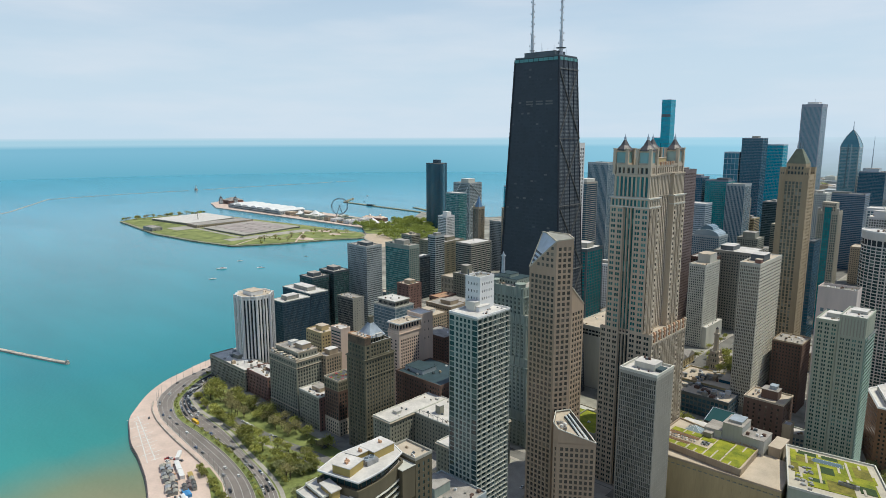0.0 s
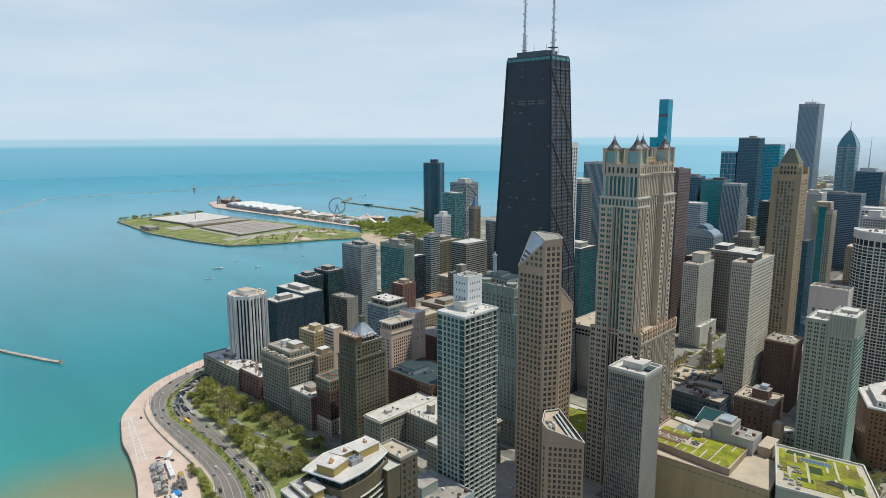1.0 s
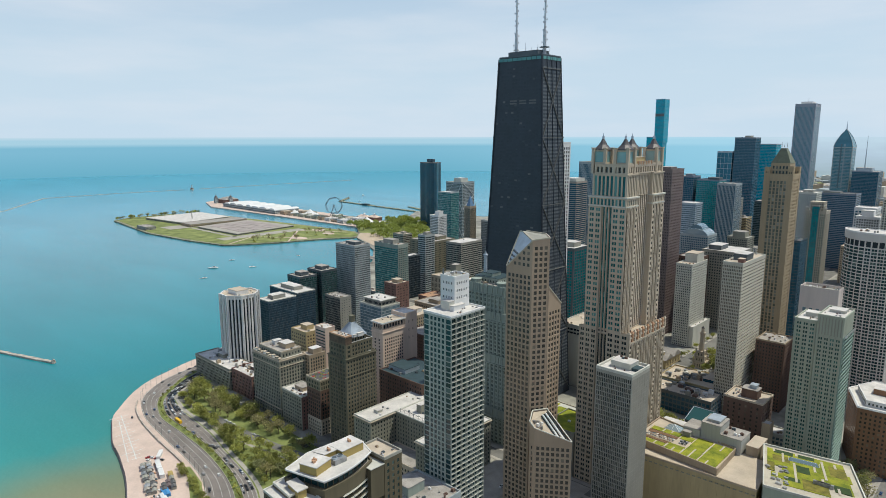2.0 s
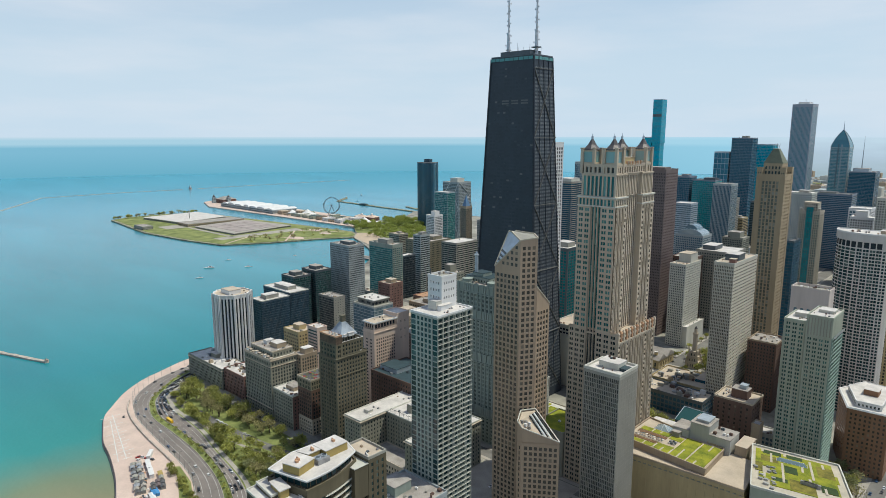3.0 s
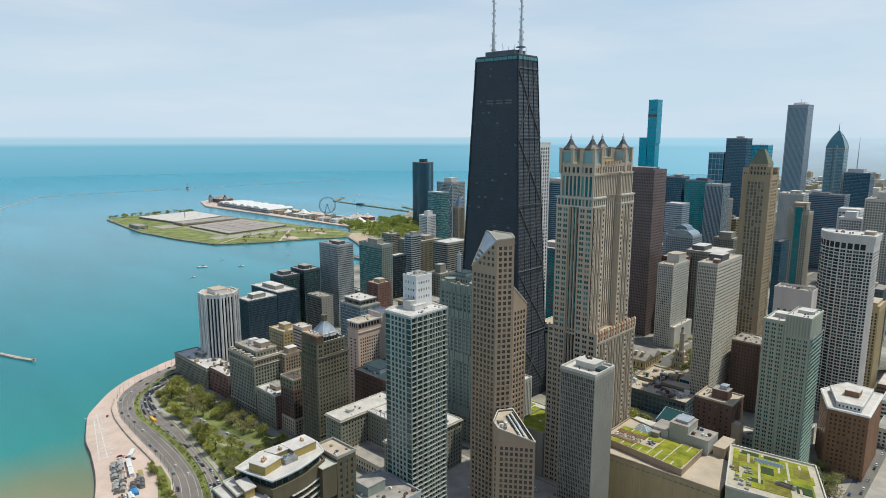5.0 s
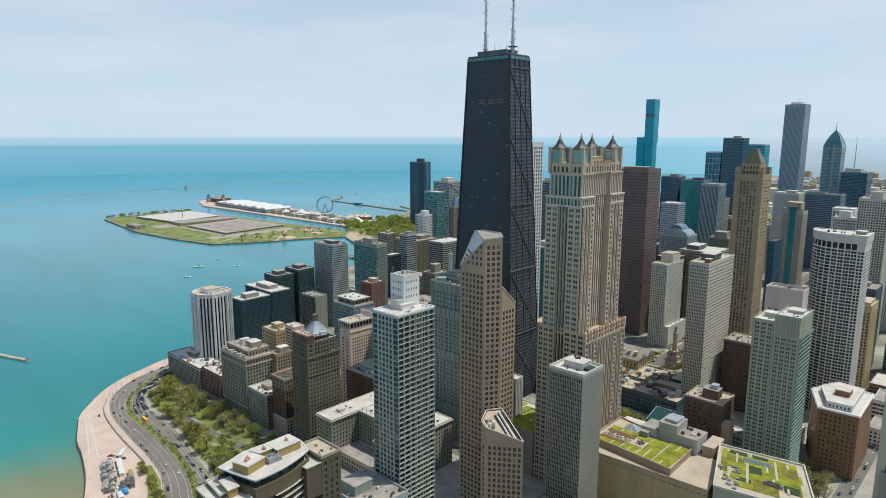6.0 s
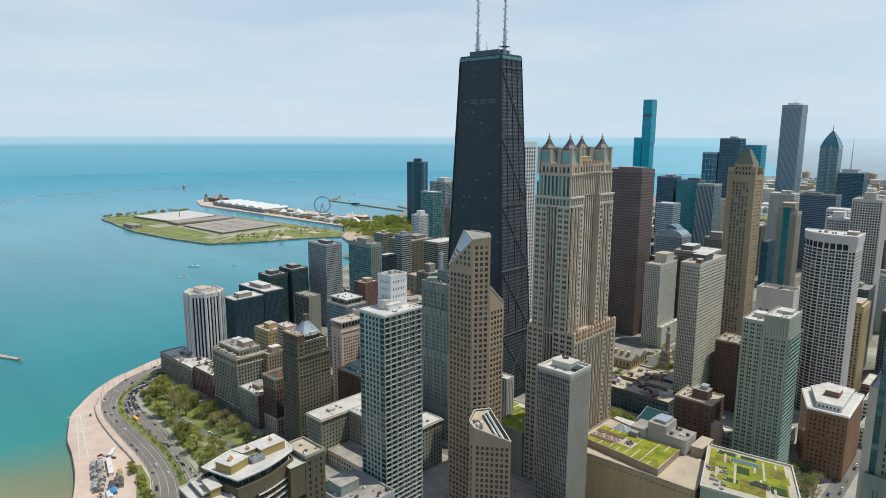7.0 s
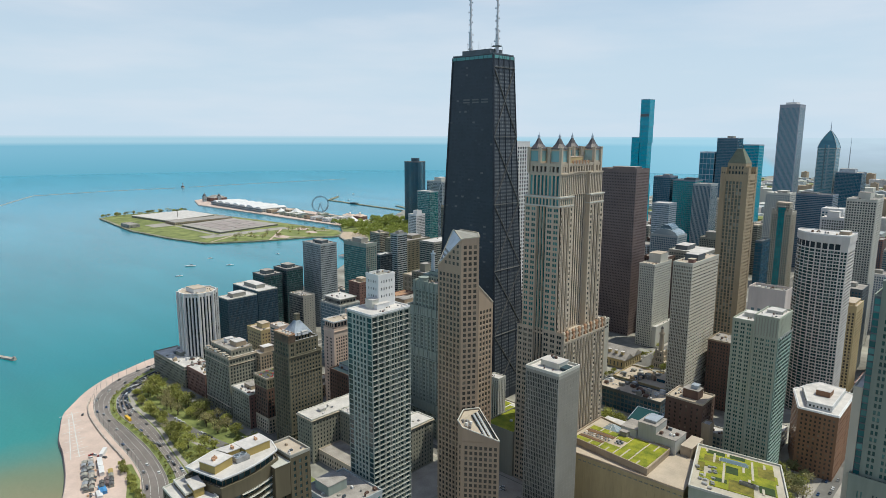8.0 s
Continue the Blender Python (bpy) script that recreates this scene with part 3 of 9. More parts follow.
g.prism(land, -6.0, GROUND)
solid("ground", g, CITY_GROUND, "city ground of streets and lots along the lake", "ground", "structure")


def strip(path, left, right, z, g=None, close=False):
    """A ribbon of ground along a path, from left to right of it (metres)."""
    g = g or Geo()
    rows = []
    for i, p in enumerate(path):
        a, b = Vector(path[max(0, i - 1)]), Vector(path[min(len(path) - 1, i + 1)])
        t = (b - a).normalized()
        nrm = Vector((-t.y, t.x))
        rows.append((Vector(p) + nrm * left, Vector(p) - nrm * right))
    for (a, b), (c, d) in zip(rows, rows[1:]):
        g.face((*b, z), (*d, z), (*c, z), (*a, z))
    return g


def smooth(points, n=6):
    """A Catmull-Rom curve through the points."""
    pts = [Vector(p) for p in points]
    pts = [pts[0] * 2 - pts[1]] + pts + [pts[-1] * 2 - pts[-2]]
    out = []
    for i in range(1, len(pts) - 2):
        a, b, c, d = pts[i - 1:i + 3]
        for k in range(n):
            t = k / n
            out.append(tuple(0.5 * (2 * b + (c - a) * t + (2 * a - 5 * b + 4 * c - d) * t * t + (3 * b - a - 3 * c + d) * t ** 3)))
    return out + [tuple(pts[-2])]


def between(outer, inner, z, n=60):
    """A sheet between two curves that run side by side."""
    def along(c, t):
        k = t * (len(c) - 1)
        i = min(int(k), len(c) - 2)
        return Vector(c[i]).lerp(Vector(c[i + 1]), k - i)
    g = Geo()
    for i in range(n):
        a, b, c, d = along(outer, i / n), along(outer, (i + 1) / n), along(inner, (i + 1) / n), along(inner, i / n)
        g.face((*a, z), (*b, z), (*c, z), (*d, z))
    return g


WATER_EDGE = smooth([(-40, 452), (40, 405), (85, 385.4), (112, 375.7), (131, 370.4), (158, 364), (183, 359.5), (212, 349.6), (237, 340), (255, 327), (283, 304), (305, 277), (316.5, 253), (328.6, 227), (336, 205), (352, 165), (392, 95), (446, 0)])
ROAD_OUT = smooth([(-60, 392), (0, 361), (42.5, 345.4), (56, 340), (73.5, 334.6), (95, 331), (120, 328.4), (141, 327.2), (175, 324.2), (203, 321.5), (223, 317.5), (251, 308), (269, 296.7), (285, 280), (297, 262), (306, 238), (312, 218), (330, 165), (368, 95), (422, 0)])
MEDIAN = smooth([(-70, 372), (0, 338.5), (24.5, 328.7), (36, 324.4), (54, 319), (76, 314.3), (100, 310.7), (115, 309.2), (130, 308.3), (160, 307.3), (197, 306.8), (222, 300.5), (243, 291), (262, 272), (279, 253), (289, 235), (298, 214), (316, 162), (350, 90), (403, 0)])
ROAD_IN = smooth([(-85, 352), (-10, 328), (14, 319), (23.5, 315), (41, 310), (62.4, 306), (85.6, 302.4), (98, 300.5), (111, 298.2), (142, 292.8), (182, 290), (205, 288.5), (227, 284), (241, 279), (255, 263), (264, 245), (276, 222), (296, 185), (335, 85), (386, 0)])
solid("promenade", between(WATER_EDGE, ROAD_OUT, GROUND + 0.05), PROMENADE, "pale concrete lakefront promenade beside the road", "promenade", "structure")
solid("road", between(ROAD_OUT, ROAD_IN, GROUND + 0.10), ROAD_ASPHALT, "wide grey lakefront drive curving along the shore", "road", "structure")
# lane lines, in dashes
def lane(frac_a, frac_b, curve_a, curve_b, frac, z, dash=3.0, gap=6.0, w=0.22):
    g = Geo()
    pts = [Vector(a).lerp(Vector(b), frac) for a, b in zip(curve_a, curve_b)]
    run, on = 0.0, True
    for a, b in zip(pts, pts[1:]):
        length = (b - a).length
        t = (b - a).normalized()
        nn = Vector((-t.y, t.x)) * w / 2
        s = 0.0
        while s < length:
            e = min(length, s + dash)
            p, q = a + t * s, a + t * e
            g.face((*(p - nn), z), (*(q - nn), z), (*(q + nn), z), (*(p + nn), z))
            s += dash + gap
    return g

for fr in (0.25, 0.5, 0.75):
    tagged(solid("lane_line", lane(0, 0, ROAD_OUT, MEDIAN, fr, GROUND + 0.13), LINE_PAINT, "dashed white lane line on the drive", "marking", "structure"))
    tagged(solid("lane_line", lane(0, 0, MEDIAN, ROAD_IN, fr, GROUND + 0.13), LINE_PAINT, "dashed white lane line on the drive", "marking", "structure"))
for curve, off in ((ROAD_OUT, -0.6), (ROAD_IN, 0.6)):
    solid("edge_line", strip(curve, off + 0.15, -off + 0.15, GROUND + 0.13), LINE_PAINT, "white edge line of the drive", "marking", "structure")
# kerbs and the planted median
def kerb_line(curve, off, w, h, z):
    g = Geo()
    for a, b in zip(curve, curve[1:]):
        a, b = Vector(a), Vector(b)
        t = (b - a).normalized()
        nn = Vector((-t.y, t.x))
        p, q = a + nn * (off - w / 2), b + nn * (off - w / 2)
        r, s = b + nn * (off + w / 2), a + nn * (off + w / 2)
        g.prism([tuple(p), tuple(q), tuple(r), tuple(s)], z - 0.2, z + h)
    return g

solid("median_wall", kerb_line(MEDIAN, -3.0, 0.5, 1.0, GROUND + 0.1), PAVING, "low concrete barrier along the planted median", "barrier", "structure")
solid("median_wall", kerb_line(MEDIAN, 3.0, 0.5, 0.5, GROUND + 0.1), PAVING, "low concrete kerb along the planted median", "barrier", "structure")
solid("median", strip(MEDIAN, 2.75, 2.75, GROUND + 0.35), GRASS, "planted grass median of the drive", "median", "structure")
solid("kerb", kerb_line(ROAD_IN, 0.3, 0.6, 0.25, GROUND + 0.1), PAVING, "concrete kerb of the drive by the park", "kerb", "structure")
WALL_LINE = smooth([(257, 309), (247, 314), (236.8, 318.4), (211, 325), (177, 329.4), (148, 331.8), (125, 333), (106, 334.5)])
solid("retaining_wall", kerb_line(WALL_LINE, 0, 1.0, 1.6, GROUND), STONE_BLOCKS, "brown concrete wall between drive and promenade", "wall", "structure")
# stepped revetment down to the water
for k in range(3):
    g = kerb_line(WATER_EDGE, 0.15 + 0.35 * k, 0.35, 0.0, GROUND - 0.9 * (k + 1))
    solid("revetment_step", g, PROMENADE, "pale concrete step down to the lake", "step", "structure")
# park between the drive and the row of apartment houses
INNER_DRIVE = smooth([(-90, 262), (-20, 258), (45, 262), (75, 267), (96, 270), (130, 273), (170, 274.5), (200, 276), (214, 275), (232, 274), (250, 258), (262, 240), (276, 214), (290, 185)])
solid("lawn", between(ROAD_IN, smooth([(-90, 245), (-20, 244), (45, 243), (75, 243), (96, 243), (130, 243), (170, 243), (200, 243), (214, 243), (228, 242), (240, 240), (250, 236), (262, 212), (278, 185), (320, 80), (372, 0)]), GROUND + 0.08), GRASS, "lawn of the park by the drive", "lawn", "structure")
solid("park_road", strip(INNER_DRIVE, 4.5, 4.5, GROUND + 0.14), ASPHALT, "narrow asphalt road through the park", "road", "structure")
solid("park_path", strip([(x, y + 11) for x, y in INNER_DRIVE], 1.5, 1.5, GROUND + 0.13), PAVING, "concrete path in the park", "path", "structure")
solid("park_path", strip(ROAD_IN, -1.2, 4.6, GROUND + 0.12), PAVING, "concrete footpath beside the drive", "path", "structure")
# planted strip between the promenade and the drive
g = Geo()
g.face(*[(x, y, GROUND + 0.09) for x, y in ((97, 336.5), (94, 332.8), (64, 338), (43, 347), (10, 361), (12, 372), (50, 354), (76, 343))])
solid("lawn", g, GRASS, "narrow planted strip beside the drive", "lawn", "structure")
# streets
for name, x0, x1, y0, y1 in (("avenue", -112, -90, -1500, 225), ("street", -420, 250, 140, 152), ("street", -420, 300, 62, 74), ("street", -330, -318, -300, 300),
                             ("street", -420, 480, -160, -148), ("street", 100, 112, -700, 200), ("street", 232, 244, -600, 160), ("street", -200, 700, -360, -346)):
    g = Geo()
    g.face((x0, y0, GROUND + 0.06), (x1, y0, GROUND + 0.06), (x1, y1, GROUND + 0.06), (x0, y1, GROUND + 0.06))
    solid(name, g, ASPHALT, "asphalt city street between the buildings", "street", "structure")
    along_x = x1 - x0 > y1 - y0
    for sgn in (0, 1):
        g = Geo()
        if along_x:
            yy = (y0 - 3.5, y0) if sgn == 0 else (y1, y1 + 3.5)
            g.box(x0, x1, *yy, GROUND - 0.3, GROUND + 0.22)
        else:
            xx = (x0 - 3.5, x0) if sgn == 0 else (x1, x1 + 3.5)
            g.box(*xx, y0, y1, GROUND - 0.3, GROUND + 0.215)
        solid("pavement", g, PAVING, "concrete pavement along the street", "pavement", "structure")
for x0, x1, y0, y1 in ((-318, -284, -26, 66), (-350, -330, -200, 62), (-140, -112, -240, -100), (-200, -126, -8, 30), (-160, -112, 141, 172), (-112, -80, 152, 226), (-100, -72, 30, 66)):
    g = Geo()
    g.face((x0, y0, GROUND + 0.11), (x1, y0, GROUND + 0.11), (x1, y1, GROUND + 0.11), (x0, y1, GROUND + 0.11))
    solid("plaza", g, PAVING, "pale tan paved forecourt between the towers", "plaza", "structure")
# beach
g = Geo()
g.face(*[(x, y, GROUND + 0.07) for x, y in ((770, -452), (905, -508), (960, -560), (925, -590), (840, -545), (760, -480))])
solid("beach", g, SAND, "pale sandy city beach", "beach", "structure")
g = Geo()
g.face(*[(x, y, GROUND + 0.065) for x, y in ((925, -592), (965, -565), (1075, -640), (1085, -840), (960, -830), (760, -760), (700, -560), (760, -485), (840, -548))])
solid("lawn", g, GRASS, "green park lawn behind the beach", "lawn", "structure")

# ---- towers: the tapered black skyscraper ----
CX, CY = -3.0, 14.0

def black_tower():
    hw, hd, tw, td, top = 40.5, 25.0, 25.0, 15.5, 340.6      # half width and depth at the base and at the roof
    base = rect(CX - hw, CX + hw, CY - hd, CY + hd)
    def warp(v):
        k = (v[2] - 4) / (top - 4)
        return (CX + (v[0] - CX) * (1 - k * (1 - tw / hw)), CY + (v[1] - CY) * (1 - k * (1 - td / hd)), v[2])
    b = Building("skyscraper", "tapered black steel skyscraper with crossed braces and two white masts", base, "skyscraper")
    north = style(5.3, 3.42, 0.8, 0.5, 0.03, 0.8, 9.5, 8)
    west = style(4.0, 3.42, 0.9, 0.5, 0.14, 0.8, 9.5, 8)
    w = b.wall(base, 4, top, BLACK_METAL, [north, None, north, None], GLASS_DULL)
    for v in w.data.vertices:
        v.co = warp(v.co)
    g, panes = Geo(), b.panes.setdefault(GLASS_WEST_LIT.name, (GLASS_WEST_LIT, []))[1]
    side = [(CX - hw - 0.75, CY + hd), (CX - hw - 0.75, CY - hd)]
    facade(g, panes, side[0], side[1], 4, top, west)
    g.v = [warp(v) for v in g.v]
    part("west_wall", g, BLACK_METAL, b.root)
    rows = 5
    faces = (((CX - hw, CY + hd), (CX + hw, CY + hd)), ((CX - hw, CY - hd), (CX - hw, CY + hd)), ((CX + hw, CY - hd), (CX + hw, CY + hd)), ((CX - hw, CY - hd), (CX + hw, CY - hd)))
    for p, q in faces:
        wide = p[1] == q[1]
        out = Vector((0, 1 if p[1] > CY else -1, 0)) if wide else Vector((1 if p[0] > CX else -1, 0, 0))
        def on(t, z, o=0.55):
            return Vector(warp((p[0] + (q[0] - p[0]) * t, p[1] + (q[1] - p[1]) * t, z))) + out * o
        step = (top - 12 - 8) / rows
        for k in range(rows):
            z0, z1 = 8 + k * step, 8 + (k + 1) * step
            if wide:
                continue
            for a, c in ((0, 1), (1, 0)):
                g = Geo()
                g.beam(on(a, z0, 0.8), on(c, z1, 0.8), 1.1, 0.6)
                part("brace", g, LIGHTENED_METAL, b.root, "diagonal steel brace")
            g = Geo()
            g.beam(on(0, z1, 0.9), on(1, z1, 0.9), 1.5, 0.6)
            part("tie", g, LIGHTENED_METAL, b.root, "horizontal steel tie")
        cols = 1 if wide else 4
        for i in range(cols + 1):
            g = Geo()
            edge = i in (0, cols)
            rise = 0.2 if wide else 0.8
            g.beam(on(i / cols, 4, rise), on(i / cols, top - 1, rise), 1.2 if edge else 0.5, 0.5)
            part("column", g, BLACK_METAL, b.root)
        n = 9 if wide else 5
        for i in range(n):
            g = Geo()
            a, c = (i + 0.05) / n, (i + 0.95) / n
            g.face(on(a, top - 4.0, 0.95)[:], on(c, top - 4.0, 0.95)[:], on(c, top - 1.2, 0.95)[:], on(a, top - 1.2, 0.95)[:])
            part("crown_louvre", g, CROWN, b.root, "pale teal louvre panel below the roof")
        # lighter plant floors
        for z in (top - 42, top - 44.5):
            for i in range(3):
                a, c = (0.10 + 0.21 * i + 0.02, 0.10 + 0.21 * i + 0.17)
                g = Geo()
                g.face(on(a, z, 0.14)[:], on(c, z, 0.14)[:], on(c, z + 1.3, 0.14)[:], on(a, z + 1.3, 0.14)[:])
                if wide:
                    part("plant_louvre", g, LIGHTENED_METAL, b.root, "dull grey louvre of the plant floor")
    b.roof([warp((*p, top))[:2] for p in base], top, DARK_ROOF, 0.8, DARK_METAL)
    b.block(CX - 16, CX + 19, CY - 9, CY + 9, top, top + 5.2, DARK_METAL, roof=DARK_ROOF)
    b.clutter(CX - 22, CX + 22, CY - 13, CY + 13, top + 0.02, 14, 2.5)
    for x, y in ((CX + 16.3, CY), (CX - 17.0, CY)):
        g = Geo()
        g.rod((x, y, top), (x, y, top + 24), 1.7, 1.6, 12)
        part("mast", g, MAST_WHITE, b.root, "white tubular broadcast mast")
        g = Geo()
        g.rod((x, y, top + 24), (x, y, top + 60), 1.0, 0.9, 10)
        g.rod((x, y, top + 60), (x, y, top + 108), 0.7, 0.3, 8)
        part("upper_mast", g, MAST_WHITE, b.root)
        g = Geo()
        for k in range(36):
            z = top + 6 + k * 2.3
            a = k * 2.4
            r = 2.6 if z < top + 24 else 1.8
            g.beam((x, y, z), (x + r * math.cos(a), y + r * math.sin(a), z), 0.3)
            g.box(x + r * math.cos(a) - 0.35, x + r * math.cos(a) + 0.35, y + r * math.sin(a) - 0.35, y + r * math.sin(a) + 0.35, z - 0.7, z + 0.7)
        part("antenna_panels", g, MAST_WHITE, b.root, kind="stuff")
        g = Geo()
        ring_r = 4.8 if x < CX else 2.5
        for k in range(8):
            a = k * math.pi / 4
            g.beam((x, y, top + 8.2), (x + 1.04 * ring_r * math.cos(a), y + 1.04 * ring_r * math.sin(a), top + 8.6), 0.4)
        g.rod((x, y, top + 8.2), (x, y, top + 8.7), ring_r, ring_r, 14)
        part("service_ring", g, DARK_METAL, b.root)
    for k in range(9):
        g = Geo()
        x, y = CX - 19 + k * 4.4, CY - 6 + (k * 37 % 11)
        g.rod((x, y, top), (x, y, top + 8 + (k * 53 % 7)), 0.22, 0.15, 6)
        part("whip_antenna", g, MAST_WHITE, b.root)
    b.finish(0, warp)


# west panes paler than the tower's other glass: reflected sky put into the colour
GLASS_WEST_LIT = glass("sky_lit_west_glass", (0.105, 0.118, 0.125), (0.17, 0.175, 0.175), 0.2, rough=0.3, spec=0.4)
# black frame metal lightened for sunlight on the west braces; louvres share it
LIGHTENED_METAL = material("lightened_metal", (0.125, 0.125, 0.118), 0.55, 0.2, 10, 2)
# dark matt panes of the wide walls, close to the black metal
GLASS_DULL = glass("dull_tower_glass", (0.029, 0.038, 0.051), (0.13, 0.13, 0.125), 0.045, rough=0.5, spec=0.45)
CROWN = material("teal_louvre", (0.09, 0.27, 0.27), 0.5, 0.1, 6, 1)
MAST_WHITE = material("white_mast_paint", (0.55, 0.57, 0.60), 0.5, 0.2, 4, 0.6)
black_tower()

GLASS_DEEP = glass("deep_window_glass", (0.020, 0.050, 0.052), (0.10, 0.15, 0.14), 0.2, spec=0.5)
LANTERN_GLASS = glass("lantern_glass", (0.20, 0.36, 0.36), (0.34, 0.46, 0.44), 0.4, spec=0.5)

# the tower with four lanterns
def lantern_tower():
    b = Building("skyscraper", "pale limestone skyscraper with four roof lanterns", rect(-181, -141, 76, 138.5), "skyscraper")
    punched = style(3.5, 3.75, 0.66, 0.64, 0.45, 1.2, 2.2, fin=0.25, fin_w=0.6)
    pairs = style(5.2, 3.8, 0.66, 0.58, 0.45, 0.3, 1.0, pair=0.45)
    edge = style(3.0, 3.8, 0.62, 0.56, 0.4, 0.7, 1.0, pair=0.0)
    strip = style(3.0, 3.8, 0.52, 0.999, 0.8, 0.5, 1.5, 1.0)
    x_e, x_w, y_n, y_s = -145.2, -174.6, 136.0, 76.5
    # north wall of the shaft: paired windows on both sides of a dark glazed bay
    bay0, bay1 = -155.6, -163.6
    for z0, z1, e, w in ((4, 128, -141.2, -180.8), (128, 218, x_e, x_w)):
        ring_poly = [(e, y_n), (bay0, y_n), (bay0, y_n - 1.6), (bay1, y_n - 1.6), (bay1, y_n), (w, y_n)]
        b.wall(ring_poly + [(w, y_n - 2.4), (e, y_n - 2.4)], z0, z1, LIMESTONE, [pairs, None, style(2.6, 3.8, 0.62, 0.999, 0.3, 0.1, 1.0, 0.5), None, pairs, None, None, None], GLASS_TEAL if z0 > 10 else GLASS, "north_wall")
    for x in (bay0 - 2.65, bay0 - 5.3):
        g = Geo()
        g.box(x - 0.35, x + 0.35, y_n - 1.6, y_n - 0.7, 4, 218)
        part("mullion_pier", g, LIMESTONE, b.root, "slim stone pier of the glazed bay")
    # west wall of the shaft: two masses with a recess between
    def mass(y0, y1):
        """Windows at both edges, two dark strips between, seen from the west."""
        q = (y1 - y0) / 4
        for k, st in enumerate((edge, strip, strip, edge)):
            yy1, yy0 = y1 - k * q, y1 - (k + 1) * q
            b.wall([(x_w, yy1), (x_w, yy0), (x_w + 0.9, yy0), (x_w + 0.9, yy1)], 124, 218, LIMESTONE, [st, None, None, None], GLASS, "west_wall")
        for k in (1, 2, 3):
            g = Geo()
            g.box(x_w - 0.35, x_w, y1 - k * q - 0.35, y1 - k * q + 0.35, 124, 218)
            part("rib", g, LIMESTONE, b.root)
    for y0, y1 in ((118.5, y_n - 0.6), (y_s, 96.0)):
        mass(y0, y1)
        g = Geo()
        g.prism(rect(x_w + 1.0, x_e, y0, y1 if y1 < 100 else y_n - 2.6), 124, 218)
        part("core", g, LIMESTONE, b.root)
    b.wall(rect(-170.8, x_e - 0.2, 96.2, 118.3), 124, 236, LIMESTONE, [None, punched, None, style(3.1, 3.8, 0.55, 0.999, 0.6, 0.6, 3, 2)], GLASS)
    # lower part: wider to the west and east, a terrace with capped piers on its edge
    low_x = -180.8
    b.wall([(low_x, 133.4), (low_x, 78.5), (-141.2, 78.5), (-141.2, 133.4)], 4, 125, LIMESTONE, [None, punched, None, None], GLASS, "lower_wall")
    n = 14
    q = (135.4 - 78.5) / n
    for k in range(n):
        yy1, yy0 = 135.4 - k * q, 135.4 - (k + 1) * q
        st = edge if k in (0, 3, 10, 13) else strip
        b.wall([(low_x - 0.9, yy1), (low_x - 0.9, yy0), (low_x - 0.02, yy0), (low_x - 0.02, yy1)], 4, 121, LIMESTONE, [dict(st, side=0.35), None, None, None], GLASS, "west_wall")
        g = Geo()
        g.box(low_x - 1.3, low_x - 0.9, yy0 - 0.4, yy0 + 0.4, 4, 121)
        part("rib", g, LIMESTONE, b.root)
    b.roof(rect(low_x - 0.9, -141.2, 78.5, 135.4), 125, TAN_ROOF, 1.0, LIMESTONE)
    for z0, z1, o in ((121, 122.2, 1.5), (124.6, 125.4, 1.2)):
        g = Geo()
        g.box(low_x - o, low_x + 0.5, 78.2, 136.2, z0, z1)
        part("cornice", g, LIMESTONE, b.root)
    for k in range(n + 1):
        g = Geo()
        y = 78.6 + k * q
        g.box(low_x - 1.5, low_x + 0.4, y - 0.9, y + 0.9, 122.2, 128.4)
        g.frustum(rect(low_x - 1.8, low_x + 0.6, y - 1.2, y + 1.2), 128.4, rect(low_x - 1.0, low_x - 0.2, y - 0.4, y + 0.4), 129.9)
        part("finial", g, COPPER_PANEL if k % 2 else LIMESTONE, b.root, "stone pier with a copper-toned cap")
    # teal floors under the cornice, then the tall teal crown
    band = style(2.9, 6.0, 0.62, 0.86, 0.5, 0.7, 0.4)
    tall = style(3.2, 14.5, 0.64, 0.95, 0.6, 0.9, 0.4)
    slim = style(2.5, 14.5, 0.5, 0.95, 0.6, 0.7, 0.4)
    b.wall([(x_e, y_n), (x_w, y_n), (x_w, 118.5), (x_e, 118.5)], 218, 223.6, LIMESTONE, [band, style(2.5, 6, 0.5, 0.7, 0.5, 0.7, 0.4), None, None], GLASS_TEAL, "upper_wall")
    b.wall([(x_w, 96), (x_w, y_s), (x_e, y_s), (x_e, 96)], 218, 223.6, LIMESTONE, [style(2.5, 6, 0.5, 0.7, 0.5, 0.7, 0.4), None, None, None], GLASS, "upper_wall")
    for y0, y1 in ((118.2, y_n + 0.6), (y_s - 0.5, 96.3)):
        for z0, o in ((217.4, 0.25), (223.6, 0.7)):
            g = Geo()
            g.box(x_w - o, x_e + o, y0, y1, z0, z0 + 0.9)
            part("cornice", g, PALE_CONCRETE, b.root)
    b.wall([(x_e - 1.6, 134.4), (-173.6, 134.4), (-173.6, 118.8), (x_e - 1.6, 118.8)], 224.5, 239.6, LIMESTONE, [tall, slim, None, None], GLASS_TEAL, "crown")
    b.wall([(-173.6, 95.7), (-173.6, 78), (x_e - 1.6, 78), (x_e - 1.6, 95.7)], 224.5, 239.6, LIMESTONE, [slim, None, None, None], GLASS_DEEP, "crown")
    b.wall([(-171.4, 118.8), (-171.4, 95.7), (x_e - 1.8, 95.7), (x_e - 1.8, 118.8)], 224.5, 239.6, LIMESTONE, [slim, None, None, None], GLASS_DEEP, "crown")
    for y0, y1, x in ((118.5, 134.7, -173.9), (77.7, 96.0, -173.9), (96.0, 118.5, -171.7)):
        for z0 in (239.6,):
            g = Geo()
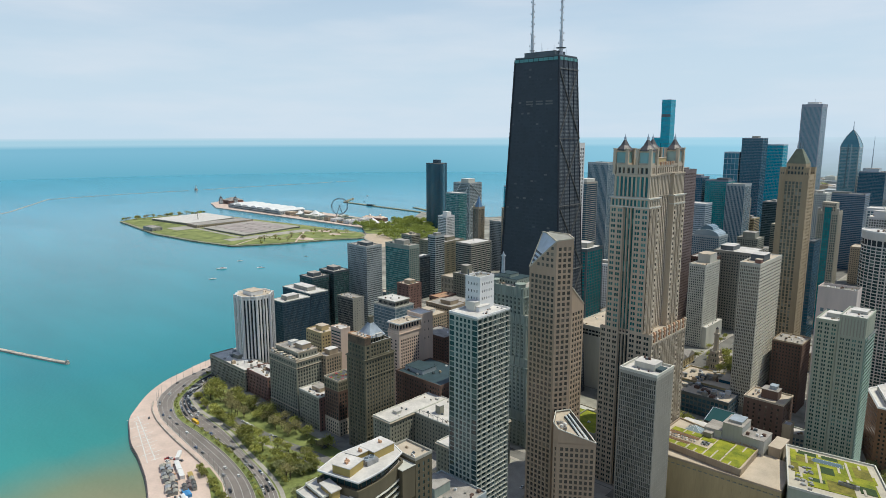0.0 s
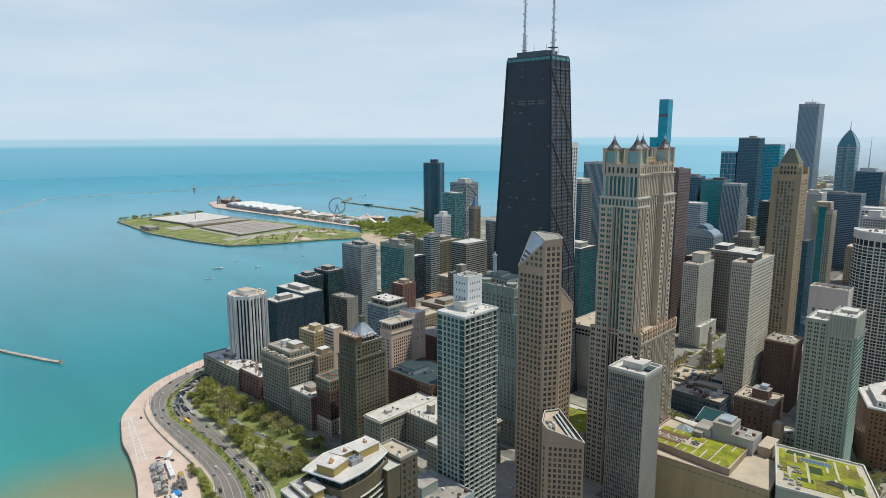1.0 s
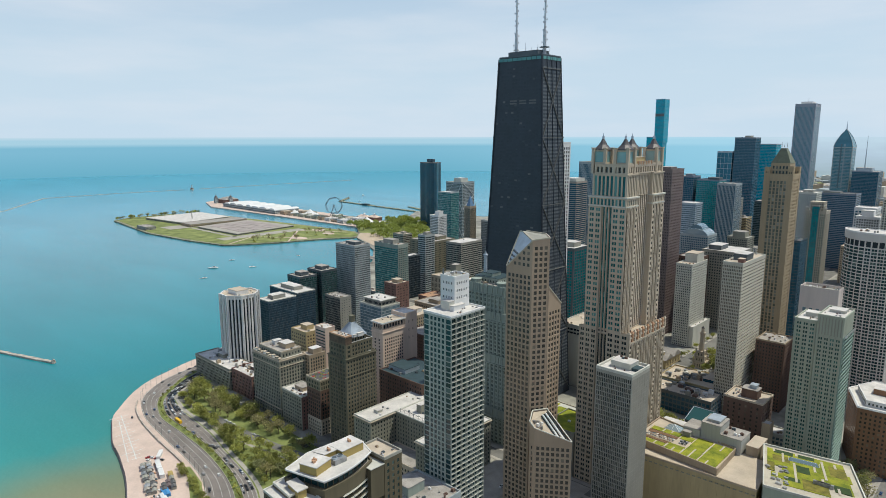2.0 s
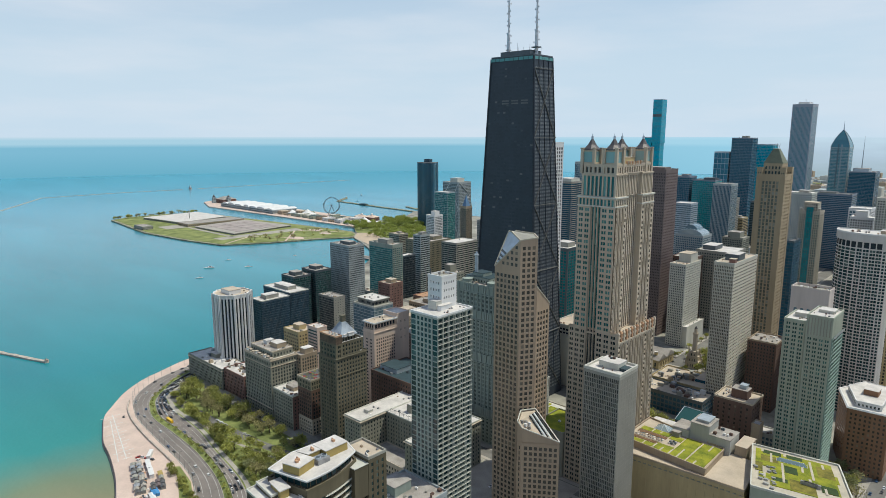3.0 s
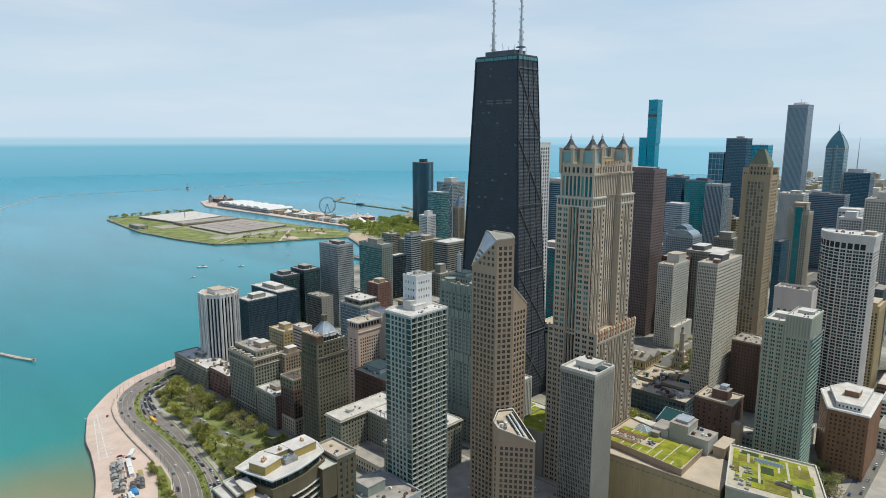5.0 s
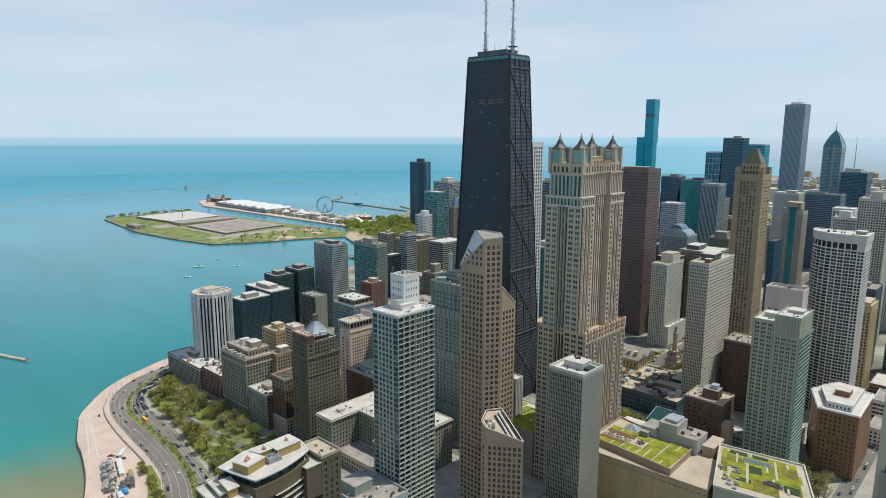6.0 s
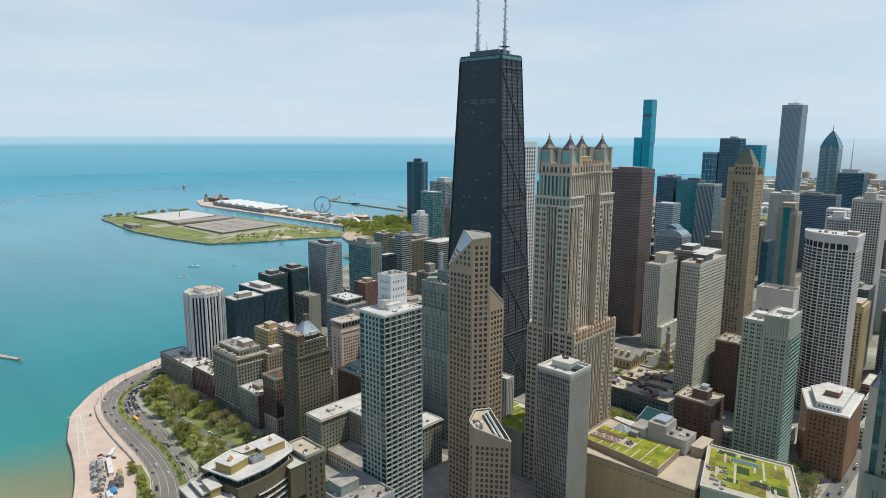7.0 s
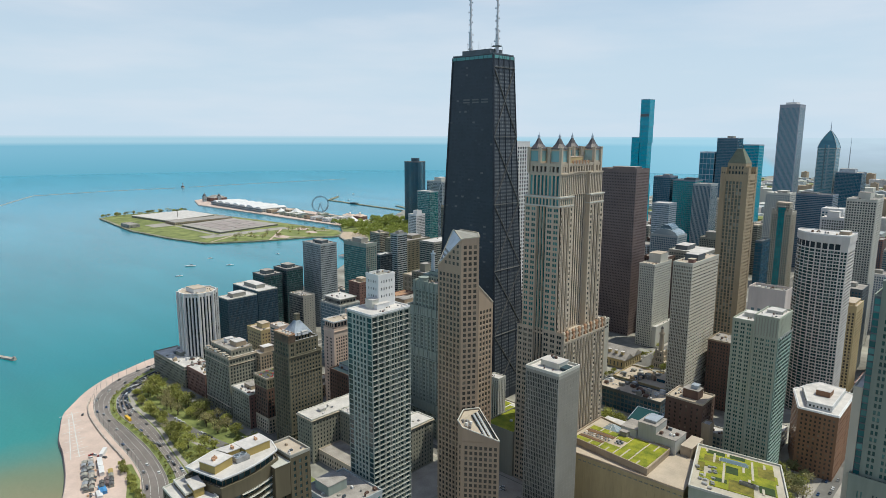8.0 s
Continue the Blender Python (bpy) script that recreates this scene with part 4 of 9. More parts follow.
            g.box(x - 0.35, x_e - 1.2, y0, y1, z0, z0 + 0.8)
            part("cornice", g, LIMESTONE, b.root)
    attic = rect(-172.8, x_e - 2.4, 78.8, 133.6)
    b.wall(attic, 240.4, 246.2, LIMESTONE, style(3.6, 6, 0.6, 0.74, 1.0, 0.8, 0.5), GLASS_WARM, "attic")
    b.roof(attic, 246.2, TAN_ROOF, 1.0, LIMESTONE)
    b.block(-166, -150, 94, 112, 246.2, 251.0, BUFF_STONE, roof=TAN_ROOF)
    for k in range(12):
        g = Geo()
        y = 96 + k * 2.0
        g.box(-173.2, -172.2, y - 0.35, y + 0.35, 246.4, 249.0)
        part("attic_pier", g, COPPER_PANEL if k % 2 else LIMESTONE, b.root)
    for x, y in ((-150.2, 127.8), (-167.6, 128.0), (-150.2, 84.2), (-167.6, 84.4)):
        h = 4.7
        g = Geo()
        g.prism(rect(x - h + 0.2, x + h - 0.2, y - h + 0.2, y + h - 0.2), 246.2, 248.2)
        lan = part("lantern", g, LIMESTONE, b.root, "square stone lantern with glazed sides")
        for sx in (-1, 1):
            for sy in (-1, 1):
                g = Geo()
                g.prism(rect(x + sx * h - 1.0, x + sx * h + 1.0, y + sy * h - 1.0, y + sy * h + 1.0), 240.4, 257.6)
                g.prism(rect(x + sx * h - 1.25, x + sx * h + 1.25, y + sy * h - 1.25, y + sy * h + 1.25), 257.6, 258.3)
                part("lantern_post", g, LIMESTONE, lan)
        g = Geo()
        g.prism(rect(x - h + 0.3, x + h - 0.3, y - h + 0.3, y + h - 0.3), 255.6, 256.8)
        part("lantern_beam", g, LIMESTONE, lan)
        g = Geo()
        g.prism(rect(x - 4.1, x + 4.1, y - 4.1, y + 4.1), 248.2, 255.6)
        part("lantern_glass", g, LANTERN_GLASS, lan)
        g = Geo()
        def octo(r):
            return [(x + r * math.cos(math.pi / 8 + i * math.pi / 4), y + r * math.sin(math.pi / 8 + i * math.pi / 4)) for i in range(8)]
        g.frustum(octo(5.9), 256.8, octo(5.6), 257.6)
        g.frustum(octo(5.6), 257.6, octo(3.0), 260.4)
        g.frustum(octo(3.0), 260.4, octo(0.9), 264.2)
        part("lantern_roof", g, SLATE_ROOF, lan, "dark slate lantern roof")
        g = Geo()
        g.rod((x, y, 264.2), (x, y, 266.2), 0.95, 0.85, 8)
        g.rod((x, y, 266.2), (x, y, 268.6), 0.4, 0.05, 6)
        part("lantern_finial", g, PALE_METAL, lan)
    b.finish(60)

lantern_tower()

# the granite tower of three faceted prisms
def sloped_prism(b, poly, z0, tops, mat, st, pane, roof_mat):
    """A prism whose corners end at different heights; windows stop below the slope."""
    g, panes = Geo(), b.panes.setdefault(pane.name, (pane, []))[1]
    n = len(poly)
    low = min(tops)
    for i in range(n):
        j = (i + 1) % n
        zz = min(tops[i], tops[j])
        facade(g, panes, poly[i], poly[j], z0, zz - 0.5, st)
        g.face((*poly[i], zz - 0.5), (*poly[j], zz - 0.5), (*poly[j], tops[j]), (*poly[i], tops[i]))
    part("wall", g, mat, b.root)

GLASS_GRANITE = glass("brown_window_glass", (0.060, 0.056, 0.048), (0.20, 0.17, 0.13), 0.25, rough=0.12, spec=0.5)

def granite_tower():
    st = style(3.15, 3.7, 0.64, 0.64, 0.4, 0.9, 3)
    b = Building("skyscraper", "faceted pinkish granite tower with a slanted glass top", [(-125, 205), (-146, 205), (-152, 195), (-152, 176), (-125, 176)], "skyscraper")
    poly = [(-140, 181.5), (-125, 181.5), (-125, 190), (-125, 205), (-146, 205), (-152, 194.3)]
    sloped_prism(b, poly, 4, [201, 201.5, 202.5, 180.5, 200, 201], PINK_GRANITE, st, GLASS_GRANITE, WHITE_ROOF)
    # windows under the diagonal edge of the north wall
    for k in range(4):
        for i in range(4 - k):
            b.panes[GLASS_GRANITE.name][1].append(((-144.2 + 3.55 * i + 1.4, 205.04, 183.5 + k * 3.85), (-1, 0), 1.8, 2.1))
    g = Geo()
    cut = [(-146, 205, 200), (-125, 205, 180.5), (-125, 190, 202.5), (-130, 193.5, 203)]
    g.face(*cut)
    part("slanted_roof", g, PALE_METAL, b.root, "slanted pale metal and glass roof")
    a, bb, c = Vector(cut[1]), Vector(cut[0]), Vector(cut[2])
    for k in range(4):
        t0, t1 = 0.06 + k * 0.125, 0.12 + k * 0.125
        g = Geo()
        lift = Vector((0.08, 0.08, 0.10))
        g.face(*[(p + lift)[:] for p in (a.lerp(bb, t0), a.lerp(bb, t1), a.lerp(c, t1), a.lerp(c, t0))])
        part("skylight", g, GLASS_BLACK, b.root, "dark strip skylight")
    g = Geo()
    g.face((-146, 205, 200), (-130, 193.5, 203), (-125, 190, 202.5), (-125, 181.5, 201.5), (-140, 181.5, 201), (-152, 194.3, 201))
    part("roof", g, GREY_CONCRETE, b.root)
    for p, q in (((-146, 205, 200.3), (-152, 194.3, 201.3)), ((-152, 194.3, 201.3), (-140, 181.5, 201.3)), ((-140, 181.5, 201.3), (-125, 183, 202)), ((-146, 205, 200), (-130, 193.5, 203)), ((-130, 193.5, 203), (-125, 190, 202.5)), ((-125, 205, 180.5), (-146, 205, 200)), ((-125, 205, 180.5), (-125, 190, 202.5))):
        g = Geo()
        g.beam(p, q, 0.8, 0.8)
        part("coping", g, WARM_CONCRETE, b.root)
    # middle prism
    poly2 = [(-152.4, 179.5), (-130, 176), (-130, 186), (-151.9, 194.0)]
    sloped_prism(b, poly2, 4, [155, 158, 169, 168.5], PINK_GRANITE, st, GLASS_GRANITE, WHITE_ROOF)
    g = Geo()
    g.face((-152.4, 179.5, 155), (-130, 176, 158), (-130, 186, 169), (-151.9, 194.0, 168.5))
    part("slanted_roof", g, PINK_GRANITE, b.root)
    g = Geo()
    g.beam((-152.4, 179.5, 155), (-151.9, 194.0, 168.5), 0.7, 0.7)
    part("coping", g, WARM_CONCRETE, b.root)
    # low prism in front
    poly3 = [(-180.5, 205.5), (-152.5, 193), (-149, 205), (-157.3, 220), (-160.5, 219)]
    tops = [72.5, 83, 84.5, 84.5, 80.5]
    sloped_prism(b, poly3, 4, [71, 71, 71, 71, 71], PINK_GRANITE, style(3.1, 3.7, 0.6, 0.64, 0.4, 0.9, 2.0), GLASS_GRANITE, WHITE_ROOF)
    g = Geo()
    for i in range(5):
        j = (i + 1) % 5
        g.face((*poly3[i], 70.5), (*poly3[j], 70.5), (*poly3[j], tops[j]), (*poly3[i], tops[i]))
    part("sloped_parapet", g, PINK_GRANITE, b.root)
    g = Geo()
    ins = inset(poly3, 0.6)
    g.face(*[(x, y, t - 1.0) for (x, y), t in zip(ins, tops)])
    part("slanted_roof", g, TAN_ROOF, b.root, "slanted pale roof with dark glazing strips")
    for i in range(5):
        j = (i + 1) % 5
        g = Geo()
        g.beam((*poly3[i], tops[i]), (*poly3[j], tops[j]), 0.6, 0.6)
        part("coping", g, PALE_CONCRETE, b.root)
    lo, hi = Vector((*ins[0], tops[0] - 0.9)), Vector((*ins[1], tops[1] - 0.9))
    side_lo, side_hi = Vector((*ins[4], tops[4] - 0.9)), Vector((*ins[3], tops[3] - 0.9))
    for k in range(5):
        t0 = 0.05 + k * 0.085
        p, q = lo.lerp(side_lo, t0), hi.lerp(side_hi, t0)
        g = Geo()
        g.beam(p.lerp(q, 0.08), p.lerp(q, 0.96), 0.75, 0.5)
        part("glazing_strip", g, GLASS_BLACK if k % 2 == 0 else PALE_METAL, b.root, "long glazing strip on the slanted roof")
    for k, (s, t0) in enumerate(((0.35, 0.72), (0.55, 0.78), (0.75, 0.7), (0.62, 0.6), (0.85, 0.85))):
        p = lo.lerp(side_lo, t0).lerp(hi.lerp(side_hi, t0), s)
        g = Geo()
        g.box(p.x - 0.9, p.x + 0.9, p.y - 0.7, p.y + 0.7, p.z - 0.8, p.z + 1.1)
        part("roof_unit", g, WHITE_PAINT if k % 2 else ROOF_METAL, b.root)
    b.finish(90)

granite_tower()

TOWER_CONCRETE = material("tower_concrete", (0.365, 0.395, 0.35), 0.8, 0.12, 16, 2, streak=True)

# the white concrete tower with balconies
def balcony_tower():
    x0, x1, y0, y1, z = -139.7, -117.3, 245.3, 276.5, 162.3
    b = Building("apartment_tower", "white concrete apartment tower with balconies and a tall white roof house", rect(x0, x1, y0, y1), "apartment tower")
    north = style(3.55, 3.3, 0.74, 0.64, 0.3, 0.6, 1.2)
    west = style(5.1, 3.3, 0.95, 0.95, 1.5, 0.3, 1.0)
    corner = style(4.0, 3.3, 0.95, 0.84, 0.4, 0.1, 1.2)
    b.wall([(x0, y0), (x1, y0), (x1, y1), (x1 - 4.4, y1), (x0 + 4.4, y1), (x0, y1)], 4, z, TOWER_CONCRETE, [north, west, corner, style(3.3, 3.3, 0.66, 0.7, 0.35, 0.5, 1.2), corner, west], GLASS_DEEP)
    for k in range(48):
        zz = 4 + k * 3.283
        g = Geo()
        g.box(x0 - 0.45, x0 - 0.004, y0 + 0.2, y1 - 0.2, zz - 0.12, zz + 0.2)
        g.box(x0 - 0.45, x0 - 0.38, y0 + 0.2, y1 - 0.2, zz + 1.0, zz + 1.07)
        part("balcony", g, PALE_CONCRETE, b.root, "white concrete balcony slab with rail")
    for i in range(8):
        g = Geo()
        yy = y0 + 0.3 + i * (y1 - y0 - 0.6) / 7
        g.box(x0 - 0.4, x0 - 0.002, yy - 0.1, yy + 0.1, 4, z)
        part("balcony_divider", g, TOWER_CONCRETE, b.root)
    b.roof(rect(x0, x1, y0, y1), z, WHITE_ROOF, 0.9, WHITE_PAINT)
    px0, px1, py0, py1 = -128.5, -116.8, 247.5, 261.0
    g = Geo()
    sq = style(2.3, 4.2, 0.36, 0.36, 0.35, 1.4, 1.2, 4.5)
    b.wall(rect(px0, px1, py0, py1), z, z + 19.3, WHITE_PAINT, sq, GLASS_BLACK, "roof_house", "white roof house with small square windows")
    b.roof(rect(px0, px1, py0, py1), z + 19.3, GREY_CONCRETE, 1.2, WHITE_PAINT)
    b.block(-131.5, -128.5, 255, 265, z, z + 3, WHITE_PAINT, "stair_house")
    b.block(-128.5, -122, 261, 266, z, z + 5.5, PALE_CONCRETE, "stair_house")
    b.clutter(-127, -119, 249, 259, z + 19.4, 5, 1.8)
    g = Geo()
    g.rod((-118.2, 260, z + 19), (-118.2, 260, z + 24), 0.45, 0.45, 8)
    part("chimney", g, DARK_METAL, b.root)
    b.clutter(x0 + 2, -130, y0 + 2, y1 - 3, z + 0.02, 8, 1.2)
    b.finish(90)

balcony_tower()

PANEL_CONCRETE = material("grey_panel_concrete", (0.245, 0.235, 0.205), 0.85, 0.08, 12, 1.5)
GLASS_SLAB = glass("grey_slab_glass", (0.035, 0.042, 0.040), (0.20, 0.19, 0.165), 0.3, spec=0.5)

# grey slab with one blank wall
def blank_wall_slab():
    x0, x1, y0, y1, z = -207, -181.3, 155.3, 180.1, 116.4
    b = Building("office_tower", "grey concrete slab tower, fine window grid, blank side wall", rect(x0, x1, y0, y1), "office tower")
    grid = style(1.3, 3.25, 0.72, 0.84, 0.45, 0.5, 2.2)
    joints = style(3.7, 3.25, 0.975, 0.972, 0.08, 0.3, 2.2)
    panels = b.panes.setdefault(PANEL_CONCRETE.name, (PANEL_CONCRETE, []))[1]
    b.wall([(x0, y0), (x1, y0), (x1, y1), (x0, y1), (x0, y1 - 0.4), (x0, y0 + 0.4)], 4, z, GREY_CONCRETE, [grid, None, grid, None, None, None], GLASS_SLAB)
    rows, cols = 34, 7
    for k in range(rows):
        for i in range(cols):
            w, h = (y1 - y0 - 0.6) / cols, (z - 7) / rows
            panels.append(((x0 - 0.05, y1 - 0.3 - (i + 0.5) * w, 4.6 + (k + 0.5) * h), (0, -1), w - 0.12, h - 0.12))
    b.roof(rect(x0, x1, y0, y1), z, WHITE_ROOF, 1.6, PALE_CONCRETE, 0.7)
    b.block(-201, -187, 160, 171, z, z + 4.2, PALE_CONCRETE)
    b.block(-206, -201.5, 163, 170, z, z + 1.6, TEAL_ROOF, "tank", TEAL_ROOF)
    b.clutter(-199, -189, 162, 169, z + 4.5, 4, 2)
    b.clutter(-205, -183, 157, 178, z + 0.02, 7, 1.4)
    b.finish(90)

blank_wall_slab()

DARK_OLIVE = material("dark_olive_stone", (0.11, 0.092, 0.055), 0.85, 0.18, 14, 1.5, streak=True)

# curved apartment block near the park
def curved_block():
    z = 107.6
    n = 10
    arc = [(-161.2 + 6.4 * (t / n) - 2.4 * math.sin(math.pi * t / n), 384.8 - 33.6 * t / n) for t in range(n + 1)]
    poly = [(-134, 348), (-132.4, 374), (-138, 390.6)] + arc + [(-145, 348)]
    b = Building("apartment_building", "tan apartment building with a curved glass front and white terraces", poly, "apartment building")
    side = style(3.6, 3.4, 0.6, 0.6, 0.4, 0.8, 3.5)
    front = style(4.2, 3.4, 0.96, 0.8, 1.2, 0.1, 5.5)
    b.wall(poly, 4, z, DARK_OLIVE, [side] * 3 + [front] * n + [side, None], GLASS_DEEP)
    for k in range(30):
        g = Geo()
        zz = z - 6.2 - k * 3.42
        for (ax, ay), (bx, by) in zip(arc[3:9], arc[4:10]):
            g.beam((ax - 0.5, ay, zz), (bx - 0.5, by, zz), 0.9, 0.18)
            g.beam((ax - 0.9, ay, zz + 0.95), (bx - 0.9, by, zz + 0.95), 0.09, 0.09)
        part("balcony", g, PALE_CONCRETE, b.root, "thin pale balcony slab with rail")
    b.roof(poly, z, GRAVEL_ROOF, 1.1, DARK_OLIVE, 0.7)
    body = inset(poly, 2.2)
    b.wall(body, z, z + 4.4, DARK_OLIVE, style(4, 4.2, 0.94, 0.8, 0.3, 0.1, 0.4), GLASS_DEEP, "top_floor")
    slab = inset(poly, 0.3)
    g = Geo()
    g.prism(slab, z + 4.4, z + 5.1)
    part("roof_slab", g, WHITE_ROOF, b.root, "wide white overhanging roof slab")
    g = Geo()
    for p, q in zip(slab, slab[1:] + slab[:1]):
        g.beam((*p, z + 5.2), (*q, z + 5.2), 0.5, 0.5)
    part("roof_edge", g, WHITE_PAINT, b.root)
    top = z + 5.1
    def house(pts, h, name):
        g = Geo()
        g.prism(pts, top, top + h)
        part(name, g, YELLOW_STUCCO, b.root, "yellow stucco roof house")
        g = Geo()
        g.prism(inset(pts, -0.25), top + h, top + h + 0.35)
        part(name + "_roof", g, WHITE_ROOF, b.root)
    house([(-154.5, 384.1), (-151.8, 373.8), (-141.9, 376.4), (-144.9, 386.7)], 4.0, "roof_house")
    house([(-150.4, 366.0), (-150.1, 352.6), (-140.0, 352.8), (-140.3, 366.4)], 4.0, "roof_house")
    house([(-146.6, 373.6), (-146.6, 366.6), (-140.2, 366.6), (-140.2, 375.6)], 3.8, "roof_house")
    g = Geo()
    g.box(-153.0, -147.6, 365.4, 372.4, top, top + 2.4)
    unit = part("cooling_unit", g, ROOF_METAL, b.root, "grey rooftop cooling unit with two fans")
    for yy in (367.1, 370.7):
        g = Geo()
        g.rod((-150.3, yy, top + 2.404), (-150.3, yy, top + 2.9), 1.5, 1.5, 16)
        part("fan_ring", g, PALE_METAL, unit)
        g = Geo()
        g.rod((-150.3, yy, top + 2.91), (-150.3, yy, top + 2.95), 1.15, 1.15, 16)
        part("fan", g, DARK_METAL, unit)
    for x, y in ((-148.5, 380.5), (-145.2, 357.5), (-145.0, 370.0), (-149.5, 382.0)):
        g = Geo()
        g.box(x - 0.8, x + 0.8, y - 0.6, y + 0.6, top + 4.3, top + 5.4)
        g.rod((x + 0.9, y, top + 4.3), (x + 0.9, y, top + 5.9), 0.35, 0.35, 8)
        part("roof_unit", g, COPPER_PANEL, b.root, "small rusty roof vent")
    # terraces stepping down at the north end
    for pts, zz in (([(-160.5, 386), (-133.5, 384), (-134.5, 400), (-161, 402)], 104.5), ([(-150, 390.5), (-134.5, 388.5), (-134.8, 395), (-150.4, 396.6)], 106.2)):
        b.wall(pts, 40 if zz < 106 else 104.5, zz, DARK_OLIVE, style(3.4, 3.4, 0.6, 0.6, 0.3, 1, 1.2) if zz < 106 else None, GLASS_DEEP, "terrace")
        b.roof(pts, zz, WHITE_ROOF, 0.8, PALE_CONCRETE, 0.4)
    g = Geo()
    g.prism([(-153.2, 389.0), (-143.2, 387.6), (-143.0, 392.2), (-153.0, 393.6)], 104.5, 108.6)
    part("terrace_house", g, YELLOW_STUCCO, b.root, "yellow stucco roof house")
    g = Geo()
    g.prism([(-153.8, 388.4), (-142.6, 387.0), (-142.4, 392.8), (-153.6, 394.2)], 108.6, 109.1)
    part("terrace_house_roof", g, WHITE_ROOF, b.root)
    # lower wing beside it
    low = rect(-160.3, -141.5, 336, 347.8)
    b.wall(low, 4, 109, DARK_OLIVE, [style(3.4, 3.4, 0.5, 0.55, 0.3, 1, 1.5)] * 3 + [style(3.2, 3.4, 0.42, 0.6, 0.35, 0.8, 2.0)], GLASS_DEEP, "wing")
    b.roof(low, 109, TAN_ROOF, 1.2, GREY_CONCRETE)
    b.block(-160.2, -146, 348.0, 356.5, 90, 106.8, DARK_OLIVE, "link", PALE_CONCRETE)
    b.clutter(-158, -144, 338, 346, 109.02, 5, 1.5)
    b.finish(50)

curved_block()

# the long hotel with two wings
def hotel():
    b = Building("hotel", "grey limestone hotel with white roofs and two wings", rect(-85, 9, 165, 231), "hotel")
    st = style(3.1, 3.55, 0.42, 0.55, 0.3, 1.0, 2.4, band=0.0)
    z = 41
    for x0, x1, y0, y1 in ((-11.5, 9, 165, 231.5), (-79, -61, 162, 229.6)):
        b.wall(rect(x0, x1, y0, y1), 4, z, GREY_STONE, st, GLASS)
        b.roof(rect(x0, x1, y0, y1), z, WHITE_ROOF, 0.8, PALE_CONCRETE, 0.5)
        g = Geo()
        g.prism(inset(rect(x0, x1, y0, y1), -0.9), z - 0.9, z - 0.35)
        part("cornice", g, LIMESTONE, b.root)
    mid = rect(-60.8, -11.7, 165, 204)
    b.wall(mid, 4, z - 0.02, GREY_STONE, [st, None, st, None], GLASS)
    b.roof(mid, z - 0.02, WHITE_ROOF, 0.7, PALE_CONCRETE, 0.5)
    b.wall(rect(-60.8, -11.7, 204.2, 226), 4, 14, LIMESTONE, [None, None, style(3.1, 4, 0.5, 0.6, 0.3, 1, 2), None], GLASS, "entrance_wing")
    b.roof(rect(-60.8, -11.7, 204.2, 226), 14, GRAVEL_ROOF, 0.8, LIMESTONE)
    b.block(-30, -25, 188, 193, z, z + 7, GREY_STONE, "chimney")
    b.block(-4, 1, 212, 217, z, z + 2.2, PALE_CONCRETE, "stair_house")
    b.clutter(-58, -14, 168, 201, z, 14, 2)
    b.clutter(-77, -63, 166, 226, z, 8, 2)
    b.clutter(-9, 6, 168, 228, z, 8, 1.8)
    for k in range(9):
        g = Geo()
        g.beam((-58 + k * 5.2, 203.2, z), (-58 + k * 5.2, 203.2, z + 4), 0.25)
        g.beam((-58 + k * 5.2, 203.2, z + 4), (-58 + k * 5.2, 198.5, z), 0.25)
        part("sign_frame", g, DARK_METAL, b.root)
    b.finish(60)

hotel()

# the row facing the park
ROW = dict(floor=3.4, fw=0.56, fh=0.68, depth=0.35, side=1.0, top=2.2)
simple("apartment_building", "grey stone apartment house with a pale flat roof", 212.5, 287, 205, 232, 26.5, GREY_STONE, style(2.9, **ROW), clutter=12, picked=40, pent=(0.5, 0.66, 0.1, 0.5, 4.5, GREY_STONE), group="park row").clutter(216, 284, 207, 230, 26.5, 14, 4.5)
simple("apartment_building", "dark red brick apartment house with a pale flat roof", 173, 212.2, 205, 229.5, 28.0, RED_BRICK, style(2.9, **ROW), clutter=10, picked=40, pent=(0.3, 0.6, 0.1, 0.5, 3.5, DARK_BRICK), group="park row").clutter(176, 210, 207, 228, 28.0, 9, 4.5)

g = Geo()
g.prism(rect(211.9, 287.6, 204.5, 232.6), 24.6, 25.2)
solid("cornice", g, LIMESTONE, "pale stone cornice round the grey stone house", "cornice", "structure")

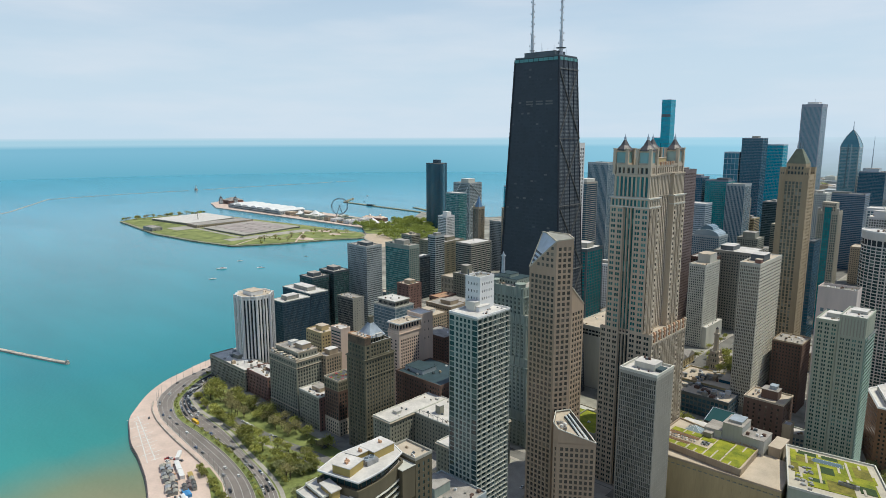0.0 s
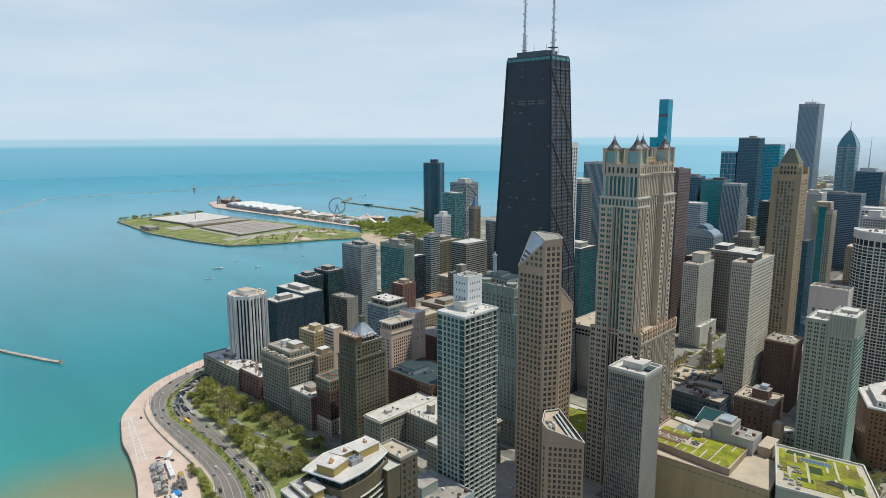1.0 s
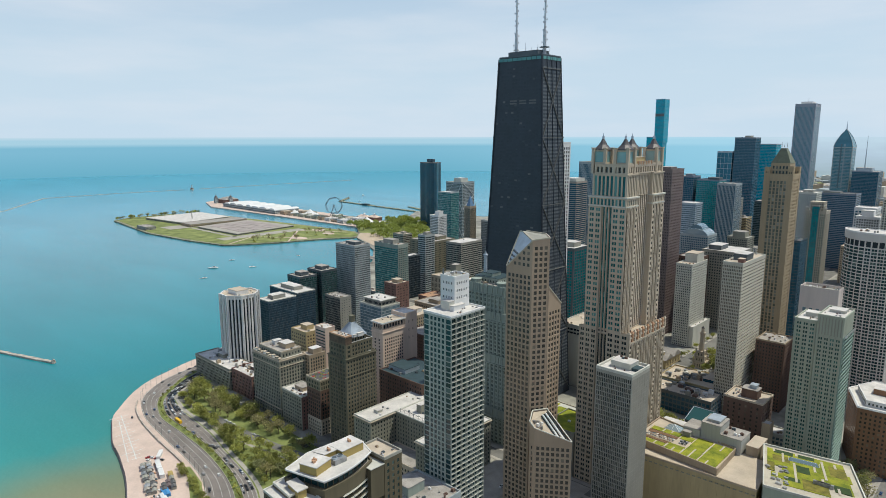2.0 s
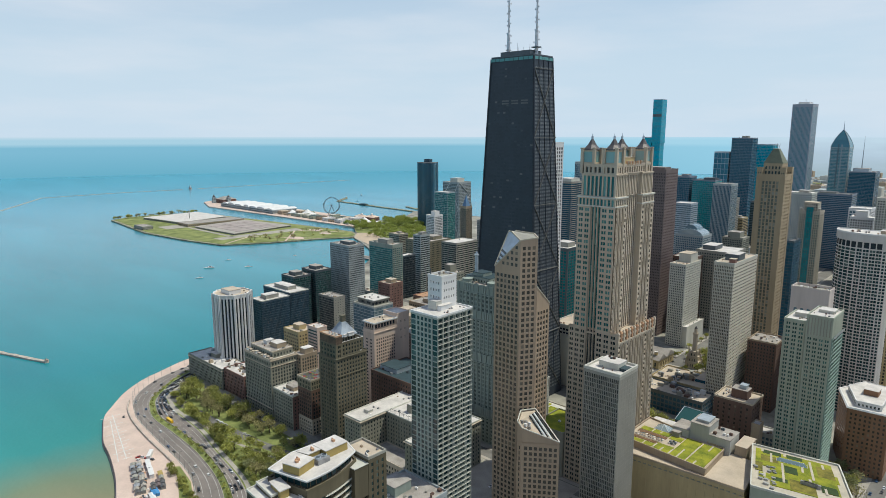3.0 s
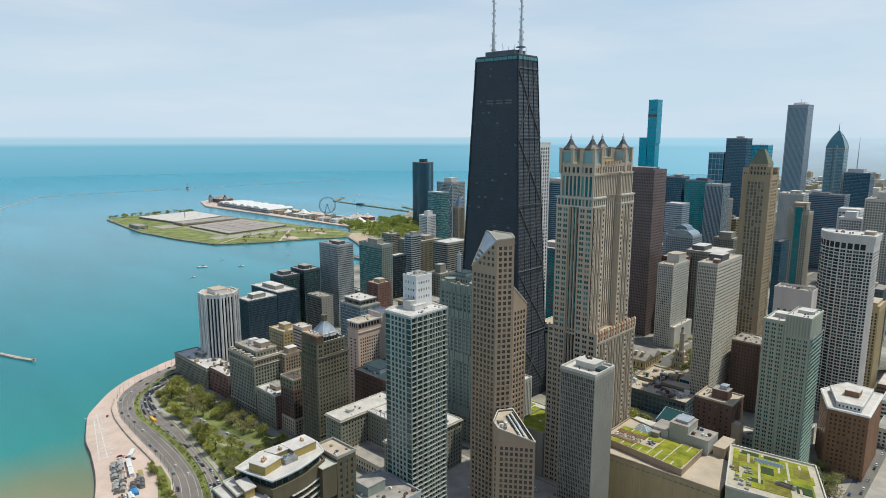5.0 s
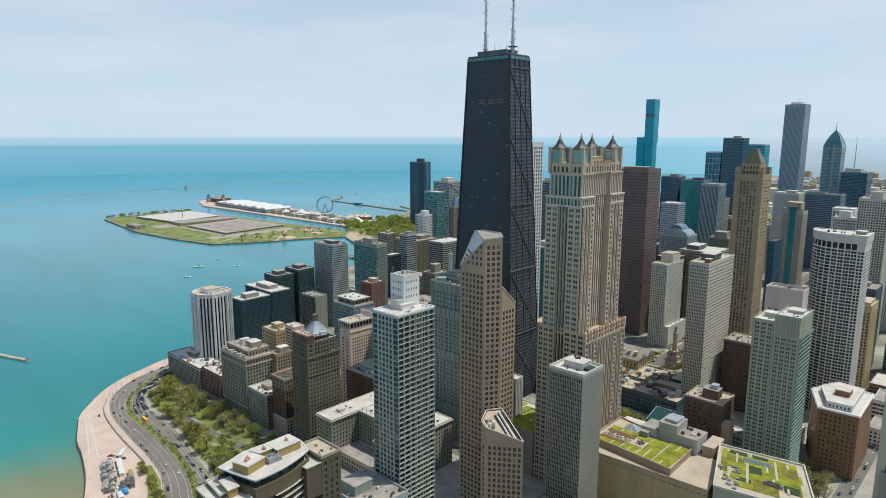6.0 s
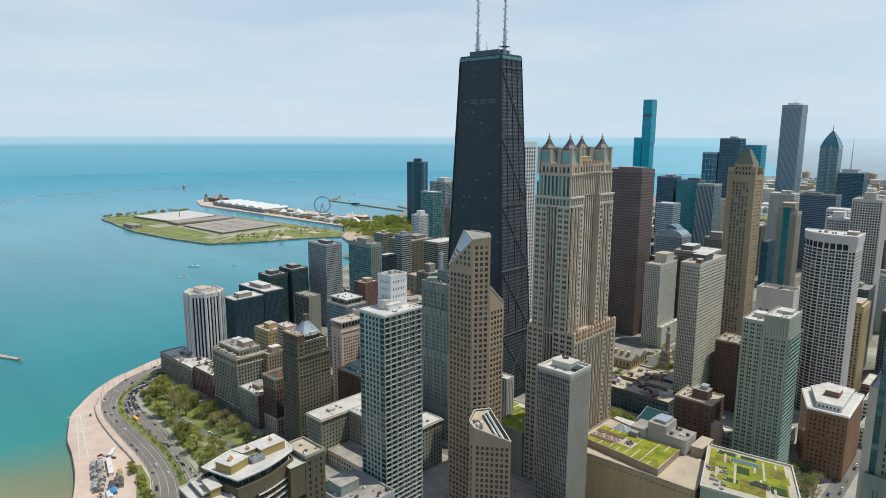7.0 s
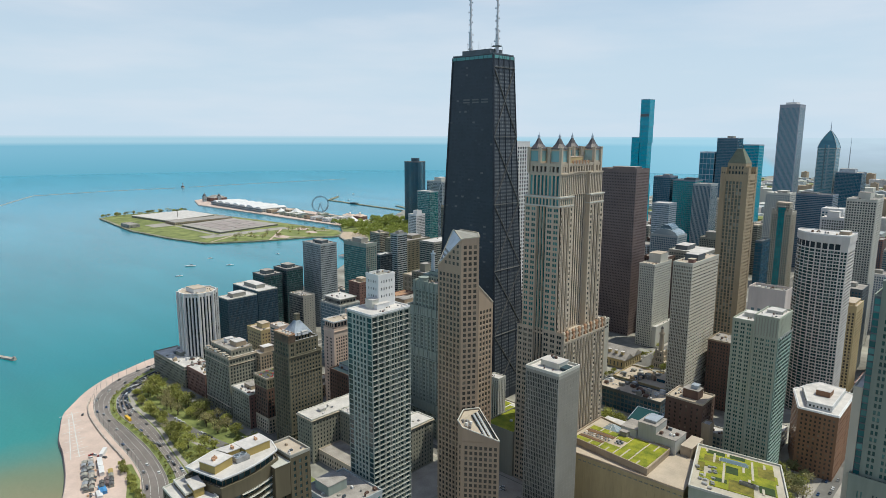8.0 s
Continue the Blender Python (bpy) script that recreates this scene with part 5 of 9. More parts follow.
def stone_house():
    b = Building("apartment_building", "tall grey stone apartment house with stepped roof terraces", rect(114, 160, 205, 234), "apartment building", "park row")
    st = style(2.9, **ROW)
    b.wall(rect(114, 160, 205, 234), 4, 61.5, GREY_STONE, st)
    b.roof(rect(114, 160, 205, 234), 61.5, WHITE_ROOF, 1.0, LIMESTONE)
    for zz in (14, 54.5, 60.6):
        g = Geo()
        g.prism(inset(rect(114, 160, 205, 234), -0.6), zz, zz + 0.6)
        part("cornice", g, LIMESTONE, b.root)
    for k in range(9):
        b.block(114.6 + k * 5, 117.4 + k * 5, 230.6, 233.2, 61.5, 63.2 + (k * 7 % 3) * 0.6, (TAN_BRICK, GREY_STONE, WHITE_PAINT)[k % 3], "roof_house", TAN_ROOF)
    b.wall(rect(118, 156, 207, 229), 61.5, 67.5, GREY_STONE, style(3.4, 5.5, 0.5, 0.5, 0.3, 1, 1), name="attic")
    b.roof(rect(118, 156, 207, 229), 67.5, GRAVEL_ROOF, 0.8, LIMESTONE)
    b.block(124, 136, 210, 220, 67.5, 72, TAN_BRICK)
    b.block(142, 148, 212, 220, 67.5, 71, WHITE_PAINT)
    b.clutter(118, 156, 209, 227, 67.52, 10, 2)
    b.clutter(115, 158, 229.5, 233, 61.52, 10, 1.4)
    b.wall(rect(108, 122, 186, 204.8), 4, 60, TAN_BRICK, style(2.9, **ROW), name="rear_wing")
    b.roof(rect(108, 122, 186, 204.8), 60, GRAVEL_ROOF, 0.8, TAN_BRICK)
    b.block(110, 118, 189, 199, 60, 65, TAN_BRICK)
    b.finish(50)

stone_house()
def brick_and_stone_house():
    poly = rect(80, 111.5, 212, 234)
    b = Building("apartment_building", "red brick and stone apartment house with roof plants", poly, "apartment building", "park row")
    bay = style(3.6, 3.4, 0.62, 0.6, 0.35, 1.0, 2.2, pair=0.4)
    b.wall([(80.4, 212), (111.5, 212), (111.5, 234), (80.4, 234)], 4, 36, GREY_STONE, [None, None, bay, None])
    b.wall([(80, 234), (80, 212), (80.38, 212), (80.38, 234)], 4, 36, RED_BRICK, [style(3.4, 3.4, 0.36, 0.5, 0.25, 1.0, 2.2), None, None, None], GLASS, "side_wall")
    b.roof(poly, 36, WHITE_ROOF, 1.2, PALE_CONCRETE)
    b.block(90, 102, 216, 226, 36, 39.5, TAN_BRICK, roof=GRAVEL_ROOF)
    b.clutter(82, 110, 214, 233, 36, 14, 2.6)
    b.finish(40)

brick_and_stone_house()

def garden_house():
    b = Building("apartment_building", "narrow dark brick apartment house with a roof garden", rect(59, 79.5, 206, 228.5), "apartment building", "park row")
    b.wall(rect(59, 79.5, 206, 228.5), 4, 19, LIMESTONE, style(2.9, **ROW))
    b.wall(rect(59.2, 79.3, 206.2, 228.3), 19, 46, DARK_BRICK, style(2.9, **ROW))
    b.wall(rect(59, 79.5, 206, 228.5), 46, 55, OLIVE_STONE, style(2.4, 3.6, 0.6, 0.7, 0.3, 0.8, 1))
    b.roof(rect(59, 79.5, 206, 228.5), 55, DARK_ROOF, 1.1, LIMESTONE)
    for k in range(16):
        g = Geo()
        x, y = 61 + (k * 7.3) % 16, 208 + (k * 4.7) % 19
        for j in range(26):
            a, c = b.rng.uniform(0, 6.28), b.rng.uniform(0, 6.28)
            p = Vector((x + b.rng.gauss(0, 0.7), y + b.rng.gauss(0, 0.7), 55.3 + b.rng.uniform(0, 1.3)))
            u, w = Vector((math.cos(a), math.sin(a), 0.4)) * 0.4, Vector((math.sin(c), math.cos(c), 0.5)) * 0.4
            g.face((p - u)[:], (p - w)[:], (p + u)[:], (p + w)[:])
        part("roof_plant", g, (LEAF, LEAF, FLOWER)[k % 3], b.root, "planted shrub on the roof")
    b.finish(60)

FLOWER = material("red_flowers", (0.45, 0.06, 0.05), 0.8, 0.2, 2, 0.3, bump=0)
garden_house()

UMBER_STONE = material("umber_stone", (0.140, 0.127, 0.087), 0.85, 0.2, 14, 1.5, streak=True)

def pyramid_house():
    x0, x1, y0, y1 = 18, 42, 199, 231.3
    b = Building("apartment_tower", "dark olive stone tower with a pale metal pyramid roof", rect(x0, x1, y0, y1), "apartment tower", "park row")
    st = [style(2.9, 3.5, 0.5, 0.6, 0.3, 1.0, 2.0), style(2.9, 3.5, 0.5, 0.6, 0.3, 1.0, 2.0), style(3.6, 3.5, 0.6, 0.66, 0.5, 1.6, 2.0, pair=0.4), style(2.9, 3.5, 0.52, 0.58, 0.4, 1.0, 2.0)]
    b.wall(rect(x0, x1, y0, y1), 4, 86, UMBER_STONE, st)
    b.roof(rect(x0, x1, y0, y1 - 7.2), 86, GRAVEL_ROOF, 1.2, UMBER_STONE)
    # tall bay on the park side, with a copper-toned screen on top
    bay = rect(x0 + 0.05, x1 - 2.0, y1 - 7.0, y1 - 0.05)
    b.wall(bay, 86, 98, UMBER_STONE, style(3.6, 3.8, 0.6, 0.62, 0.5, 1.2, 0.6, pair=0.4), name="upper_bay")
    g = Geo()
    g.prism(inset(bay, 0.2), 98, 104.6)
    part("roof_screen", g, UMBER_DARK, b.root, "dark screen round the roof plant")
    b.roof(inset(bay, 0.15), 104.6, TAN_ROOF, 0.7, COPPER_PANEL)
    for k in range(3):
        b.block(x0 + 3 + k * 4.5, x0 + 4.2 + k * 4.5, y1 - 4.5, y1 - 3.2, 104.6, 106.4, WHITE_PAINT, "vent")
    up = rect(x0 + 2.2, x1 - 1.5, y0 + 1.8, y1 - 7.1)
    b.wall(up, 86, 96.5, UMBER_STONE, style(2.9, 3.4, 0.5, 0.6, 0.3, 1, 0.4), name="upper_floors")
    b.roof(up, 96.5, GRAVEL_ROOF, 1.3, UMBER_STONE)
    g = Geo()
    for p, q in zip(up, up[1:] + up[:1]):
        g.beam((*p, 98.2), (*q, 98.2), 0.3, 0.3)
    part("rail", g, WHITE_PAINT, b.root, "white rail of the roof terrace")
    cx, cy = 29.5, 214.8
    b.wall(rect(cx - 7.8, cx + 7.8, cy - 8.3, cy + 8.3), 96.5, 102, UMBER_STONE, style(3, 5, 0.5, 0.6, 0.3, 1, 0.6), name="attic")
    for zz, out in ((18, 0.5), (70, 0.5), (85.4, 0.8)):
        g = Geo()
        g.prism(inset(rect(x0, x1, y0, y1), -out), zz, zz + 0.7)
        part("cornice", g, UMBER_STONE, b.root)
    g = Geo()
    g.frustum(rect(cx - 8.6, cx + 8.6, cy - 9, cy + 9), 102, rect(cx - 1.8, cx + 1.8, cy - 1.8, cy + 1.8), 112.6)
    roof = part("pyramid_roof", g, PALE_METAL, b.root, "pale standing-seam metal pyramid roof")
    for k in range(14):
        g = Geo()
        s = -7.8 + k * 1.2
        g.beam((cx + s, cy + 9.0, 102.1), (cx + s * 0.19, cy + 1.85, 112.6), 0.16)
        g.beam((cx - 8.6, cy + s * 1.0, 102.1), (cx - 1.85, cy + s * 0.2, 112.6), 0.16)
        part("seam", g, PALE_METAL, roof)
    g = Geo()
    g.box(cx - 1.8, cx + 1.8, cy - 1.8, cy + 1.8, 111, 117.4)
    g.box(cx - 2.1, cx + 2.1, cy - 2.1, cy + 2.1, 117.4, 118.1)
    part("chimney", g, UMBER_STONE, b.root)
    b.block(cx - 9.4, cx - 6.2, cy - 4.6, cy + 1.2, 101.6, 104.2, WHITE_PAINT, "dormer")
    b.block(cx - 8.8, cx - 6.4, cy + 2.6, cy + 5.4, 101.6, 103.6, WHITE_PAINT, "dormer")
    b.clutter(x0 + 0.6, x0 + 1.9, y0 + 2, y1 - 9, 86.02, 6, 1.4)
    b.finish(50)

UMBER_DARK = material("umber_metal_screen", (0.06, 0.045, 0.035), 0.7, 0.25, 6, 1, tint=(0.11, 0.075, 0.05))
pyramid_house()

# towers by the drive
def striped_tower():
    cx, cy, r = 252, 194, 20.6
    poly = [(cx + r * math.cos(math.pi / 8 + i * math.pi / 4), cy + r * math.sin(math.pi / 8 + i * math.pi / 4)) for i in range(8)]
    b = Building("apartment_tower", "white eight-sided apartment tower with dark vertical window strips", poly, "apartment tower")
    b.wall(poly, 4, 95, WHITE_PAINT, style(3.9, 3.2, 0.52, 0.999, 0.9, 0.6, 2.2), GLASS_BLACK)
    b.roof(poly, 95.6, TAN_ROOF, 1.4, WHITE_PAINT, 0.8)
    for (ax, ay), (bx, by) in zip(poly, poly[1:] + poly[:1]):
        for t in (0.0, 0.5):
            x, y = ax + (bx - ax) * t, ay + (by - ay) * t
            d = Vector((x - cx, y - cy)).normalized() * 0.5
            g = Geo()
            g.prism([(x + d.x + 0.9 * math.cos(i * math.pi / 2 + 0.4), y + d.y + 0.9 * math.sin(i * math.pi / 2 + 0.4)) for i in range(4)], 4, 97.1)
            part("pier", g, WHITE_PAINT, b.root, "white pier rising past the roof edge")
    b.block(cx - 9, cx + 9, cy - 6, cy + 8, 95.6, 100.2, WHITE_PAINT, roof=TAN_ROOF)
    b.clutter(cx - 13, cx + 13, cy - 13, cy + 13, 95.7, 10, 1.7)
    b.finish(0)

striped_tower()
GLASS_STEEL = glass("slate_window_glass", (0.030, 0.062, 0.085), (0.09, 0.10, 0.10), 0.12, rough=0.15, spec=0.4)
STEEL = style(1.6, 2.9, 0.84, 0.78, 0.12, 0.3, 2, fin=0.15, fin_w=0.2)
for label, x0, x1, y0, y1, z, pent in (("black steel and glass apartment slab, white roof house", 246, 268, 124.5, 162, 80, True), ("black steel and glass apartment slab, white roof edge", 256, 315, 90.5, 117.2, 80, True),
                                       ("dark grey glass apartment slab with a flat roof", 311, 339, 47.5, 75.2, 84, False), ("dark grey glass apartment tower with a roof tank", 306.5, 338, 18, 43.8, 88, False)):
    simple("apartment_tower", label, x0, x1, y0, y1, z, SLATE_STEEL if pent else DARK_METAL, STEEL, GLASS_STEEL if pent else GLASS_POOL, WHITE_ROOF if pent else GRAVEL_ROOF, 0.8, 5, 0,
           pent=(0.25, 0.75, 0.3, 0.75, 4.5, GREY_CONCRETE if pent else DARK_METAL), rim=PALE_CONCRETE if pent else DARK_METAL, group="steel and glass towers")
simple("apartment_tower", "grey concrete grid apartment tower with roof plant", 289.6, 331, -27, 0.2, 118, BLUE_GREY, [style(1.9, 3.0, 0.7, 0.62, 0.3, 0.5, 1.5), style(1.9, 3.0, 0.75, 0.6, 0.3, 0.5, 1.5)], GLASS, GRAVEL_ROOF, 1.0, 10, pent=(0.2, 0.7, 0.3, 0.7, 4, DARK_METAL))
simple("apartment_tower", "green glass apartment tower with white balconies", 287.4, 339, -98, -77.8, 109.5, BEACON_STONE, [style(3, 3.1, 0.999, 0.72, 0.3, 0.5, 4), None, style(3, 3.1, 0.999, 0.8, 0.2, 0.5, 5), style(4, 3.1, 0.7, 0.6, 0.8, 0.5, 4, band=0.5)], GLASS_TEAL, GRAVEL_ROOF, 1.0, 6, pent=(0.3, 0.7, 0.2, 0.8, 6, GREY_CONCRETE))
simple("apartment_building", "dark glass building with a tan side wall", 247, 278, 42, 60, 64.5, GREY_CONCRETE, [None, None, style(1.8, 3.1, 0.8, 0.75, 0.15, 0.3, 1.5), style(4.2, 3.3, 0.3, 0.3, 0.3, 1.5, 2)], GLASS_BLACK, GRAVEL_ROOF, 1.0, 14)
def pink_tower():
    b = Building("apartment_tower", "pinkish apartment tower with rows of square windows", rect(62, 78, 106, 152.5), "apartment tower")
    few, rows = style(5.0, 3.3, 0.4, 0.5, 0.3, 2.0, 9), style(2.7, 3.2, 0.62, 0.62, 0.5, 2.2, 9)
    b.wall(rect(62, 78, 123, 152.5), 4, 83.5, PINK_STUCCO, [None, few, few, rows], GLASS_BLACK)
    g = Geo()
    g.prism(inset(rect(62, 78, 123, 152.5), -0.6), 79.8, 80.5)
    part("cornice", g, PINK_STUCCO, b.root)
    b.wall(rect(63, 77.5, 123.4, 151.5), 83.5, 89, PINK_STUCCO, style(3.6, 5, 0.7, 0.8, 0.8, 0.8, 0.5), GLASS_BLACK, "attic")
    b.roof(inset(rect(62, 78, 123, 152.5), -0.5), 89.5, TAN_ROOF, 1.0, WHITE_PAINT)
    b.wall(rect(62.3, 82, 106, 122.9), 4, 93, PINK_STUCCO, [None, None, None, style(6, 9, 0.2, 0.3, 0.3, 3, 4, 60)], GLASS, "wing")
    b.roof(rect(62.3, 82, 106, 122.9), 93, WHITE_ROOF, 1.0, PINK_STUCCO)
    b.clutter(64, 76, 126, 149, 89.5, 6, 1.6)
    b.finish(90)

pink_tower()
simple("apartment_building", "grey brick building with small windows", 60, 95, 62, 91.5, 62, DARK_BRICK, style(3, 3.3, 0.45, 0.5), GLASS, GRAVEL_ROOF, 1, 8)

def glass_setback():
    b = Building("office_building", "pale grey glass office block with a set-back white roof", rect(149.7, 187, 48, 77), "office building")
    st = style(2.2, 3.6, 0.999, 0.82, 0.12, 0.4, 1.2)
    b.wall(rect(149.7, 187, 48, 77), 4, 74, BLUE_GREY, st, GLASS_SKY)
    b.roof(rect(149.7, 187, 48, 77), 74, GREY_CONCRETE, 1.0, PALE_CONCRETE)
    b.wall(rect(154, 183, 51, 73), 74, 80, GREY_CONCRETE, style(2.2, 5, 0.8, 0.6, 0.3, 0.5, 0.8), GLASS_BLACK, "upper_floor")
    b.roof(rect(153, 184, 50, 74), 80.5, WHITE_ROOF, 0.5, PALE_CONCRETE)
    b.clutter(158, 180, 53, 70, 80.52, 5, 2)
    b.finish(0)

glass_setback()
simple("apartment_building", "red brick block with a pale roof house", 205, 227, -20, 3, 79, RED_BRICK, style(2.6, 3.3, 0.5, 0.55), GLASS_WARM, TAN_ROOF, 1, 8, pent=(0.2, 0.7, 0.3, 0.7, 4.5, TAN_BRICK))
simple("office_building", "long brick building with a copper-green roof", -5, 52, 120, 166, 50, DARK_BRICK, style(3.2, 3.6, 0.45, 0.55), GLASS, TEAL_ROOF, 1.2, 10, picked=40, pent=(0.55, 0.95, 0.4, 0.8, 4, PALE_METAL))

# the stepped stone tower with a beacon
def beacon_tower():
    b = Building("skyscraper", "stepped grey limestone tower topped by a beacon mast", rect(-74, -12, 80, 134), "skyscraper")
    st = style(4.3, 3.6, 0.5, 0.62, 0.5, 2.2, 6, fin=0.35, fin_w=1.3, pair=0.6)
    tiers = ((-75, -10, 80, 133.5, 4, 34), (-72, -13, 83, 131.5, 34, 81), (-70, -17, 86, 130.2, 81, 118), (-65, -22.3, 90, 128.5, 118, 140.2))
    for x0, x1, y0, y1, z0, z1 in tiers:
        b.wall(rect(x0, x1, y0, y1), z0, z1, BEACON_STONE, st)
        b.roof(rect(x0, x1, y0, y1), z1, GRAVEL_ROOF, 1.4, BEACON_STONE, 0.8)
        for k in range(int((x1 - x0) / 5)):
            x = x0 + 2.4 + k * (x1 - x0 - 4.8) / max(1, int((x1 - x0) / 5) - 1)
            g = Geo()
            g.box(x - 0.7, x + 0.7, y1 - 0.2, y1 + 0.7, z1 - 5, z1 + 0.8)
            g.box(x - 0.5, x + 0.5, y1 - 0.2, y1 + 0.5, z1 + 0.8, z1 + 2.0)
            part("pinnacle", g, BEACON_STONE, b.root, "carved stone pier top")
        g = Geo()
        g.prism(inset(rect(x0, x1, y0, y1), -1.0), z1 - 7.0, z1 - 6.2)
        part("cornice", g, BEACON_STONE, b.root)
    for x in (-58, -30):
        g = Geo()
        g.rod((x, 123, 140.2), (x, 123, 143.6), 4.6, 4.4, 10)
        g.rod((x, 123, 143.6), (x, 123, 144.2), 4.9, 4.9, 10)
        part("roof_turret", g, BEACON_STONE, b.root, "low octagonal roof turret")
    b.block(-50, -24, 97, 118, 140.2, 145, BEACON_STONE, st=style(3, 4, 0.4, 0.5, 0.3, 1, 1), roof=TEAL_ROOF)
    b.block(-41, -29, 103, 115, 145.4, 148, BEACON_STONE, roof=TEAL_ROOF)
    g = Geo()
    g.rod((-31.5, 113, 145), (-31.5, 113, 163), 1.7, 1.5, 12)
    g.rod((-31.5, 113, 163), (-31.5, 113, 164), 2.2, 2.2, 12)
    g.rod((-31.5, 113, 164), (-31.5, 113, 167), 1.2, 0.3, 12)
    part("beacon_mast", g, PALE_METAL, b.root, "pale round beacon mast")
    b.clutter(-60, -26, 119, 126, 140.2, 12, 2.2)
    b.finish(0)

beacon_tower()

# ---- towers on the inland side ----
RIB_CONCRETE = material("ribbed_pale_concrete", (0.53, 0.49, 0.41), 0.85, 0.12, 18, 2, streak=True)

def stripe_slab():
    x0, x1, y0, y1, z = -190.7, -172.5, -126, -62.4, 150.7
    b = Building("office_tower", "pale concrete slab tower with fine vertical ribs", rect(x0, x1, y0, y1), "office tower")
    b.wall(rect(x0, x1, y0, y1), 12, z, RIB_CONCRETE, [style(1.6, 3.2, 0.55, 0.62, 0.4, 0.5, 2, fin=0.2, fin_w=0.35), style(2.0, 3.2, 0.999, 0.42, 0.35, 0.5, 2), style(1.6, 3.2, 0.55, 0.62, 0.4, 0.5, 2, fin=0.2, fin_w=0.35), style(2.0, 3.2, 0.999, 0.27, 0.3, 0.5, 2)], GLASS_WARM)
    b.wall(rect(x0 + 1, x1 - 1, y0 + 1, y1 - 1), 4, 12, GREY_CONCRETE, None, name="base")
    b.roof(rect(x0, x1, y0, y1), z, TAN_ROOF, 0.8, PALE_CONCRETE)
    b.block(-188, -176, -98, -80, z, z + 6, DARK_METAL, roof=WHITE_ROOF)
    b.block(-189, -184, -74, -68, z, z + 3.5, RED_BRICK, "stair_house", TAN_ROOF)
    b.clutter(-188, -175, -122, -66, z + 0.02, 8, 1.8)
    b.finish(60)

stripe_slab()
simple("hotel", "whitish hotel tower with a set-back white roof house", -78.4, -58, -278, -230.4, 108.5, PALE_CONCRETE, style(2.3, 3.1, 0.5, 0.55, 0.35, 0.8, 1.5), GLASS, TAN_ROOF, 1.2, 6, pent=(0.15, 0.9, 0.1, 0.55, 11, PALE_CONCRETE))
simple("office_building", "low pale stone podium beside the hotel tower", -84, -78.6, -285, -232, 30, PALE_CONCRETE, None, GLASS, WHITE_ROOF, 1.0, 3)

ROSE_WHITE = material("rose_white_stone", (0.58, 0.50, 0.455), 0.8, 0.12, 12, 2, streak=True)
TEAL_STONE = material("teal_dark_stone", (0.22, 0.30, 0.26), 0.8, 0.2, 14, 2, streak=True)
CREAM_STONE = material("cream_green_stone", (0.385, 0.41, 0.33), 0.8, 0.14, 16, 2, streak=True)

def green_slab():
    b = Building("apartment_tower", "grey-green stone apartment tower with rows of paired windows", rect(-291, -259, -2, 29.6), "apartment tower")
    st = style(4.1, 3.1, 0.62, 0.60, 0.5, 0.9, 1.2, fin=0.6, fin_w=0.9, pair=0.55)
    louvre = style(1.9, 14, 0.4, 0.96, 0.4, 0.5, 0.5)
    low, high = rect(-274, -259, -2, 28.5), rect(-291, -274.2, -2, 29.6)
    b.wall(low, 4, 133, CREAM_STONE, [st, None, st, None], GLASS_POOL)
    b.roof(low, 133, WHITE_ROOF, 1.0, CREAM_STONE)
    b.wall(high, 4, 124.5, CREAM_STONE, [st, None, st, None], GLASS_POOL)
    b.wall(high, 124.5, 138.5, CREAM_STONE, [None, None, louvre, louvre], GREY_CONCRETE, "plant_floor")
    b.roof(high, 138.5, WHITE_ROOF, 1.2, CREAM_STONE)
    # glazed west side with balconies
    west = [(-291.8, 29.6), (-291.8, -2), (-291.02, -2), (-291.02, 29.6)]
    b.wall(west, 4, 124.5, TEAL_STONE, [style(3.4, 3.1, 0.86, 0.74, 0.35, 0.4, 0.8), None, None, None], GLASS_POOL, "glazed_wall")
    for k in range(38):
        g = Geo()
        zz = 7 + k * 3.1
        g.box(-292.4, -291.8, 0, 27, zz - 0.12, zz + 0.12)
        part("balcony", g, TEAL_STONE, b.root, "thin balcony slab")
    g = Geo()
    for k in range(9):
        y = 0.5 + k * 3.5
        g.box(-293.2, -292.4, y - 0.12, y + 0.12, 124.5, 126.2)
    part("parapet_posts", g, WHITE_PAINT, b.root, kind="stuff")
    b.block(-272, -263, 8, 16, 133, 136, PALE_CONCRETE)
    b.block(-288, -278, 4, 14, 138.5, 140.5, PALE_CONCRETE)
    b.clutter(-289, -276, 2, 26, 138.5, 9, 1.5)
    b.clutter(-272, -261, 2, 26, 133, 12, 1.5)
    b.finish(60)

green_slab()
simple("office_tower", "pinkish white concrete box tower with mechanical screens on top", -263.8, -233.5, -103, -85, 132.2, ROSE_WHITE, [None, None, style(5.0, 6, 0.5, 0.6, 0.4, 2, 16), None], GLASS_SKY, GREY_CONCRETE, 2.2, 18)
simple("apartment_building", "dark red brick apartment building with stone trim", -222, -196, -130, -100, 72, DARK_BRICK, style(2.6, 3.3, 0.42, 0.55), GLASS, GRAVEL_ROOF, 1.2, 16, rim=TAN_BRICK)

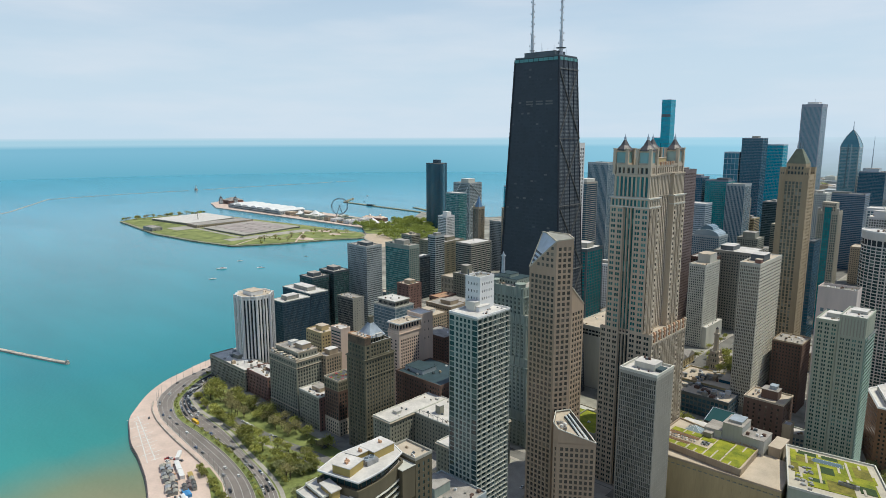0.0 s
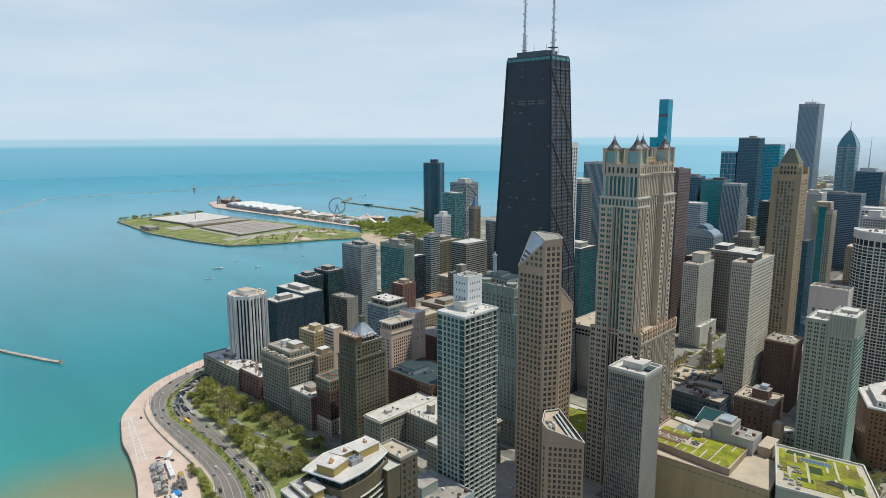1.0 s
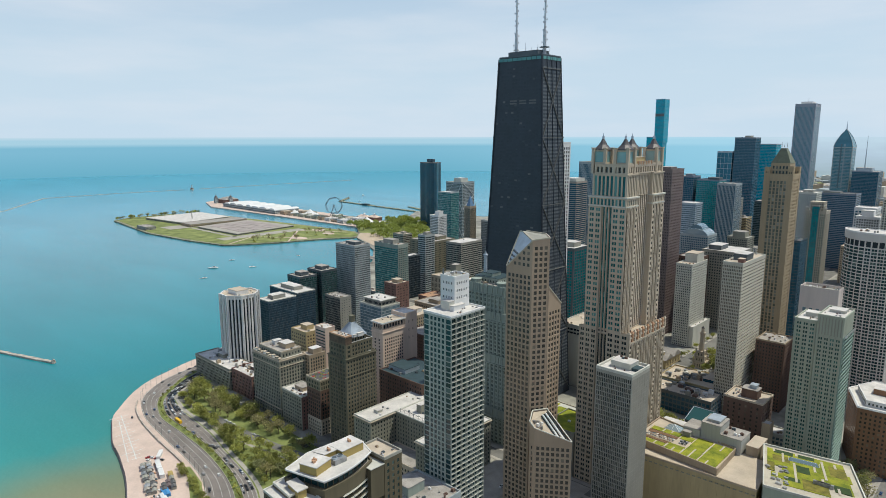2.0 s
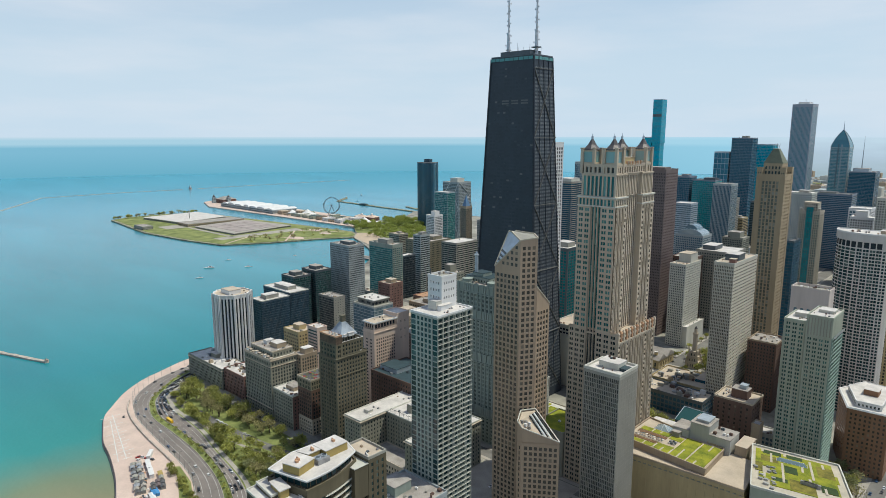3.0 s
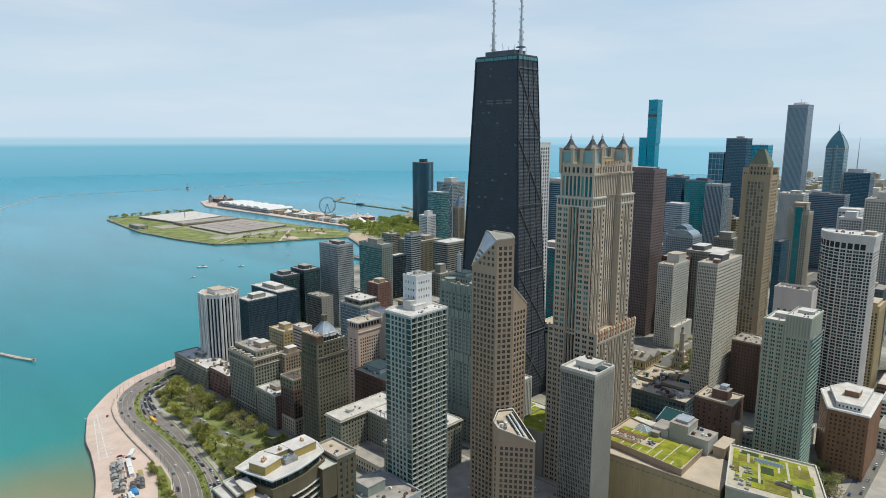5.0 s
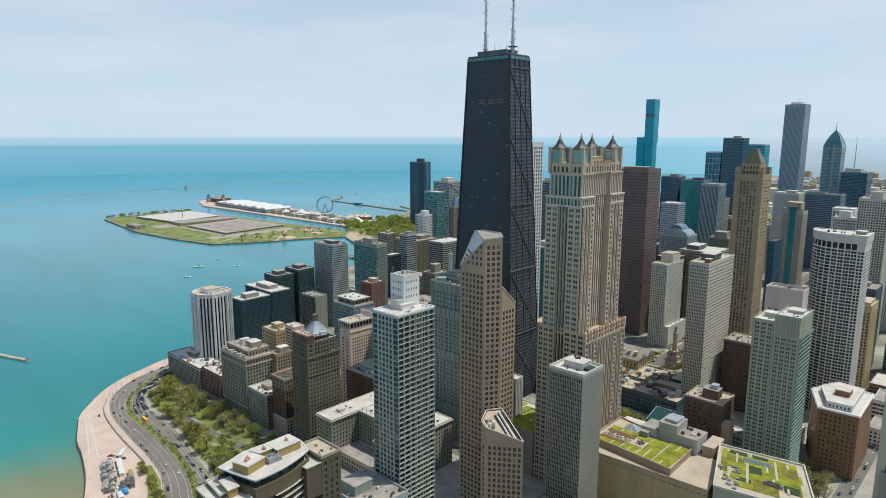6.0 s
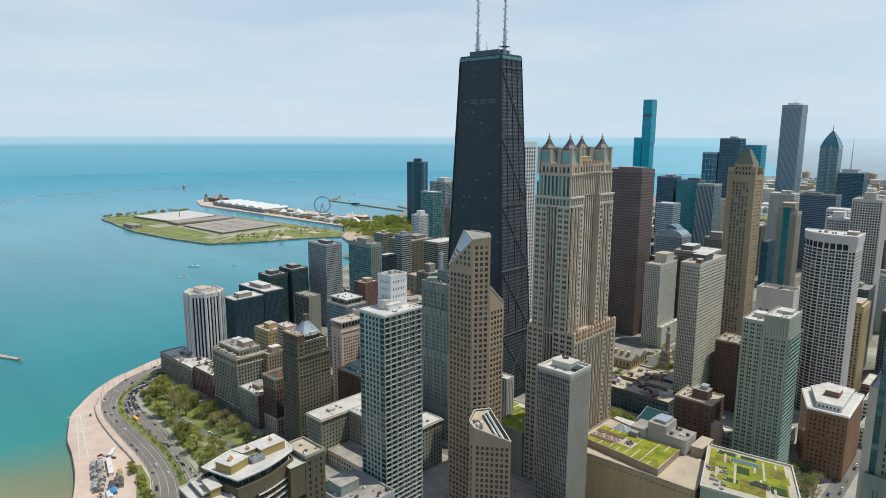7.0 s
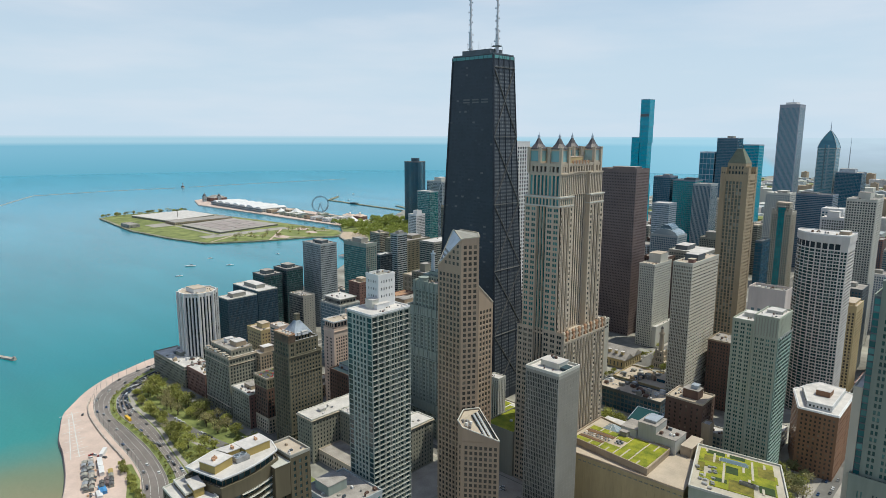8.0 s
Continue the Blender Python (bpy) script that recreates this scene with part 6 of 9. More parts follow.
def dark_brick_house():
    x0, x1, y0, y1, z = -244.7, -215.5, 10, 35.6, 62
    b = Building("apartment_building", "dark brick building with a brick roof house and pale coping", rect(x0, x1, y0, y1), "apartment building")
    b.wall(rect(x0, x1, y0, y1), 4, z, DARK_BRICK, style(4.6, 3.4, 0.34, 0.55, 0.3, 1.5, 2.6), GLASS_WARM)
    b.roof(rect(x0, x1, y0, y1), z, TAN_ROOF, 1.2, LIMESTONE)
    b.block(-238, -226, 18, 28, z, z + 7, DARK_BRICK, roof=GRAVEL_ROOF)
    b.block(-236, -231, 19, 25, z + 7.4, z + 10, PALE_METAL, "tank", PALE_METAL)
    b.clutter(-224, -217, 12, 34, z, 8, 2)
    b.wall(rect(-251, -244.9, 26, 35), 4, 47, TAN_BRICK, None, name="rear_wall")
    b.roof(rect(-251, -244.9, 26, 35), 47, WHITE_ROOF, 1, TAN_BRICK)
    b.finish(60)

dark_brick_house()

def corner_hotel():
    z = 57
    poly = [(-323, -85), (-294, -89), (-282.5, -64), (-296.5, -25), (-323.8, -26.8)]
    b = Building("apartment_building", "orange-brown brick apartment building with a wide white roof edge", poly, "apartment building")
    b.wall(poly, 4, z, ORANGE_BRICK, style(3.2, 3.5, 0.45, 0.55, 0.35, 1.2, 3.0), GLASS_WARM)
    g = Geo()
    g.prism(inset(poly, -0.7), z - 0.6, z + 0.004)
    part("cornice", g, WHITE_PAINT, b.root)
    b.roof(poly, z, WHITE_ROOF, 0.7, WHITE_PAINT, 0.9)
    up = inset(poly, 6)
    b.wall(up, z, z + 4.5, WHITE_PAINT, style(2.4, 4, 0.5, 0.5, 0.25, 0.8, 0.8), GLASS, "upper_floor")
    b.roof(up, z + 4.5, WHITE_ROOF, 0.5, WHITE_PAINT)
    b.block(-312, -302, -62, -50, z + 4.5, z + 9, ORANGE_BRICK)
    b.clutter(-314, -300, -70, -48, z + 4.6, 5, 1.6)
    b.finish(50)

corner_hotel()

GRID_CONCRETE = material("white_grid_concrete", (0.58, 0.55, 0.515), 0.75, 0.1, 14, 2, streak=True)

def bowed_tower():
    z, n = 164.5, 9
    cx, cy, a, c = -279.0, -173.0, 31.5, 26.5
    arc = [(cx + a * math.cos(radians(90 * i / n)), cy + c * math.sin(radians(90 * i / n))) for i in range(n + 1)]
    poly = [(-294.5, -178), (-248, -178)] + arc + [(-289, -147.2), (-294.5, -148.4)]
    b = Building("apartment_tower", "white concrete tower with a bowed gridded front", poly, "apartment tower")
    grid = style(4.6, 3.1, 0.88, 0.72, 0.7, 0.15, 0.3, pair=0.3)
    side = style(3.6, 3.1, 0.8, 0.62, 0.6, 0.8, 1.0)
    tall = style(4.6, 6.4, 0.84, 0.86, 0.9, 0.2, 0.3)
    b.wall(poly, 4, z, GRID_CONCRETE, [None, None] + [grid] * n + [grid, style(2.5, 3.1, 0.72, 0.68, 0.6, 0.25, 0.6), side], GLASS_DEEP)
    b.wall(poly, z, z + 6.6, GRID_CONCRETE, [None, None] + [tall] * n + [tall, None, None], GLASS_BLACK, "top_floor")
    crown = inset(poly, -0.7)
    g = Geo()
    g.prism(crown, z + 6.6, z + 13.2)
    part("crown", g, GRID_CONCRETE, b.root, "plain white crown band")
    b.roof(crown, z + 13.2, WHITE_ROOF, 0.9, WHITE_PAINT)
    b.clutter(-288, -258, -174, -154, z + 13.2, 12, 2.2)
    b.block(-292, -284, -170, -160, z + 13.2, z + 16, TAN_BRICK, roof=WHITE_ROOF)
    b.finish(60)

bowed_tower()

def edge_tower():
    b = Building("apartment_tower", "dark teal-grey stone apartment tower at the edge of the square", rect(-406, -363, 144, 179.5), "apartment tower")
    st = style(5.6, 3.3, 0.5, 0.62, 0.4, 1.0, 2.5, pair=0.7)
    main = rect(-404, -369.4, 146, 177)
    b.wall(main, 4, 203, EDGE_STONE, [st, None, st, st], GLASS_POOL)
    b.roof(main, 203, GRAVEL_ROOF, 1.2, EDGE_STONE)
    strip = rect(-369.38, -366.8, 148, 176.2)
    b.wall(strip, 4, 197, DARK_METAL, [None, None, style(2.4, 3.3, 0.94, 0.8, 0.2, 0.05, 1.0), None], GLASS_TEAL, "glazed_strip")
    b.roof(strip, 197, GRAVEL_ROOF, 0.6, EDGE_STONE)
    slab = rect(-366.78, -363.2, 150, 177)
    b.wall(slab, 4, 153, WARM_CONCRETE, None, GLASS, "side_slab", "plain pale side slab")
    b.roof(slab, 153, WHITE_ROOF, 0.5, WARM_CONCRETE)
    pod = rect(-406, -365.8, 144, 179.5)
    b.wall(pod, 4, 111, EDGE_STONE, style(6.0, 11, 0.34, 0.6, 0.5, 2, 4, pair=0.9), GLASS_POOL, "podium")
    b.roof(pod, 111, GRAVEL_ROOF, 1.2, EDGE_STONE)
    b.finish(60)

EDGE_STONE = material("edge_tower_stone", (0.22, 0.25, 0.205), 0.8, 0.2, 14, 2, streak=True)
edge_tower()

GLASS_GOLD = glass("pale_olive_glass", (0.115, 0.125, 0.10), (0.30, 0.30, 0.25), 0.3, spec=0.5)

def pyramid_tower():
    x0, x1, y0, y1, z = -194, -167, -207, -180, 238
    b = Building("skyscraper", "golden stone tower with a green pyramid roof", rect(x0, x1, y0, y1), "skyscraper")
    st = style(3.3, 3.6, 0.5, 0.6, 0.4, 4.0, 4)
    cor = style(2.4, 3.6, 0.45, 0.5, 0.35, 0.8, 3)
    b.wall(rect(x0, x1, y0, y1), 4, 226, GOLD_STONE, [st, st, style(3.6, 3.6, 0.66, 0.84, 0.8, 5.0, 6), st], GLASS_GOLD)
    for xx, yy in ((x0, y1), (x1, y1), (x0, y0), (x1, y0)):
        sx, sy = (1 if xx == x0 else -1), (1 if yy == y0 else -1)
        xs, ys = sorted((xx - sx * 0.3, xx + sx * 5.0)), sorted((yy - sy * 0.3, yy + sy * 5.0))
        b.wall(rect(*xs, *ys), 4, 233, GOLD_STONE, cor, GLASS, "corner_pier")
        b.roof(rect(*xs, *ys), 233, GRAVEL_ROOF, 0.9, GOLD_STONE)
    b.roof(rect(x0, x1, y0, y1), 226, GRAVEL_ROOF, 1, GOLD_STONE)
    b.wall(rect(x0 + 4.5, x1 - 4.5, y0 + 5, y1 - 4), 226, z, GOLD_STONE, style(3, 5, 0.5, 0.6, 0.4, 1, 2), GLASS, "attic")
    g = Geo()
    cx, cy = (x0 + x1) / 2, (y0 + y1) / 2 + 1
    g.frustum(rect(x0 + 4.2, x1 - 4.2, y0 + 5, y1 - 4.5), z, rect(cx - 2.6, cx + 2.6, cy - 2.6, cy + 2.6), z + 15)
    part("pyramid_roof", g, material("weathered_copper", (0.16, 0.17, 0.11), 0.6, 0.2, 5, 1), b.root, "dull green metal pyramid roof")
    for sx in (-2.5, 0, 2.5):
        g = Geo()
        g.rod((cx + sx, cy, z + 16), (cx + sx, cy, z + 21), 0.3, 0.05, 6)
        part("finial", g, SLATE_ROOF, b.root)
    b.finish(0)

pyramid_tower()

# ---- roof gardens of the shopping block ----
def sheet(poly, z, lift=0.0):
    g = Geo()
    g.prism(poly, z - 0.3, z + lift)
    return g

def shopping_block():
    terrace = [(-268, 88), (-182, 76), (-182, 136.8), (-272, 132)]
    b = Building("department_store", "tan stone department store with terrace and green roof", terrace, "department store")
    st = style(5.6, 34, 0.66, 0.82, 0.35, 2, 5.5)
    b.wall(terrace, 4, 43, BUFF_STONE, [None, None, st, None], BUFF_STONE)
    part("terrace_roof", sheet(terrace, 43.02), TAN_ROOF, b.root)
    g = Geo()
    g.beam((-182, 136.8, 43.6), (-272, 132, 43.6), 0.7, 1.6)
    g.beam((-272, 132, 43.6), (-268, 88, 43.6), 0.7, 1.6)
    part("parapet", g, TAN_BRICK, b.root)
    for k in range(24):
        t = (k + 0.5) / 24
        x, y = -182 - 90 * t, 136.8 - 4.8 * t
        g = Geo()
        g.box(x - 1.1, x + 1.1, y - 0.3, y + 0.5, 39.4, 40.0)
        part("cornice_block", g, GREY_STONE, b.root)
    top = [(-245, 92.5), (-183, 79), (-183, 123.3), (-246, 130)]
    b.wall(top, 43, 47.2, TAN_BRICK, None, name="upper_wall")
    part("roof", sheet(top, 47.2), TAN_ROOF, b.root)
    g = Geo()
    for p, q in zip(top, top[1:] + top[:1]):
        g.beam((*p, 47.7), (*q, 47.7), 0.7, 1.5)
    part("parapet", g, TAN_BRICK, b.root)
    # planted beds with paths between
    for x0, x1, y0, y1 in ((-244, -231.5, 93.5, 128), (-230.3, -219, 93, 126.5), (-218, -209, 96, 103), (-218, -206, 114, 125.5), (-208, -186, 95, 101), (-205, -186, 117.5, 122.8)):
        part("planting_bed", sheet(rect(x0, x1, y0, y1), 47.45, 0.1), SEDUM, b.root, "yellow-green planted roof bed")
    for x0, x1, y0, y1 in ((-208, -186, 102, 106), (-208, -186, 113.5, 116.5)):
        part("planting_bed", sheet(rect(x0, x1, y0, y1), 47.45, 0.08), BROWN_SOIL, b.root, "brown planted roof bed")
    for x, y0, y1 in ((-238, 93.5, 103), (-231, 100, 116), (-237, 122, 128), (-224.5, 112, 126.5), (-218.4, 117, 125), (-212, 119, 125.5), (-206, 116, 123), (-198, 118, 123), (-195, 95, 101), (-201, 95, 99)):
        g = Geo()
        g.box(x - 0.5, x + 0.5, y0, y1, 47.3, 47.75)
        part("roof_path", g, SAND_PAVING, b.root)
    for k in range(26):
        x, y = -207 + (k % 13) * 1.6 + b.rng.uniform(-0.3, 0.3), (108.2 if k < 13 else 111.4) + b.rng.uniform(-0.5, 0.5)
        g = Geo()
        g.rod((x, y, 47.2), (x, y, 48.0), 0.08, 0.08, 6)
        g.rod((x, y, 48.0), (x, y, 48.15), 0.75, 0.75, 8)
        part("cafe_table", g, (WHITE_PAINT, DARK_METAL, DARK_METAL, DARK_BRICK)[k % 4], b.root, "round table on the roof terrace")
    for k in range(9):
        g = Geo()
        x, y = -216 + (k % 3) * 1.9, 106 + (k // 3) * 2.0
        g.box(x - 0.7, x + 0.7, y - 0.5, y + 0.5, 47.2, 48.2 + 0.3 * (k % 2))
        part("roof_unit", g, (ROOF_METAL, DARK_METAL)[k % 2], b.root)
    g = Geo()
    g.frustum(rect(-205, -193, 84.5, 94), 47.3, rect(-199.5, -198.5, 88.8, 89.8), 50.5)
    light = part("skylight", g, GLASS_SKY, b.root, "pyramid skylight of pale glass")
    for p in ((-205, 84.5), (-193, 84.5), (-193, 94), (-205, 94), (-199, 84.5), (-199, 94), (-205, 89.3), (-193, 89.3)):
        g = Geo()
        g.beam((*p, 47.4), (-199, 89.3, 50.7), 0.2)
        part("glazing_bar", g, WHITE_PAINT, light)
    g = Geo()
    g.box(-212, -184, 70, 79, 42.8, 46.2)
    part("low_roof", g, WHITE_ROOF, b.root)
    # plain pale service towers behind the green roof
    for x0, x1, y0, y1, z in ((-219, -207, 76, 92, 53), (-233, -219.2, 72, 90, 59.5), (-248, -233.2, 72, 90.5, 54)):
        b.block(x0, x1, y0, y1, 40, z, SERVICE_CONCRETE, "service_tower", GRAVEL_ROOF)
    b.block(-231, -222, 74, 86, 59.8, 61.5, SERVICE_CONCRETE, "plant_room", PALE_METAL)
    b.clutter(-246, -235, 74, 88, 54.4, 6, 2.5)
    b.block(-214, -208.5, 92.2, 97, 47, 51, GREY_STONE, "stair_house", GRAVEL_ROOF)
    b.block(-258, -250, 66, 86, 40, 50, TAN_BRICK, "service_tower", TAN_ROOF)
    b.finish(0)

BROWN_SOIL = material("brown_planting", (0.17, 0.095, 0.05), 0.95, 0.35, 3, 0.6)
SERVICE_CONCRETE = material("service_concrete", (0.42, 0.42, 0.39), 0.8, 0.14, 12, 1.5, streak=True)
shopping_block()

SEDUM_DARK = material("dark_roof_plants", (0.035, 0.062, 0.018), 0.95, 0.3, 3, 0.5)
SEDUM_OLIVE = material("olive_roof_plants", (0.13, 0.125, 0.02), 0.95, 0.3, 4, 0.6, tint=(0.20, 0.17, 0.03))

def garden_roof():
    poly = [(-311, 70), (-259.2, 77.5), (-276.5, 136), (-333, 127)]
    b = Building("department_store", "stone store building with a large planted roof", poly, "department store")
    b.wall(poly, 4, 50.5, GREEN_GREY_STONE, style(6, 6, 0.4, 0.45, 0.4, 2, 5), GLASS_TEAL)
    part("roof", sheet(poly, 50.52), SAND_PAVING, b.root)
    g = Geo()
    for p, q in zip(poly, poly[1:] + poly[:1]):
        g.beam((*p, 51.0), (*q, 51.0), 0.8, 1.4)
    part("parapet", g, PALE_CONCRETE, b.root)
    def at(u, v):
        a, c, d, e = [Vector(p) for p in (poly[0], poly[1], poly[2], poly[3])]
        return tuple(a.lerp(c, u).lerp(e.lerp(d, u), v))
    # u runs from the inner corner to the square, v from the tower to the front
    def bed(u0, u1, v0, v1, mat, lift=0.1):
        part("planting_bed", sheet([at(1 - u0, v0), at(1 - u0, v1), at(1 - u1, v1), at(1 - u1, v0)], 50.8, lift), mat, b.root, "planted roof bed")
    for u0, u1, v0, v1 in ((0.04, 0.90, 0.06, 0.30), (0.04, 0.93, 0.30, 0.46), (0.20, 0.90, 0.46, 0.62), (0.08, 0.62, 0.62, 0.74), (0.72, 0.90, 0.62, 0.72), (0.20, 0.66, 0.74, 0.86)):
        bed(u0, u1, v0, v1, SEDUM)
    for u0, u1, v0, v1 in ((0.12, 0.34, 0.06, 0.15), (0.40, 0.58, 0.06, 0.14), (0.36, 0.50, 0.34, 0.50), (0.72, 0.88, 0.58, 0.72), (0.22, 0.38, 0.66, 0.74)):
        bed(u0, u1, v0, v1, SEDUM_DARK, 0.16)
    for u0, u1, v0, v1 in ((0.10, 0.30, 0.20, 0.34), (0.72, 0.90, 0.16, 0.40), (0.40, 0.66, 0.62, 0.84), (0.04, 0.12, 0.40, 0.60)):
        bed(u0, u1, v0, v1, SEDUM_OLIVE, 0.13)
    def path(u0, v0, u1, v1, w=1.4):
        g = Geo()
        g.beam((*at(1 - u0, v0), 50.98), (*at(1 - u1, v1), 50.98), w, 0.16)
        part("roof_path", g, SAND_PAVING, b.root)
    for u0, v0, u1, v1 in ((0.22, 0.12, 0.22, 0.34), (0.34, 0.30, 0.34, 0.74), (0.66, 0.10, 0.66, 0.52), (0.56, 0.28, 0.56, 0.40), (0.12, 0.05, 0.12, 0.12), (0.38, 0.05, 0.38, 0.12), (0.80, 0.10, 0.80, 0.20), (0.62, 0.52, 0.62, 0.66), (0.14, 0.58, 0.14, 0.72), (0.76, 0.64, 0.76, 0.76)):
        path(u0, v0, u1, v1)
    g = Geo()
    g.frustum([at(0.38, 0.20), at(0.72, 0.20), at(0.72, 0.27), at(0.38, 0.27)], 50.6, [at(0.41, 0.225), at(0.69, 0.225), at(0.69, 0.245), at(0.41, 0.245)], 52.6)
    sk = part("skylight", g, GLASS_SKY, b.root, "long ridge skylight")
    for k in range(9):
        g = Geo()
        t = 0.38 + k * 0.0425
        g.beam((*at(t, 0.20), 50.7), (*at(t, 0.235), 52.7), 0.16)
        g.beam((*at(t, 0.235), 52.7), (*at(t, 0.27), 50.7), 0.16)
        part("glazing_bar", g, WHITE_PAINT, sk)
    for k in range(16):
        u, v = b.rng.uniform(0.74, 0.97), b.rng.uniform(0.45, 0.95)
        x, y = at(u, v)
        g = Geo()
        g.box(x - 1.2, x + 1.2, y - 0.8, y + 0.8, 50.5, 51.4 + 0.6 * b.rng.random())
        part("roof_unit", g, ROOF_METAL, b.root)
    for k in range(3):
        x, y = at(0.36 + 0.03 * k, 0.66)
        g = Geo()
        g.box(x - 4, x + 4, y - 0.8, y + 0.8, 50.5, 53)
        part("cooling_unit", g, ROOF_METAL, b.root)
    b.finish(0)

garden_roof()

# lower buildings between the towers
simple("shopping_mall", "pale marble shopping mall with a dark band of windows", -88, -22, -104, -24, 70, PALE_CONCRETE, [style(4, 4, 0.9, 0.5, 0.6, 1, 2.5, 56), None, style(4, 5, 0.9, 0.6, 0.6, 1, 2.5, 56), style(4, 5, 0.9, 0.6, 0.6, 1, 2.5, 56)], GLASS_BLACK, TAN_ROOF, 1.2, 14)
simple("office_tower", "slim pale ribbed stone tower", -89.8, -77, 81, 91, 56.5, PALE_CONCRETE, style(2.4, 3.4, 0.4, 0.999, 0.5, 0.6, 1.5), GLASS_DEEP, WHITE_ROOF, 1.0, 3)
def planted_podium():
    poly = rect(-89, -45, 42, 77)
    b = Building("podium", "low stone podium with grass beds beside the black skyscraper", poly, "podium")
    b.wall(poly, 4, 14, LIMESTONE, style(4, 5, 0.5, 0.6, 0.4, 1, 2), GLASS)
    b.roof(poly, 14, PALE_CONCRETE, 0.8, LIMESTONE)
    for x0, x1, y0, y1 in ((-87, -72, 50, 75), (-70, -58, 60, 75), (-70, -52, 45, 55)):
        part("planting_bed", sheet(rect(x0, x1, y0, y1), 14.3, 0.1), SEDUM, b.root, "yellow-green planted roof bed")
    b.clutter(-56, -47, 58, 74, 14.02, 8, 2.5)
    b.finish(0)

planted_podium()
simple("office_building", "blue-grey building with a flat roof and roof house", -150, -113, 279, 309, 57, BLUE_GREY, style(3.2, 3.4, 0.5, 0.55), GLASS_TEAL, GRAVEL_ROOF, 1.2, 16, pent=(0.5, 0.85, 0.4, 0.85, 6, BEACON_STONE))
simple("office_building", "small tan building with white roof edge", -108, -60, 268, 300, 18, BUFF_STONE, style(3.2, 3.6, 0.5, 0.55), GLASS, GRAVEL_ROOF, 1.0, 8)
simple("office_building", "small grey building with roof tanks", -226, -209, 183, 203, 33, GREY_STONE, style(3, 3.4, 0.45, 0.5), GLASS, WHITE_ROOF, 1.6, 8, pent=(0.25, 0.75, 0.3, 0.8, 5, GREY_STONE))
simple("office_building", "low dark glass building crowded with roof machinery", -182, -114, -60, -33, 23, DARK_METAL, style(4, 4.5, 0.8, 0.7), GLASS_BLUE, TAN_ROOF, 1.2, 14).clutter(-178, -120, -56, -37, 23, 22, 5.5)
simple("office_building", "low tan building with white roof and machinery", -172, -116, -107, -66, 23, BUFF_STONE, None, GLASS, TAN_ROOF, 1.2, 14, pent=(0.02, 0.3, 0.1, 0.6, 3, GLASS_BLUE)).clutter(-154, -120, -100, -72, 23, 24, 6)
simple("office_building", "pale stone building with blue glass corner", -258, -241, 4, 18, 34, PALE_CONCRETE, style(3, 3.6, 0.7, 0.6), GLASS_SKY, WHITE_ROOF, 1.0, 3)
simple("office_building", "beige hotel podium with flat tan roof", -132, -100, -10, 44, 44, BUFF_STONE, [None, None, style(8, 8, 0.7, 0.5, 0.5, 3, 6), style(8, 8, 0.7, 0.5, 0.5, 3, 6)], GLASS, TAN_ROOF, 1.0, 4)
simple("office_building", "stone podium with a grass roof", -140.5, -112.5, 100, 137, 40, GREY_STONE, None, GLASS, SEDUM, 1.0, 4)

def glazed_hall():
    b = Building("glazed_hall", "low hall with a sloping dark green glass roof", rect(-214, -192, 34, 52), "hall")
    b.wall(rect(-214, -192, 34, 52), 4, 40, DARK_METAL, None)
    g = Geo()
    g.face((-214, 52, 40), (-214, 34, 45), (-192, 34, 45), (-192, 52, 40))
    g.face((-214, 34, 45), (-214, 52, 40), (-214, 34, 40))
    g.face((-192, 34, 45), (-192, 34, 40), (-192, 52, 40))
    roof = part("glass_roof", g, GLASS_POOL, b.root, "sloping green glass roof")
    for p, q in (((-214, 52, 40.1), (-214, 34, 45.1)), ((-192, 52, 40.1), (-192, 34, 45.1)), ((-214, 34, 45.1), (-192, 34, 45.1))):
        g = Geo()
        g.beam(p, q, 0.5)
        part("glazing_bar", g, PALE_METAL, roof)
    b.finish(0)

glazed_hall()

def pumping_hall():
    b = Building("hall", "yellow stone hall with a grey gabled roof", rect(-92, -52, -178, -138), "hall")
    b.wall(rect(-92, -52, -178, -138), 4, 14, BUFF_STONE, style(4.5, 9, 0.4, 0.6, 0.4, 2, 1.5), GLASS)
    g = Geo()
    for s in (0, 1):
        y0, y1 = (-178.8, -158) if s == 0 else (-158, -137.2)
        m = (y0 + y1) / 2
        g.face((-92.8, y0, 13.9), (-51.2, y0, 13.9), (-51.2, m, 20), (-92.8, m, 20))
        g.face((-92.8, m, 20), (-51.2, m, 20), (-51.2, y1, 13.9), (-92.8, y1, 13.9))
        g.face((-92.8, y0, 13.9), (-92.8, m, 20), (-92.8, y1, 13.9))
        g.face((-51.2, y0, 13.9), (-51.2, y1, 13.9), (-51.2, m, 20))
    part("roof", g, GRAVEL_ROOF, b.root)
    for k in range(4):
        b.block(-87 + k * 8, -84 + k * 8, -146, -143, 18, 21.5, BUFF_STONE, "dormer")
    b.finish(0)

pumping_hall()

